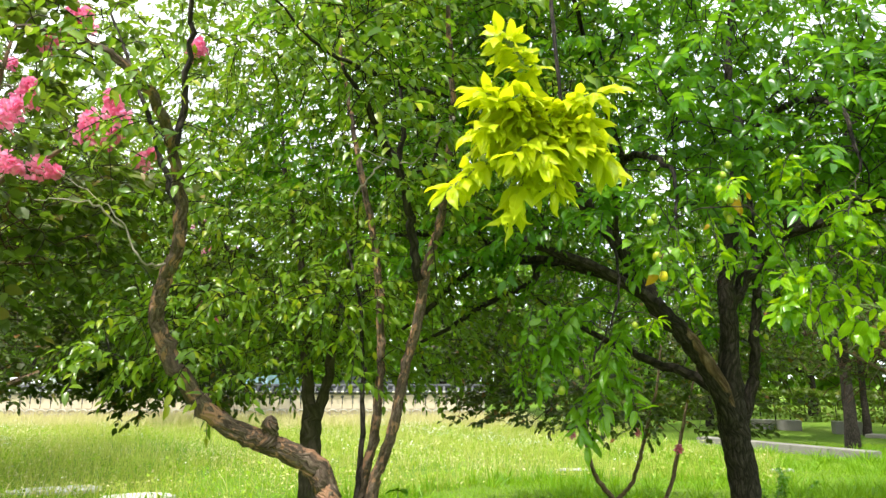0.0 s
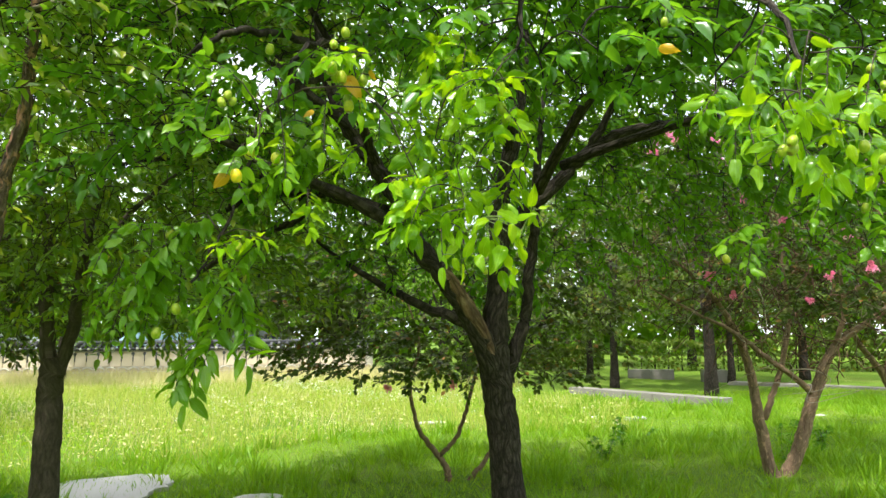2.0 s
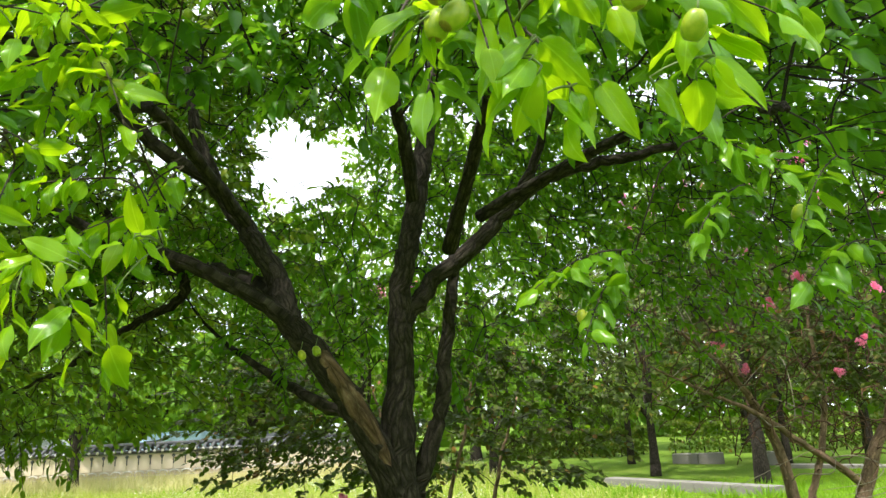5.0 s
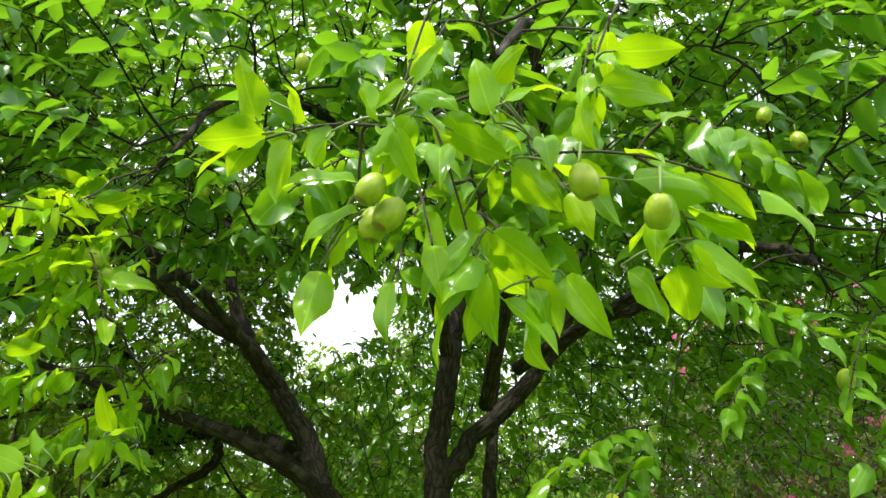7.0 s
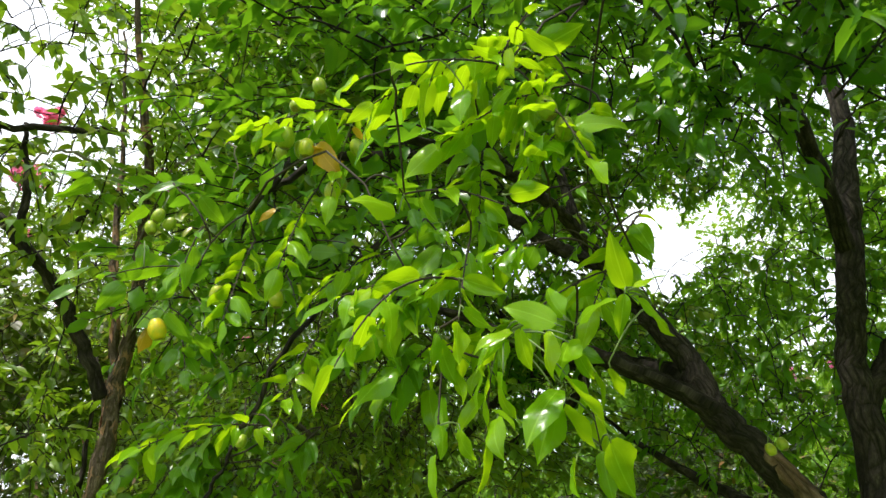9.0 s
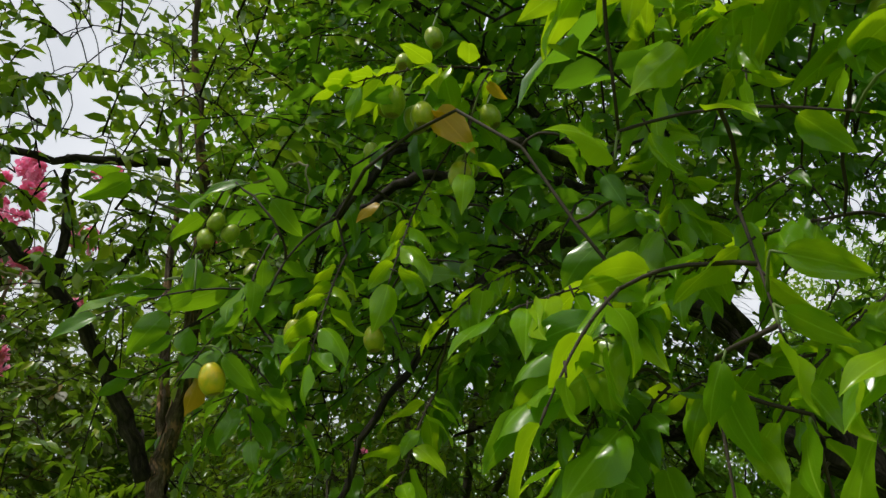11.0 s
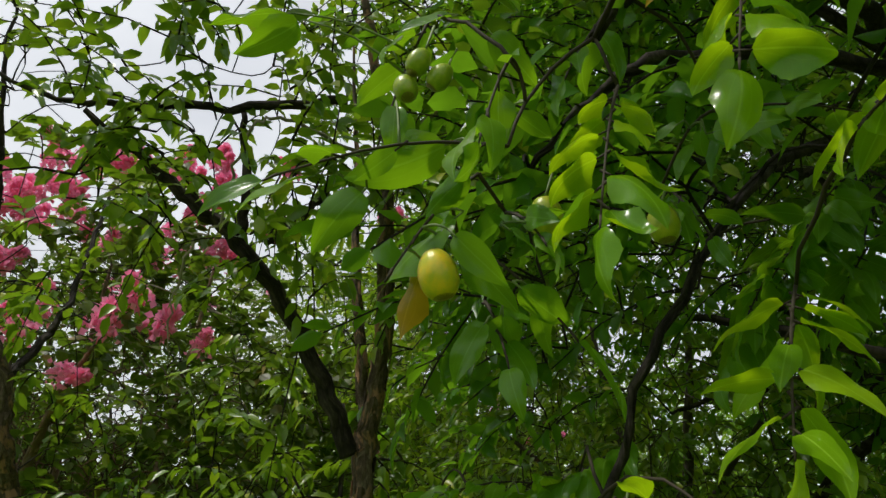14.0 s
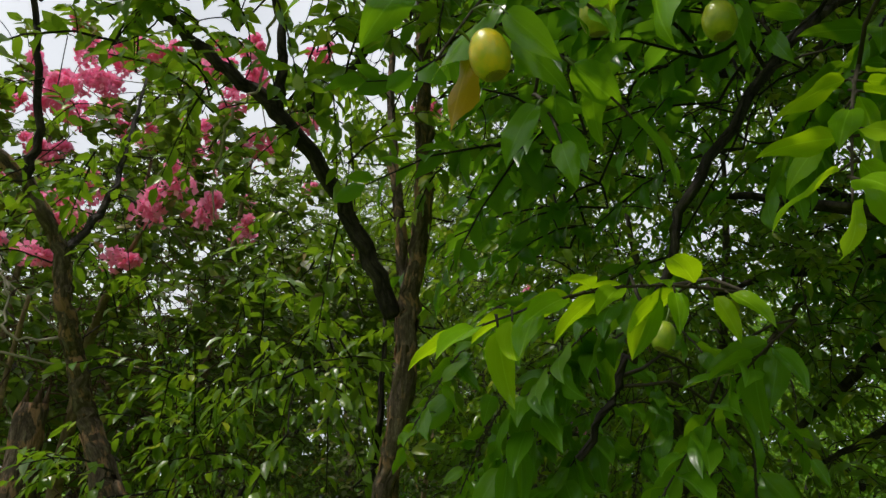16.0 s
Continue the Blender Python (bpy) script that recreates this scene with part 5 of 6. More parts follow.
def build_stemtree():
    P, R = limbs(stemtree, STEMS[:2], M_FLAKY, "stem", 12, 7, 0.1)
    for row in STEMS[:2] + [LEANING]:
        loose_bark(stemtree, row)
    P2, R2 = limbs(stemtree, STEMS[2:], M_BARK, "limb", 8, 6, 0.08)
    P3, R3 = limbs(stemtree, [LEANING], M_FLAKY, "leaning_limb", 14, 7, 0.09)
    P4, R4 = limbs(stemtree, LEANING_SIDE, M_BARK, "limb", 8, 6, 0.08)
    g = Geo()
    q = spline([(-0.66, 2.63, 1.27, 0.05), (-0.65, 2.62, 1.312, 0.030), (-0.648, 2.61, 1.336, 0.031), (-0.655, 2.61, 1.358, 0.022), (-0.66, 2.61, 1.366, 0.008)], 5)
    g.tube(q[:, :3], q[:, 3], 12, 0.22)
    part("knob", g, M_FLAKY, stemtree, "healed knob of a lost branch")
    for row in DEAD_TWIGS:
        q = spline(row, 6)
        g = Geo()
        q[1:] += rng.normal(0, 0.004, (len(q) - 1, 3))
        g.tube(q, np.linspace(0.0042, 0.0014, len(q)), 6, 0.15)
        part("dead_twig", g, M_PALETWIG, stemtree, "bleached leafless twig")
    P, R = np.concatenate([P[30:], P2, P3[26:], P4]), np.concatenate([R[30:], R2, R3[26:], R4])
    c = np.array([-0.65, 2.7, 2.9])
    a = crown_points(690, c, (1.35, 1.0, 1.2), 0.4, lambda p: np.where(p[:, 0] < -1.12, 99.0, np.where(p[:, 0] < -0.25, 2.55, 2.2)), keep=0.9)
    a = a[(a[:, 0] > -0.35) | (a[:, 1] > 2.85) | (rng.random(len(a)) < 0.3)]
    b = crown_points(24, (-0.7, 2.75, 1.95), (0.6, 0.35, 0.5), 0.2, lambda p: 1.62 + 0 * p[:, 0], keep=0.9)
    d = crown_points(42, (-1.1, 2.65, 1.85), (0.45, 0.35, 0.4), 0.1, lambda p: 1.56 + 0 * p[:, 0], keep=0.9)
    d = np.concatenate([d, crown_points(11, (-0.92, 2.48, 1.56), (0.25, 0.15, 0.16), 0.1, keep=0.9), crown_points(26, (-0.4, 2.75, 1.8), (0.3, 0.25, 0.35), 0.1, keep=0.9)])
    # leafy shoots all along the upper limbs
    k = np.flatnonzero((P[:, 2] > 2.15) & (R < 0.021))
    k = k[rng.integers(len(k), size=140)]
    e = P[k] + rng.normal(0, 1, (len(k), 3)) * np.array([0.09, 0.09, 0.08]) + UP * 0.03
    e = e[from_walkway(e) > 0.75]
    crown(stemtree, np.concatenate([a, b, d, e]), c, P, R, 0.046, 12, M_BARK, M_LEAF_STEM, run=0.2, thin=0.0014)
    return P, R


STEM_WOOD = build_stemtree()
# more shoots fill the middle of the clump
YOUNG_MIDDLE = [(0.16, 1.06, 1.9, 0.15 + 0.085 * math.cos(k * 2.4), 1.03 + 0.03 * math.sin(k * 5.1), 1.89 + 0.055 * math.sin(k * 2.4), 6, 0.052) for k in range(9)]
hanging_sprigs(stemtree, [(*r[:6], round(r[6] * 2.6), r[7] * 0.82) for r in SPRIGS_YOUNG + YOUNG_MIDDLE], STEM_WOOD, M_LEAF_YOUNG, "young")


# ---- crape myrtles ----
def panicle_data():
    """One spray of crinkled flowers, about a hand long."""
    n = 150
    h = rng.random(n) ** 0.8
    ang, r = rng.random(n) * 6.283, (0.055 * (1 - h) + 0.012) * np.sqrt(rng.random(n))
    base = np.stack([r * np.cos(ang), r * np.sin(ang), h * 0.15], 1)
    along = unit(base * np.array([1, 1, 0.2]) + rng.normal(0, 0.03, (n, 3)))
    g = Geo()
    g.tube([(0, 0, -0.03), (0, 0, 0.06), (0, 0, 0.15)], [0.003, 0.003, 0.002], 5)
    tv, tf, tuv = LEAF_FAR
    for b, a, u, s in zip(base, along, rng.normal(0, 1, (n, 3)), 0.02 + 0.012 * rng.random(n)):
        x = unit(np.cross(a, u))
        g.add(b + s * (tv[:, :1] * 2.2 * x + tv[:, 1:2] * a + tv[:, 2:] * np.cross(x, a)), tf, tuv)
    return g.mesh("flower_spray")


PANICLE = panicle_data()
PANICLE.materials.append(M_PETAL)


def myrtle(base, stems, centre, radii, count, flowers, label, floor=0.0, inner=0.45, fixed=(), leaves=11, size=0.062, twiggy=0, bloom=1.0, foliage=None, single=(), thicket=0, twig_r=0.0025):
    tree = thing("crape_myrtle", base, label, "tree", "crape myrtles")
    P, R = limbs(tree, stems, M_MYRTLE, "stem", 9, 6, 0.06)
    keep = P[:, 2] > floor * 0.55
    P, R = P[keep], R[keep]
    c = np.array(centre)
    starts = crown_points(count, c, radii, inner, lambda p: floor + 0 * p[:, 0] + 0.12 * np.sin(p[:, 0] * 5) * np.cos(p[:, 1] * 4), keep=0.9)
    if len(fixed) + len(single):
        # flower heads stand clear on the open side of the crown
        heads = np.array(list(fixed) + list(single))
        front = heads + 0.16 * unit(WALKWAY[-1] - heads)
        starts = starts[np.min(np.linalg.norm(starts[:, None] - front[None], axis=2), axis=1) > 0.2]
    crown(tree, starts, c, P, R, size, leaves, M_TWIG, foliage or M_LEAF_MYRTLE, LEAF_ROUND, run=0.16, fall=0.05)
    if twiggy:
        g = Geo()
        grow(P, R, crown_points(twiggy, c - np.array([0, 0, radii[2] * 0.35]), np.array(radii) * 0.8, 0.2, keep=0.9), g, thin=twig_r)
        if thicket:
            low = crown_points(thicket, (c[0] + 0.35, c[1] - 0.15, 1.45), (1.15, 1.0, 0.75), 0.1, lambda p: np.where(p[:, 0] > -0.1 - 0.75 * p[:, 1], 99.0, 0.0), keep=0.9)
            grow(P, R, low, g, thin=0.003, reach=2.2)
        part("inner_branchwork", g, M_BROWNTWIG, tree, "bare inner twigs", "stuff")
        for _ in range(twiggy // 90):
            p = P[rng.integers(len(P))]
            q = spline([p] + [p + (k + 1) * 0.16 * unit(rng.normal(0, 1, 3) * 0.5 + np.array([0.2, -0.6, 0.3])) + rng.normal(0, 0.05, 3) for k in range(4)], 5)
            g = Geo()
            g.tube(q, np.linspace(0.006, 0.002, len(q)), 6, 0.15)
            part("dead_twig", g, M_PALETWIG, tree, "bleached leafless twig")
    tops = [tuple(np.array(p) + rng.normal(0, 0.035, 3) * (k > 0)) for p in fixed for k in range(3)] + list(single)
    s = starts[np.argsort(-(starts[:, 2] - c[2]) / radii[2] - 0.6 * rng.random(len(starts)))]
    tops += [tuple(p) for p in s[:flowers]]
    for p in tops:
        ob = put("flower_spray", PANICLE, None, tree)
        ob.matrix_parent_inverse = Matrix.Translation(-tree.location)
        k = bloom * (0.75 + 0.5 * rng.random())
        tilt = Euler((rng.normal(0, 0.6), rng.normal(0, 0.6), rng.random() * 6))
        ob.matrix_basis = Matrix.LocRotScale(p, tilt, (k, k, k))
    return tree


myrtle((1.95, 7.5, 0), [
    [(1.92, 7.5, -0.05, 0.04), (1.90, 7.5, 0.1, 0.035), (1.80, 7.5, 0.27, 0.03), (1.62, 7.5, 0.5, 0.024), (1.55, 7.5, 0.75, 0.02), (1.53, 7.5, 1.0, 0.018), (1.62, 7.5, 1.35, 0.014), (1.5, 7.5, 1.8, 0.008)],
    [(1.82, 7.5, 0.25, 0.024), (1.98, 7.5, 0.42, 0.022), (2.08, 7.48, 0.65, 0.02), (2.16, 7.46, 0.95, 0.018), (2.3, 7.46, 1.4, 0.014), (2.4, 7.5, 1.9, 0.008)],
    [(2.08, 7.52, -0.05, 0.03), (2.2, 7.5, 0.1, 0.024), (2.38, 7.5, 0.34, 0.022), (2.52, 7.5, 0.8, 0.02), (2.62, 7.5, 1.2, 0.014), (2.8, 7.5, 1.7, 0.008)]],
    (2.0, 7.6, 1.75), (2.2, 1.5, 1.05), 1200, 5, "low crape myrtle with thin tan stems and dark leaves", 1.0, single=[(1.3, 6.9, 0.95), (2.25, 6.7, 0.85), (1.85, 6.6, 0.98)], bloom=0.6)
myrtle((5.2, 7.1, 0), [
    [(5.15, 7.1, -0.05, 0.075), (5.08, 7.1, 0.2, 0.062), (5.04, 7.1, 0.5, 0.058), (4.98, 7.1, 0.95, 0.046), (4.88, 7.1, 1.36, 0.038), (4.6, 7.0, 1.75, 0.026), (4.2, 6.9, 2.1, 0.014), (3.8, 6.8, 2.3, 0.007)],
    [(5.22, 7.1, -0.05, 0.085), (5.36, 7.1, 0.15, 0.07), (5.5, 7.1, 0.45, 0.066), (5.66, 7.1, 0.84, 0.06), (5.92, 7.1, 1.3, 0.044), (6.4, 7.0, 1.65, 0.028), (6.9, 6.9, 2.1, 0.014), (7.2, 6.9, 2.6, 0.007)],
    [(5.07, 7.1, 0.58, 0.035), (5.2, 7.1, 0.85, 0.03), (5.32, 7.1, 1.15, 0.028), (5.42, 7.1, 1.6, 0.024), (5.4, 7.1, 2.2, 0.014), (5.5, 7.1, 2.9, 0.007)],
    [(5.64, 7.1, 0.82, 0.035), (5.4, 7.05, 1.0, 0.03), (5.12, 7.05, 1.2, 0.026), (4.7, 6.9, 1.45, 0.022), (4.25, 6.7, 1.62, 0.014), (3.7, 6.5, 1.85, 0.007)],
    [(5.92, 7.1, 1.3, 0.03), (5.98, 7.0, 1.7, 0.024), (5.9, 6.9, 2.3, 0.014), (6.1, 6.8, 2.9, 0.007)]],
    (5.6, 7.2, 2.6), (2.5, 2.0, 1.45), 1600, 90, "crape myrtle with stout forked tan trunks and pink flowers", 1.55, inner=0.25,
    single=[(4.3, 6.2, 1.75), (5.0, 5.9, 1.9), (5.6, 5.8, 2.2), (4.7, 6.0, 2.4), (6.2, 5.8, 1.9), (4.5, 6.1, 2.2), (5.3, 5.7, 2.6), (5.9, 5.7, 2.7), (6.6, 6.0, 2.3), (4.1, 6.3, 1.95), (4.85, 5.9, 1.7), (5.35, 5.8, 1.95), (5.15, 5.8, 2.25), (5.75, 5.8, 1.75), (6.0, 5.8, 2.35), (4.4, 6.1, 2.6), (6.4, 5.9, 2.0)], twiggy=1900, bloom=0.62, twig_r=0.0045)
myrtle((8.0, 8.6, 0), [
    [(8.0, 8.6, -0.05, 0.07), (7.9, 8.6, 0.4, 0.055), (7.6, 8.5, 0.9, 0.045), (7.2, 8.4, 1.35, 0.03), (6.9, 8.3, 1.9, 0.015)],
    [(8.02, 8.6, -0.05, 0.06), (8.2, 8.6, 0.6, 0.05), (8.4, 8.5, 1.3, 0.035), (8.7, 8.4, 2.2, 0.015)],
    [(7.6, 8.5, 0.9, 0.03), (7.7, 8.4, 1.4, 0.025), (7.6, 8.3, 2.1, 0.012)]],
    (8.0, 8.5, 2.5), (1.9, 1.7, 1.3), 900, 14, "spreading crape myrtle with a leaning trunk and pink flowers", 1.4, twiggy=120)
HIGH_BLOOM = [(-2.4, 2.23, 3.21), (-2.6, 2.41, 3.26), (-2.13, 2.46, 3.26), (-2.56, 2.6, 3.28), (-2.12, 2.53, 3.43), (-2.14, 2.7, 3.45), (-2.24, 2.89, 3.6), (-2.07, 2.95, 3.42), (-2.02, 3.11, 3.54), (-1.79, 2.93, 3.5), (-1.89, 3.36, 3.76),
              (-1.98, 3.39, 3.39), (-1.5, 3.87, 3.44), (-2.32, 1.86, 3.68), (-2.37, 1.97, 3.06), (-2.41, 2.06, 3.15), (-2.33, 2.25, 2.9), (-2.54, 2.1, 2.74), (-2.02, 3.15, 3.15), (-2.18, 2.38, 3.33), (-2.48, 2.3, 3.3), (-1.98, 2.86, 3.48)]
LOW_BLOOM = [(-1.53, 2.21, 2.4), (-1.58, 2.38, 2.49), (-1.6, 2.36, 2.41), (-1.57, 2.46, 2.3), (-1.59, 2.13, 2.24), (-1.53, 2.2, 2.25), (-1.39, 2.53, 2.41), (-1.48, 2.73, 2.5), (-1.35, 2.87, 2.43), (-1.32, 2.61, 2.52)]
myrtle((-3.1, 2.95, 0), [
    [(-2.95, 2.9, -0.05, 0.06), (-2.8, 2.8, 0.5, 0.045), (-2.5, 2.7, 1.1, 0.035), (-2.1, 2.6, 1.7, 0.026), (-1.8, 2.55, 2.2, 0.016), (-1.5, 2.55, 2.4, 0.007)],
    [(-3.15, 3.05, -0.05, 0.06), (-3.2, 3.05, 0.6, 0.045), (-3.1, 3.0, 1.3, 0.032), (-2.9, 2.9, 2.2, 0.022), (-2.6, 2.8, 3.2, 0.008)],
    [(-3.0, 3.05, -0.05, 0.05), (-2.9, 3.15, 0.5, 0.04), (-2.6, 3.2, 1.1, 0.03), (-2.4, 3.2, 1.9, 0.02), (-2.2, 3.2, 3.3, 0.008)],
    [(-3.1, 2.9, -0.05, 0.05), (-3.05, 2.6, 0.6, 0.038), (-2.85, 2.45, 1.3, 0.028), (-2.6, 2.35, 2.2, 0.018), (-2.5, 2.3, 3.1, 0.008)],
    [(-2.85, 2.8, 0.4, 0.03), (-2.5, 2.5, 0.9, 0.022), (-2.1, 2.35, 1.4, 0.016), (-1.8, 2.3, 2.2, 0.007)]],
    (-2.75, 2.95, 2.6), (1.35, 1.3, 1.1), 1450, 25, "crape myrtle in full bloom with bright pink flower sprays", 1.7, inner=0.4,
    fixed=HIGH_BLOOM, twiggy=1300, bloom=0.85, foliage=M_LEAF_BLOOM, single=LOW_BLOOM, thicket=900)
myrtle((-5.2, 6.7, 0), [
    [(-5.2, 6.7, -0.05, 0.05), (-5.0, 6.65, 0.5, 0.04), (-4.6, 6.6, 1.1, 0.03), (-3.7, 6.4, 1.6, 0.022), (-2.4, 6.3, 1.9, 0.008)],
    [(-5.15, 6.72, -0.05, 0.05), (-5.1, 6.8, 0.6, 0.035), (-4.6, 6.8, 1.3, 0.028), (-3.2, 6.6, 1.8, 0.018), (-2.0, 6.4, 2.1, 0.008)]],
    (-2.4, 6.4, 1.95), (1.2, 1.1, 0.95), 800, 6, "low crape myrtle with dark leaves and a few pink flowers", 1.3, single=[(-1.95, 5.72, 2.0), (-2.08, 5.78, 2.06), (-1.88, 5.6, 1.93), (-2.0, 5.66, 1.9)], bloom=0.8)
myrtle((-4.6, 6.2, 0), [
    [(-4.6, 6.2, -0.05, 0.07), (-4.5, 6.2, 0.6, 0.05), (-4.2, 6.1, 1.2, 0.034), (-3.9, 6.0, 2.2, 0.01)],
    [(-4.65, 6.22, -0.05, 0.06), (-4.9, 6.2, 0.6, 0.05), (-5.2, 6.1, 1.3, 0.03), (-5.4, 6.0, 2.3, 0.01)]],
    (-4.5, 6.1, 2.3), (1.9, 1.7, 1.4), 1300, 8, "broad crape myrtle with dense dark leaves", 1.35)


def broken_trunk():
    """A dead trunk snapped off at eye height."""
    t = thing("tree_stump", (-1.9, 2.5, 0), "tall snapped dead trunk with flaking bark", "tree stump")
    q = spline([(-1.92, 2.52, -0.05, 0.085), (-1.9, 2.48, 0.5, 0.065), (-1.87, 2.44, 1.1, 0.058), (-1.85, 2.42, 1.55, 0.055), (-1.84, 2.41, 1.8, 0.05)], 6)
    g = Geo()
    g.tube(q[:, :3], q[:, 3], 14, 0.12)
    part("trunk", g, M_FLAKY, t)
    for k in range(5):
        a = k * 1.3
        o = np.array([-1.84 + 0.035 * math.cos(a), 2.41 + 0.035 * math.sin(a), 1.78])
        g = Geo()
        g.tube([o, o + UP * 0.03, o + UP * (0.05 + 0.05 * rng.random())], [0.014, 0.01, 0.002], 6, 0.2)
        part("splinter", g, M_SCAR, t)


broken_trunk()

# ---- trees further off ----
def far_tree(x, y, height, spread, low, trunk_r, sprays=560, leaf=0.13, lean=0.0, leaves=13, material=None):
    tree = thing("park_tree", (x, y, 0), "leafy green park tree with a dark trunk", "tree", "park trees")
    fork = low * 1.15
    stems = [[(x, y, -0.05, trunk_r * 1.35), (x + lean * 0.3, y, fork * 0.35, trunk_r), (x + lean * 0.7, y, fork * 0.8, trunk_r * 0.85), (x + lean, y, fork * 1.4, trunk_r * 0.6), (x + lean * 1.2, y + 0.1, height * 0.9, 0.02)]]
    for _ in range(4):
        a = rng.random() * 6.283
        dx, dy = math.cos(a) * spread * 0.6, math.sin(a) * spread * 0.6
        stems.append([(x + lean * 0.7, y, fork * (0.75 + 0.2 * rng.random()), trunk_r * 0.6), (x + lean + dx * 0.4, y + dy * 0.4, fork * 1.35, trunk_r * 0.4), (x + lean + dx, y + dy, height * 0.72, 0.015)])
    P, R = limbs(tree, stems, M_BARK, "trunk", 8, 4, 0.06)
    P, R = P[P[:, 2] > low * 0.6], R[P[:, 2] > low * 0.6]
    c = np.array([x + lean, y, (height + low) / 2])
    starts = crown_points(sprays, c, (spread, spread, (height - low) / 2), 0.4, keep=1.2)
    crown(tree, starts, c, P, R, leaf, leaves, M_BARK, material or M_LEAF_WOOD, LEAF_FAR, run=leaf * 4.5, fall=0.4, reach=3.0)


def forked_tree():
    """The tree behind the stems, whose trunk parts in two at breast height."""
    tree = thing("forked_tree", (-1.03, 5.4, 0), "young tree with a dark trunk forking at breast height", "tree", "park trees")
    P, R = limbs(tree, [[(-1.04, 5.40, -0.05, 0.11), (-1.02, 5.40, 0.5, 0.088), (-1.02, 5.40, 1.0, 0.08), (-1.01, 5.40, 1.32, 0.074)]], M_GREYBARK, "trunk", 14, 7, 0.07)
    P2, R2 = limbs(tree, [
        [(-1.02, 5.40, 1.2, 0.055), (-1.07, 5.40, 1.6, 0.045), (-1.10, 5.38, 2.2, 0.034), (-1.27, 5.35, 3.0, 0.02), (-1.37, 5.30, 3.9, 0.008)],
        [(-0.99, 5.40, 1.2, 0.05), (-0.89, 5.40, 1.55, 0.04), (-0.83, 5.36, 2.1, 0.032), (-0.67, 5.30, 2.9, 0.02), (-0.57, 5.20, 3.8, 0.008)],
        [(-0.87, 5.38, 1.8, 0.025), (-0.57, 5.20, 2.2, 0.02), (-0.17, 5.00, 2.5, 0.01)],
        [(-1.09, 5.38, 1.9, 0.025), (-1.47, 5.20, 2.3, 0.02), (-1.87, 5.00, 2.7, 0.01)]], M_GREYBARK, "limb", 9, 6, 0.07)
    c = np.array([-0.9, 5.2, 3.2])
    starts = crown_points(3200, c, (2.2, 1.5, 2.2), 0.3, lambda p: 1.55 + 0.1 * np.sin(p[:, 0] * 6), keep=1.2)
    crown(tree, starts, c, np.concatenate([P, P2]), np.concatenate([R, R2]), 0.06, 13, M_TWIG, M_LEAF_STEM, run=0.25)


forked_tree()
for row in ((7.9, 18.5, 6.5, 2.6, 1.5, 0.11), (9.0, 15.4, 6.5, 2.4, 1.9, 0.14), (8.6, 22.5, 7.0, 2.8, 1.8, 0.10), (11.9, 19.6, 6.0, 2.3, 1.7, 0.10), (-7.9, 22.5, 5.5, 2.4, 1.3, 0.14), (4.2, 21.0, 6.0, 2.6, 1.2, 0.12),
            (14.5, 20.0, 7.0, 3.0, 1.6, 0.14), (13.0, 12.5, 6.0, 2.6, 1.6, 0.12)):
    far_tree(*row, material=M_LEAF_BLOOM if row[0] > 7 else M_LEAF_WOOD)
# tall trees behind the wall
for row in ((-26, 30, 11, 4.2), (-20, 33, 12, 4.5), (-14, 30, 12, 4.2), (-9, 31, 12, 4.4), (-4.5, 29.5, 11, 4.0), (0.0, 31, 16, 4.8), (4.5, 29, 15, 4.6), (9, 32, 16, 4.8), (16, 30, 14, 4.8), (22, 24, 13, 4.6)):
    far_tree(*row, 1.8, 0.2, 760, 0.28)
for row in ((-6.0, 3.6, 4.6, 2.0, 0.8, 0.09, 800, 0.085), (-9.5, 6.5, 6.0, 2.8, 1.0, 0.12, 640, 0.12), (-9.0, 1.0, 6.0, 2.8, 0.9, 0.12, 560, 0.12), (-10.0, 14.0, 6.5, 3.0, 1.4, 0.13, 560, 0.13), (-8.2, 8.0, 7.2, 2.5, 1.4, 0.1, 1500, 0.09), (-8.0, 10.9, 7.6, 2.9, 1.7, 0.09, 1500, 0.095)):
    far_tree(*row, material=M_LEAF_MYRTLE if row[1] < 4 else M_LEAF_BLOOM)


def woods():
    """The wooded edge all round the park."""
    n = 46000
    a = rng.random(n) * 6.283
    r = 44 + 9 * rng.random(n)
    top = 6.5 + 2.0 * np.sin(a * 9) + 1.4 * np.sin(a * 23 + 1) + 1.0 * np.sin(a * 51)
    z = top * rng.random(n) ** 0.8
    base = np.stack([r * np.cos(a) * (1 - 0.1 * z / 8), 6 + r * np.sin(a) * (1 - 0.1 * z / 8), z + 0.1], 1)
    base += rng.normal(0, 0.3, (n, 3))
    ob = put("far_woods", leaf_mesh("far_woods", base, rng.normal(0, 1, (n, 3)) - UP * 0.3, UP + rng.normal(0, 0.6, (n, 3)), 0.6 + 0.6 * rng.random(n), LEAF_FAR, 1.5), M_LEAF_WOOD, None, "dense green woodland closing off the park", "stuff")
    ob["category"] = "woods"


woods()


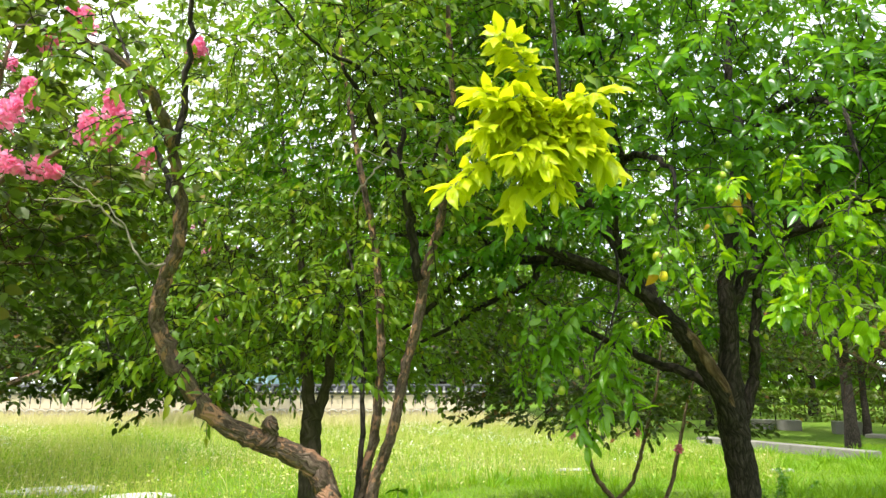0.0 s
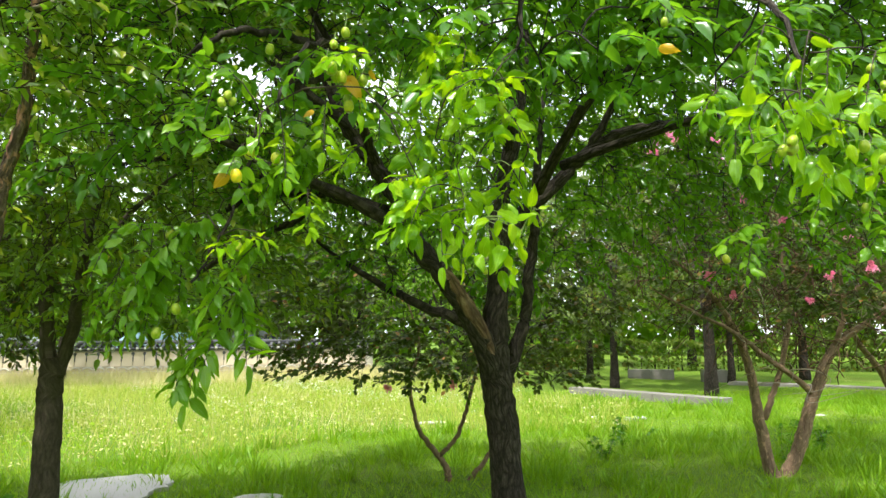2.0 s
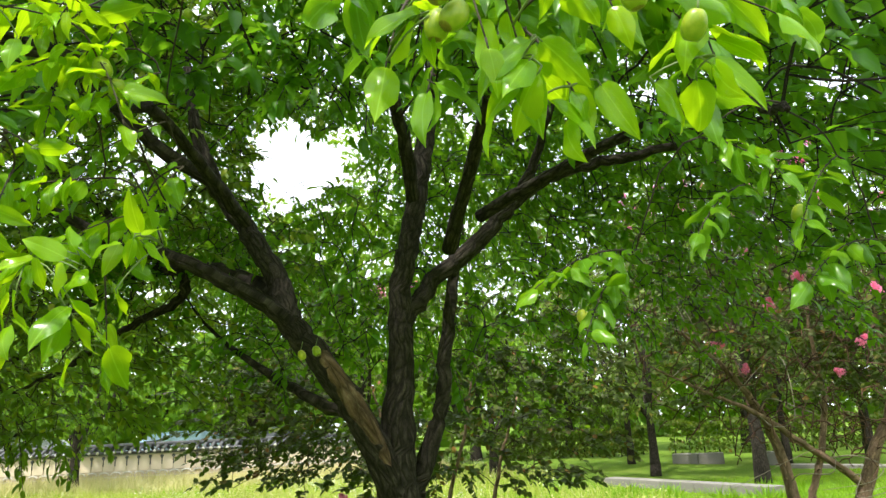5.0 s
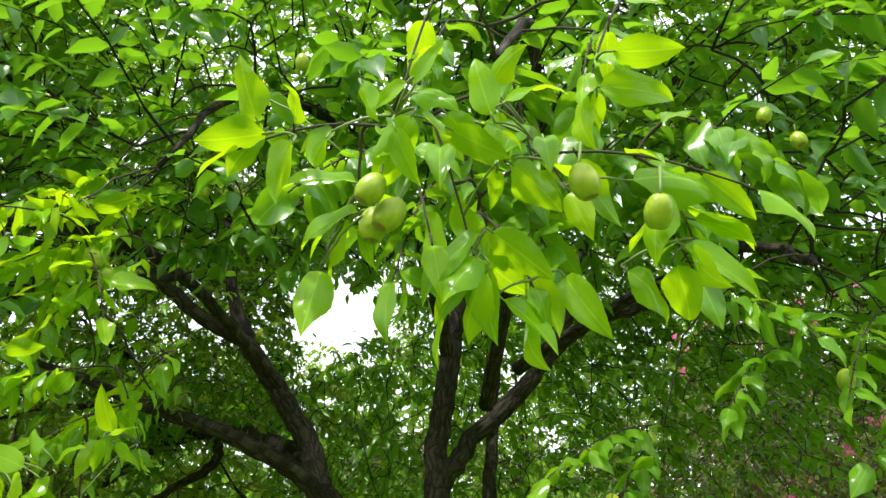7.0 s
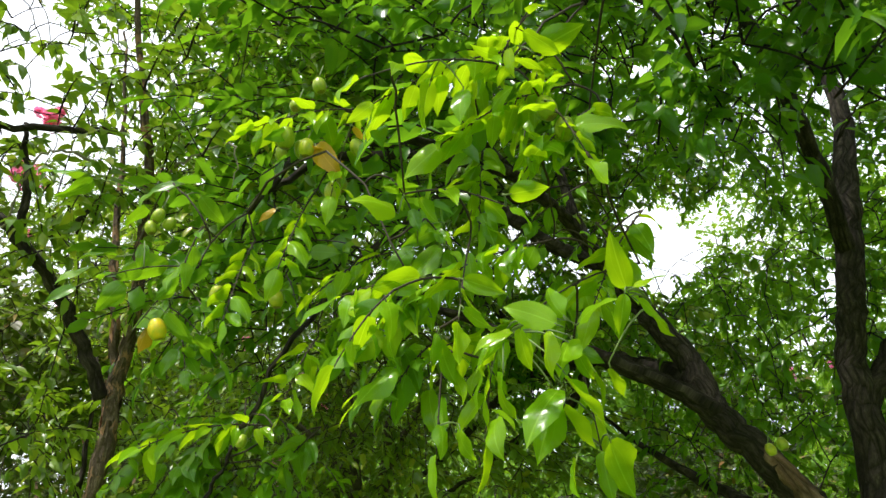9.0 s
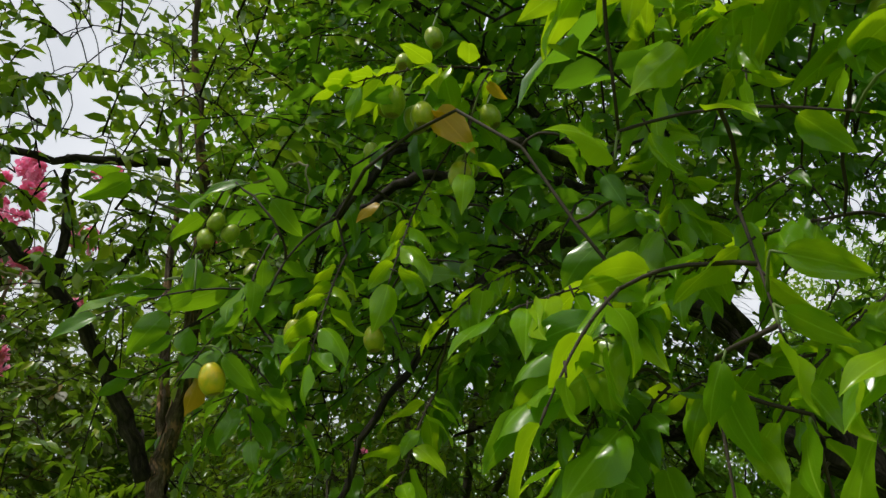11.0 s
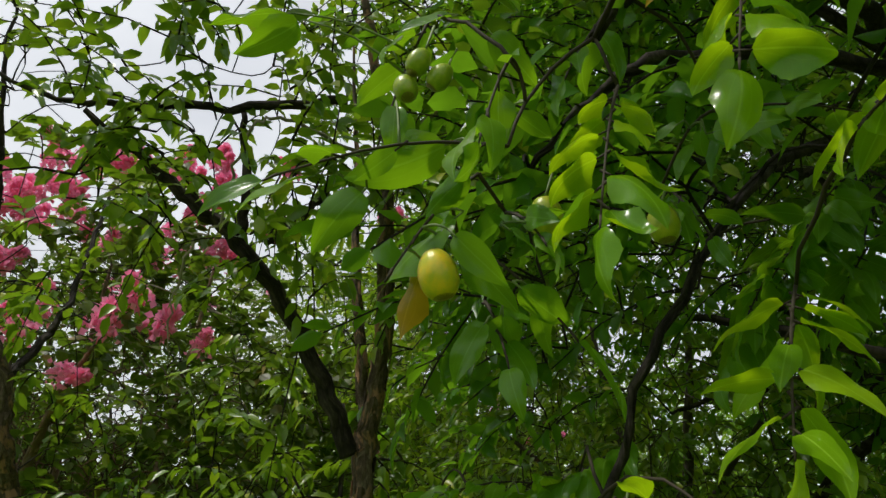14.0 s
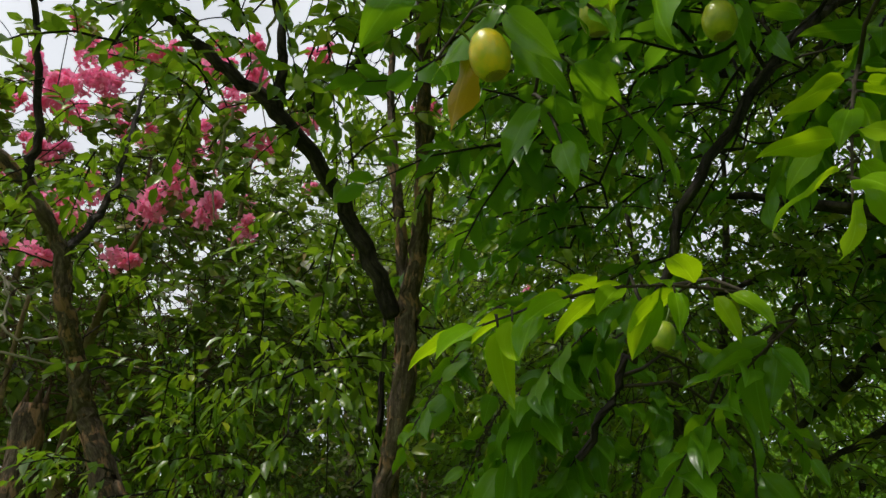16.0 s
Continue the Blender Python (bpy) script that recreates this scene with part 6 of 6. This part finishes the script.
# ---- tiled boundary wall ----
def boundary_wall():
    wall = thing("wall_north", (-20, 25.5, 0), "low tan stone boundary wall with a dark tiled coping", "wall", kind="structure")
    x0, x1, y = -40.0, 1.5, 25.0
    core = Geo()
    core.box((x0, y + 0.03, -0.1), (x1, y + 0.42, 1.10))
    part("wall_core", core, M_MORTAR, wall, "pale mortar")
    rows = Geo()
    for k, (z, h) in enumerate(((0.02, 0.15), (0.19, 0.13), (0.34, 0.14))):
        x = x0 + (k % 2) * 0.2
        while x < x1 - 0.1:
            w = min(0.16 + 0.2 * rng.random(), x1 - x)
            rows.box((x + 0.01, y - 0.02 * rng.random(), z), (x + w - 0.01, y + 0.05, z + h - 0.02 * rng.random()))
            x += w
    part("wall_stones", rows, M_WALLSTONE, wall, "tan rubble stones", "stuff", False)
    # cream panels with a dark knob at the top of each joint
    far_panels, bm = Geo(), bmesh.new()
    bmesh.ops.create_cube(bm, size=1.0, matrix=Matrix.Diagonal((0.355, 0.06, 0.5, 1)))
    bmesh.ops.bevel(bm, geom=bm.edges[:], offset=0.012, segments=1, affect="EDGES")
    panel = bpy.data.meshes.new("panel")
    bm.to_mesh(panel)
    bm.free()
    panel.materials.append(M_PANEL)
    kn = Geo()
    kn.tube([(0, 0.02, 0), (0, -0.025, 0), (0, -0.035, 0)], [0.056, 0.056, 0.04], 8)
    kn.box((-0.016, -0.012, -0.26), (0.016, 0.02, 0))
    knob = kn.mesh("knob")
    knob.materials.append(M_TILE)
    x = x0
    while x < x1 - 0.3:
        if x > -18:
            ob = put("panel", panel, None, wall)
            ob.matrix_basis = Matrix.Translation((x + 0.1875, y + 0.02, 0.75))
            ob = put("knob", knob, None, wall)
            ob.matrix_basis = Matrix.Translation((x, y - 0.005, 0.93))
        else:
            far_panels.box((x + 0.01, y - 0.01, 0.5), (x + 0.365, y + 0.05, 1.0))
        x += 0.375
    part("far_panels", far_panels, M_PANEL, wall, "cream wall panels", "stuff", False)
    arcs = Geo()
    for k in range(56):
        x, a = x1 - 0.2 - 0.375 * k, np.linspace(0.25, 2.9, 7)
        arcs.tube([(x + 0.17 * math.cos(t), y - 0.02, 0.36 + 0.12 * math.sin(t)) for t in a], [0.02] * 7, 6)
    part("arch_ornament", arcs, M_TILEEND, wall, "row of pale raised arcs", "stuff")
    cope, ends = Geo(), Geo()
    x = x0
    while x < x1:
        cope.tube([(x, y - 0.14, 1.10), (x, y + 0.22, 1.27), (x, y + 0.58, 1.10)], [0.055, 0.055, 0.055], 8)
        ends.tube([(x, y - 0.15, 1.095), (x, y - 0.165, 1.09)], [0.052, 0.05], 8)
        cope.box((x + 0.03, y - 0.1, 1.06), (x + 0.23, y + 0.2, 1.13))
        x += 0.26
    cope.box((x0, y - 0.06, 1.03), (x1, y + 0.5, 1.09))
    cope.tube([(x0, y + 0.22, 1.31), ((x0 + x1) / 2, y + 0.22, 1.31), (x1, y + 0.22, 1.31)], [0.07, 0.07, 0.07], 8)
    part("coping_tiles", cope, M_TILE, wall, "dark grey roof tiles", "stuff")
    part("tile_ends", ends, M_TILEEND, wall, "pale round tile ends", "stuff")


boundary_wall()


def block_row(name, a, b, height, depth, pieces, label, category="kerb"):
    """A row of cut granite blocks from a to b."""
    a, b = Vector((*a, 0)), Vector((*b, 0))
    top = thing(name, tuple((a + b) / 2), label, category, kind="structure")
    turn = math.atan2((b - a).y, (b - a).x)
    step = (b - a).length / pieces
    for i in range(pieces):
        m = Matrix.Translation(a + (b - a) * (i / pieces)) @ Matrix.Rotation(turn, 4, "Z")
        bm = bmesh.new()
        bmesh.ops.create_cube(bm, size=1.0, matrix=Matrix.Translation((step / 2, depth / 2, height / 2 - 0.03)) @ Matrix.Diagonal((step - 0.008, depth, height + 0.06, 1)))
        bmesh.ops.bevel(bm, geom=bm.edges[:], offset=0.012, segments=2, affect="EDGES")
        bm.transform(m)
        me = bpy.data.meshes.new("block")
        bm.to_mesh(me)
        bm.free()
        put("block", me, M_GRANITE, top)


block_row("kerb", (6.0, 16.6), (7.95, 13.1), 0.19, 0.4, 5, "pale granite kerb of a planting bed")
block_row("kerb", (9.6, 21.8), (10.9, 21.2), 0.30, 0.5, 2, "pale granite edging block on the lawn")
block_row("kerb", (11.3, 20.1), (12.0, 19.9), 0.34, 0.5, 1, "pale granite edging block beside a tree")
block_row("kerb", (11.2, 18.6), (15.5, 13.2), 0.10, 0.5, 8, "long low granite kerb along a path")


def flat_stone(x, y, w, d, turn, label):
    bm = bmesh.new()
    n = 9
    ring = [bm.verts.new((math.cos(i * 6.283 / n) * w * (0.85 + 0.3 * rng.random()), math.sin(i * 6.283 / n) * d * (0.85 + 0.3 * rng.random()), 0)) for i in range(n)]
    f = bm.faces.new(ring)
    up = bmesh.ops.extrude_face_region(bm, geom=[f])
    for v in up["geom"]:
        if isinstance(v, bmesh.types.BMVert):
            v.co.z += 0.05
    bmesh.ops.recalc_face_normals(bm, faces=bm.faces[:])
    bmesh.ops.bevel(bm, geom=bm.edges[:], offset=0.012, segments=2, affect="EDGES")
    me = bpy.data.meshes.new("flat_stone")
    bm.to_mesh(me)
    bm.free()
    ob = put("stepping_stone", me, M_SLAB, None, label)
    ob.matrix_basis = Matrix.Translation((x, y, -0.01)) @ Matrix.Rotation(turn, 4, "Z")
    ob["category"] = "stone"


def paving():
    bm = bmesh.new()
    line = spline([(-1.75, 6.75, 0), (-1.0, 6.7, 0), (-0.88, 7.25, 0), (-0.82, 7.72, 0), (-1.03, 8.14, 0), (-1.58, 8.05, 0), (-1.95, 7.8, 0), (-1.85, 7.25, 0), (-1.75, 6.8, 0)], 7)[:-1]
    ring = [bm.verts.new((x + rng.normal(0, 0.022), y + rng.normal(0, 0.022), 0.0)) for x, y, _ in line]
    f = bm.faces.new(ring)
    up = bmesh.ops.extrude_face_region(bm, geom=[f])
    for v in up["geom"]:
        if isinstance(v, bmesh.types.BMVert):
            v.co.z += 0.05
    bmesh.ops.recalc_face_normals(bm, faces=bm.faces[:])
    bmesh.ops.bevel(bm, geom=bm.edges[:], offset=0.006, segments=1, affect="EDGES")
    me = bpy.data.meshes.new("slab")
    bm.to_mesh(me)
    bm.free()
    ob = put("stone_slab", me, M_SLAB, None, "broad pale stone slab lying in the lawn")
    ob["category"] = "stone"


paving()
for x, y, w, d, turn in ((5.7, 11.9, 0.25, 0.12, 0.2), (2.2, 11.9, 0.3, 0.12, 0.1), (-5.3, 9.75, 0.65, 0.3, 0.3), (-3.95, 9.15, 0.45, 0.3, 0.2), (0.12, 6.95, 0.24, 0.16, 0.2), (9.0, 11.6, 0.25, 0.12, 0.4)):
    flat_stone(x, y, w, d, turn, "flat pale stone sunk in the grass")


# ---- parked cars beyond the wall ----
M_TYRE = Mat("tyre_rubber", 0.85, 0.2).colour((0.02, 0.02, 0.02)).m
M_RIM = Mat("wheel_alloy", 0.3, 0.5, 0.9).colour((0.5, 0.5, 0.52)).m
M_GLASS = Mat("dark_car_glass", 0.08, 0.6).colour((0.03, 0.04, 0.05)).m
M_LAMP = Mat("lamp_glass", 0.15, 0.6).colour((0.6, 0.6, 0.58)).m


def car(x, y, turn, paint, label):
    """A parked car, seen from its side over the wall."""
    m = Matrix.Translation((x, y, 0)) @ Matrix.Rotation(turn, 4, "Z")
    c = thing("car", (x, y, 0), label, "car", "parked cars")
    side = [(-2.2, 0.35), (-2.25, 0.75), (-2.1, 1.05), (-1.3, 1.12), (-0.75, 1.62), (0.2, 1.72), (1.45, 1.66), (2.0, 1.15), (2.2, 1.0), (2.2, 0.35)]

    def shell(name, prof, half, inset, material, parent=c):
        bm = bmesh.new()
        a = [bm.verts.new((px, -half + (inset if pz > 1.2 else 0), pz)) for px, pz in prof]
        b = [bm.verts.new((px, half - (inset if pz > 1.2 else 0), pz)) for px, pz in prof]
        bm.faces.new(a)
        bm.faces.new(b[::-1])
        for i in range(len(prof)):
            j = (i + 1) % len(prof)
            bm.faces.new((a[j], a[i], b[i], b[j]))
        bmesh.ops.recalc_face_normals(bm, faces=bm.faces[:])
        bmesh.ops.bevel(bm, geom=bm.edges[:], offset=0.04, segments=2, affect="EDGES")
        bm.transform(m)
        me = bpy.data.meshes.new(name)
        bm.to_mesh(me)
        bm.free()
        return put(name, me, material, parent)

    shell("body", side, 0.88, 0.14, paint)
    shell("side_window", [(-1.15, 1.16), (-0.72, 1.55), (0.2, 1.62), (0.25, 1.16)], 0.885, 0.13, M_GLASS)
    shell("side_window", [(0.35, 1.16), (0.3, 1.62), (1.35, 1.57), (1.75, 1.16)], 0.885, 0.13, M_GLASS)
    for wx in (-1.4, 1.35):
        for wy in (-0.8, 0.8):
            g = Geo()
            o = m @ Vector((wx, wy, 0.33))
            d = m.to_3x3() @ Vector((0, 0.1, 0))
            g.tube([o - d, o - d * 0.8, o + d * 0.8, o + d], [0.29, 0.33, 0.33, 0.29], 18)
            t = part("wheel", g, M_TYRE, c)
            g = Geo()
            g.tube([o - d * 1.05, o + d * 1.05], [0.2, 0.2], 14)
            part("rim", g, M_RIM, t)
    for wy in (-0.6, 0.6):
        g = Geo()
        o = m @ Vector((-2.24, wy, 0.82))
        d = m.to_3x3() @ Vector((0.06, 0, 0))
        g.tube([o - d, o + d], [0.1, 0.12], 10)
        part("headlight", g, M_LAMP, c)


def car_paint(name, c):
    m = Mat(name, 0.25, 0.5)
    n = m.noise(m.coord("Object"), 3.0, 4.0)
    m.colour(m.mix(m.math("MULTIPLY", n, 0.25), c, tuple(v * 0.7 for v in c)))
    m.b.inputs["Coat Weight"].default_value = 0.6
    return m.m


car(-7.2, 29.0, 0.05, car_paint("pale_blue_paint", (0.42, 0.62, 0.78)), "pale blue parked car behind the wall")
car(-2.6, 29.6, 3.1, car_paint("grey_paint", (0.2, 0.21, 0.23)), "dark grey parked car behind the wall")
car(-17.0, 29.0, 0.0, car_paint("white_paint", (0.78, 0.79, 0.80)), "white parked car behind the wall")
car(-12.6, 29.4, 3.14, car_paint("silver_paint", (0.5, 0.51, 0.53)), "silver parked car behind the wall")


# ---- weeds in the lawn ----
def weed(x, y, height, n):
    w = thing("weed", (x, y, 0), "tall leafy weed standing in the lawn", "plant", "lawn weeds")
    g = Geo()
    B, A, U, S = [], [], [], []
    for _ in range(n):
        tip = np.array([x, y, 0]) + np.array([rng.normal(0, 0.13), rng.normal(0, 0.13), height * (0.6 + 0.5 * rng.random())])
        line = spline([(x, y, -0.03), tuple((np.array([x, y, 0]) + tip) / 2 + rng.normal(0, 0.03, 3)), tuple(tip)], 4)
        g.tube(line, np.linspace(0.005, 0.002, len(line)), 5)
        for p in line[2:]:
            for _k in range(4):
                a = rng.normal(0, 1, 3) * np.array([1, 1, 0.4])
                B.append(p), A.append(a), U.append(UP + rng.normal(0, 0.3, 3)), S.append(0.05 + 0.04 * rng.random())
    part("weed_stem", g, M_GREENTWIG, w)
    put("weed_leaves", leaf_mesh("weed_leaves", np.array(B), np.array(A), np.array(U), np.array(S), LEAF_MID), M_LEAF_FAR, w, "", "stuff")


for x, y, h, n in ((3.9, 8.4, 0.4, 4), (5.65, 7.7, 0.5, 3), (-0.15, 2.92, 1.0, 4), (-0.45, 2.95, 1.0, 3), (4.4, 9.1, 0.35, 4), (6.4, 8.2, 0.35, 5)):
    weed(x, y, h, n)


# ---- hedge ----
def hedge(x0, y0, x1, y1, height, depth):
    h = thing("hedge", ((x0 + x1) / 2, (y0 + y1) / 2, 0), "clipped dark green hedge at the lawn edge", "hedge")
    n = 5200
    s = rng.random(n)
    q = rng.random((n, 2))
    side = rng.random(n) < 0.5
    z = np.where(side, q[:, 0] * height, height - 0.08 * q[:, 0])
    off = np.where(side, -depth / 2 + 0.1 * q[:, 1], (q[:, 1] - 0.5) * depth)
    d = unit(np.array([x1 - x0, y1 - y0, 0.0]))
    nrm = np.array([-d[1], d[0], 0])
    base = np.array([x0, y0, 0]) + s[:, None] * np.array([x1 - x0, y1 - y0, 0]) + off[:, None] * nrm + z[:, None] * UP
    base[:, 2] += 0.08 * np.sin(s * 40)
    put("foliage", leaf_mesh("foliage", base, rng.normal(0, 1, (n, 3)) + UP * 0.5, rng.normal(0, 1, (n, 3)), 0.10 + 0.08 * rng.random(n), LEAF_FAR, 1.4), M_LEAF_BLOOM, h, "", "stuff")
    g = Geo()
    for t in np.linspace(0.02, 0.98, 22):
        p = np.array([x0, y0, 0]) + t * np.array([x1 - x0, y1 - y0, 0])
        g.tube([p - UP * 0.05, p + UP * height * 0.5, p + UP * height * 0.8 + rng.normal(0, 0.1, 3)], [0.03, 0.02, 0.01], 5)
    part("hedge_stems", g, M_BARK, h, "", "stuff")


hedge(11.5, 27.0, 22.0, 23.0, 1.1, 1.2)
hedge(5.0, 29.0, 11.0, 28.0, 0.9, 1.0)

# ---- grass ----
def clumps(p):
    """Uneven growth of the lawn, 0 to 1."""
    x, y = p[:, 0], p[:, 1]
    q = np.sin(x * 2.1 + 1.5 * np.sin(y)) * np.cos(y * 1.7) + 0.6 * np.sin(x * 5.3 + y * 2.2) * np.sin(y * 4.7 - x) + 0.4 * np.sin(x * 11 + 3 * np.sin(y * 7))
    return np.clip(0.5 + 0.35 * q, 0, 1)


def in_lawn(p):
    return (meadow_edge(p) < 0.4) | (p[:, 0] > 3.4)


scatter("lawn", 150000, (-7, 15, 3.5, 17), 0.075, 1.1, M_BLADE, "short bright green lawn grass", 0.6, in_lawn)


def grass_tufts():
    """Tussocks of longer, darker grass in the lawn."""
    c = np.stack([rng.uniform(-6, 12, 9000), rng.uniform(4.6, 15, 9000)], 1)
    c = c[in_lawn(c) & (clumps(c) > 0.25 + 0.7 * rng.random(len(c)))]
    k = np.repeat(np.arange(len(c)), 22)
    tall = (0.08 + 0.17 * rng.random(len(c)) ** 2)[k]
    off = rng.normal(0, 0.06, (len(k), 2))
    p = c[k] + off
    base = np.column_stack([p, ground_height(p[:, 0], p[:, 1])])
    along = np.column_stack([off * 5 + rng.normal(0, 0.22, (len(k), 2)), np.ones(len(k))])
    up = np.column_stack([off + rng.normal(0, 0.05, (len(k), 2)), np.full(len(k), 0.05)])
    put("grass_tufts", leaf_mesh("grass_tufts", base, along, up, tall * (0.6 + 0.7 * rng.random(len(k))), BLADE, 0.8), M_TUFT, None, "darker tufts of longer grass in the lawn", "stuff")["category"] = "grass"


grass_tufts()


def patch(p, a=0.0):
    """Slow patches over the meadow, about -1 to 1."""
    x, y = p[:, 0], p[:, 1]
    return 0.5 * np.sin(x * 0.55 + 1.7 * np.sin(y * 0.33 + a)) * np.cos(y * 0.6 + a) + 0.35 * np.sin(x * 1.6 + y * 0.9 + a) + 0.25 * np.sin(x * 3.1 - y * 2.3)


def in_meadow(p):
    return (meadow_edge(p) > 0) & (p[:, 0] < 7.2 - 0.1 * p[:, 1] + 0.7 * np.sin(p[:, 1])) & (np.abs(p[:, 0] + 5) < 9 + p[:, 1])


MEADOW_BOX = (-30, 7, 8, 25)
def meadow_growth(p, a, b):
    return in_meadow(p) & (patch(p, a) + rng.normal(0, 0.35, len(p)) > b)


mb, ms, ma = scatter("meadow_grass", 110000, MEADOW_BOX, 0.27, 0.42, M_MEADOW, "tall bright yellow-green meadow grass", 0.28, lambda p: meadow_growth(p, 0.0, -0.35))
scatter("meadow_undergrowth", 70000, MEADOW_BOX, 0.17, 0.7, M_BLADE, "green undergrowth of the meadow", 0.4, lambda p: meadow_growth(p, 3.0, -0.1))
scatter("straw_grass", 26000, MEADOW_BOX, 0.28, 0.42, M_STRAW, "dry straw-coloured grass in the meadow", 0.3, lambda p: meadow_growth(p, 2.0, 0.2 - 0.05 * (p[:, 1] - 12)))
scatter("wall_fringe", 30000, (-30, 3, 21.5, 24.9), 0.42, 0.5, M_STRAW, "pale tall grass at the foot of the wall", 0.25)


def meadow_herbs(name, n, material, label, phase, size):
    """Small-leaved herbs that fill the meadow between the grass."""
    x0, x1, y0, y1 = MEADOW_BOX
    p = np.stack([rng.uniform(x0, x1, n), rng.uniform(y0, y1, n)], 1)
    p = p[in_meadow(p) & (patch(p, phase) + rng.normal(0, 0.3, n) > -0.1)]
    n = len(p)
    z = ground_height(p[:, 0], p[:, 1]) + (0.12 + 0.16 * clumps(p)) * rng.random(n) ** 0.5
    base = np.column_stack([p, z])
    ob = put(name, leaf_mesh(name, base, rng.normal(0, 1, (n, 3)) * np.array([1, 1, 0.5]), UP + rng.normal(0, 0.45, (n, 3)), size * (0.6 + 0.8 * rng.random(n)), LEAF_FAR, 1.2), material, None, label, "stuff")
    ob["category"] = "plants"


meadow_herbs("meadow_herbs", 26000, M_MEADOW, "pale yellow-green meadow herbs", 0.0, 0.05)
meadow_herbs("meadow_clover", 26000, M_BLADE, "green clover patches in the meadow", 3.0, 0.055)
meadow_herbs("dry_herbs", 26000, M_STRAW, "dry straw-coloured herbs in the meadow", 2.0, 0.045)


def meadow_flowers():
    k = rng.random(len(mb)) < 0.6 * np.clip(patch(mb, 4.0) - 0.25, 0, 1) * np.clip((mb[:, 1] - 11) / 5, 0.1, 1) + 0.003
    top = (mb + ma * ms[:, None])[k] + UP * 0.02
    n = len(top)
    spread = np.repeat(top, 3, 0) + rng.normal(0, 0.02, (3 * n, 3))
    put("meadow_flowers", leaf_mesh("meadow_flowers", spread, rng.normal(0, 1, (3 * n, 3)) * np.array([1, 1, 0.3]), UP + rng.normal(0, 0.2, (3 * n, 3)), 0.014 + 0.016 * rng.random(3 * n), LEAF_FAR, 2.0), M_WHITE, None, "small white meadow flowers", "stuff")["category"] = "flowers"


meadow_flowers()
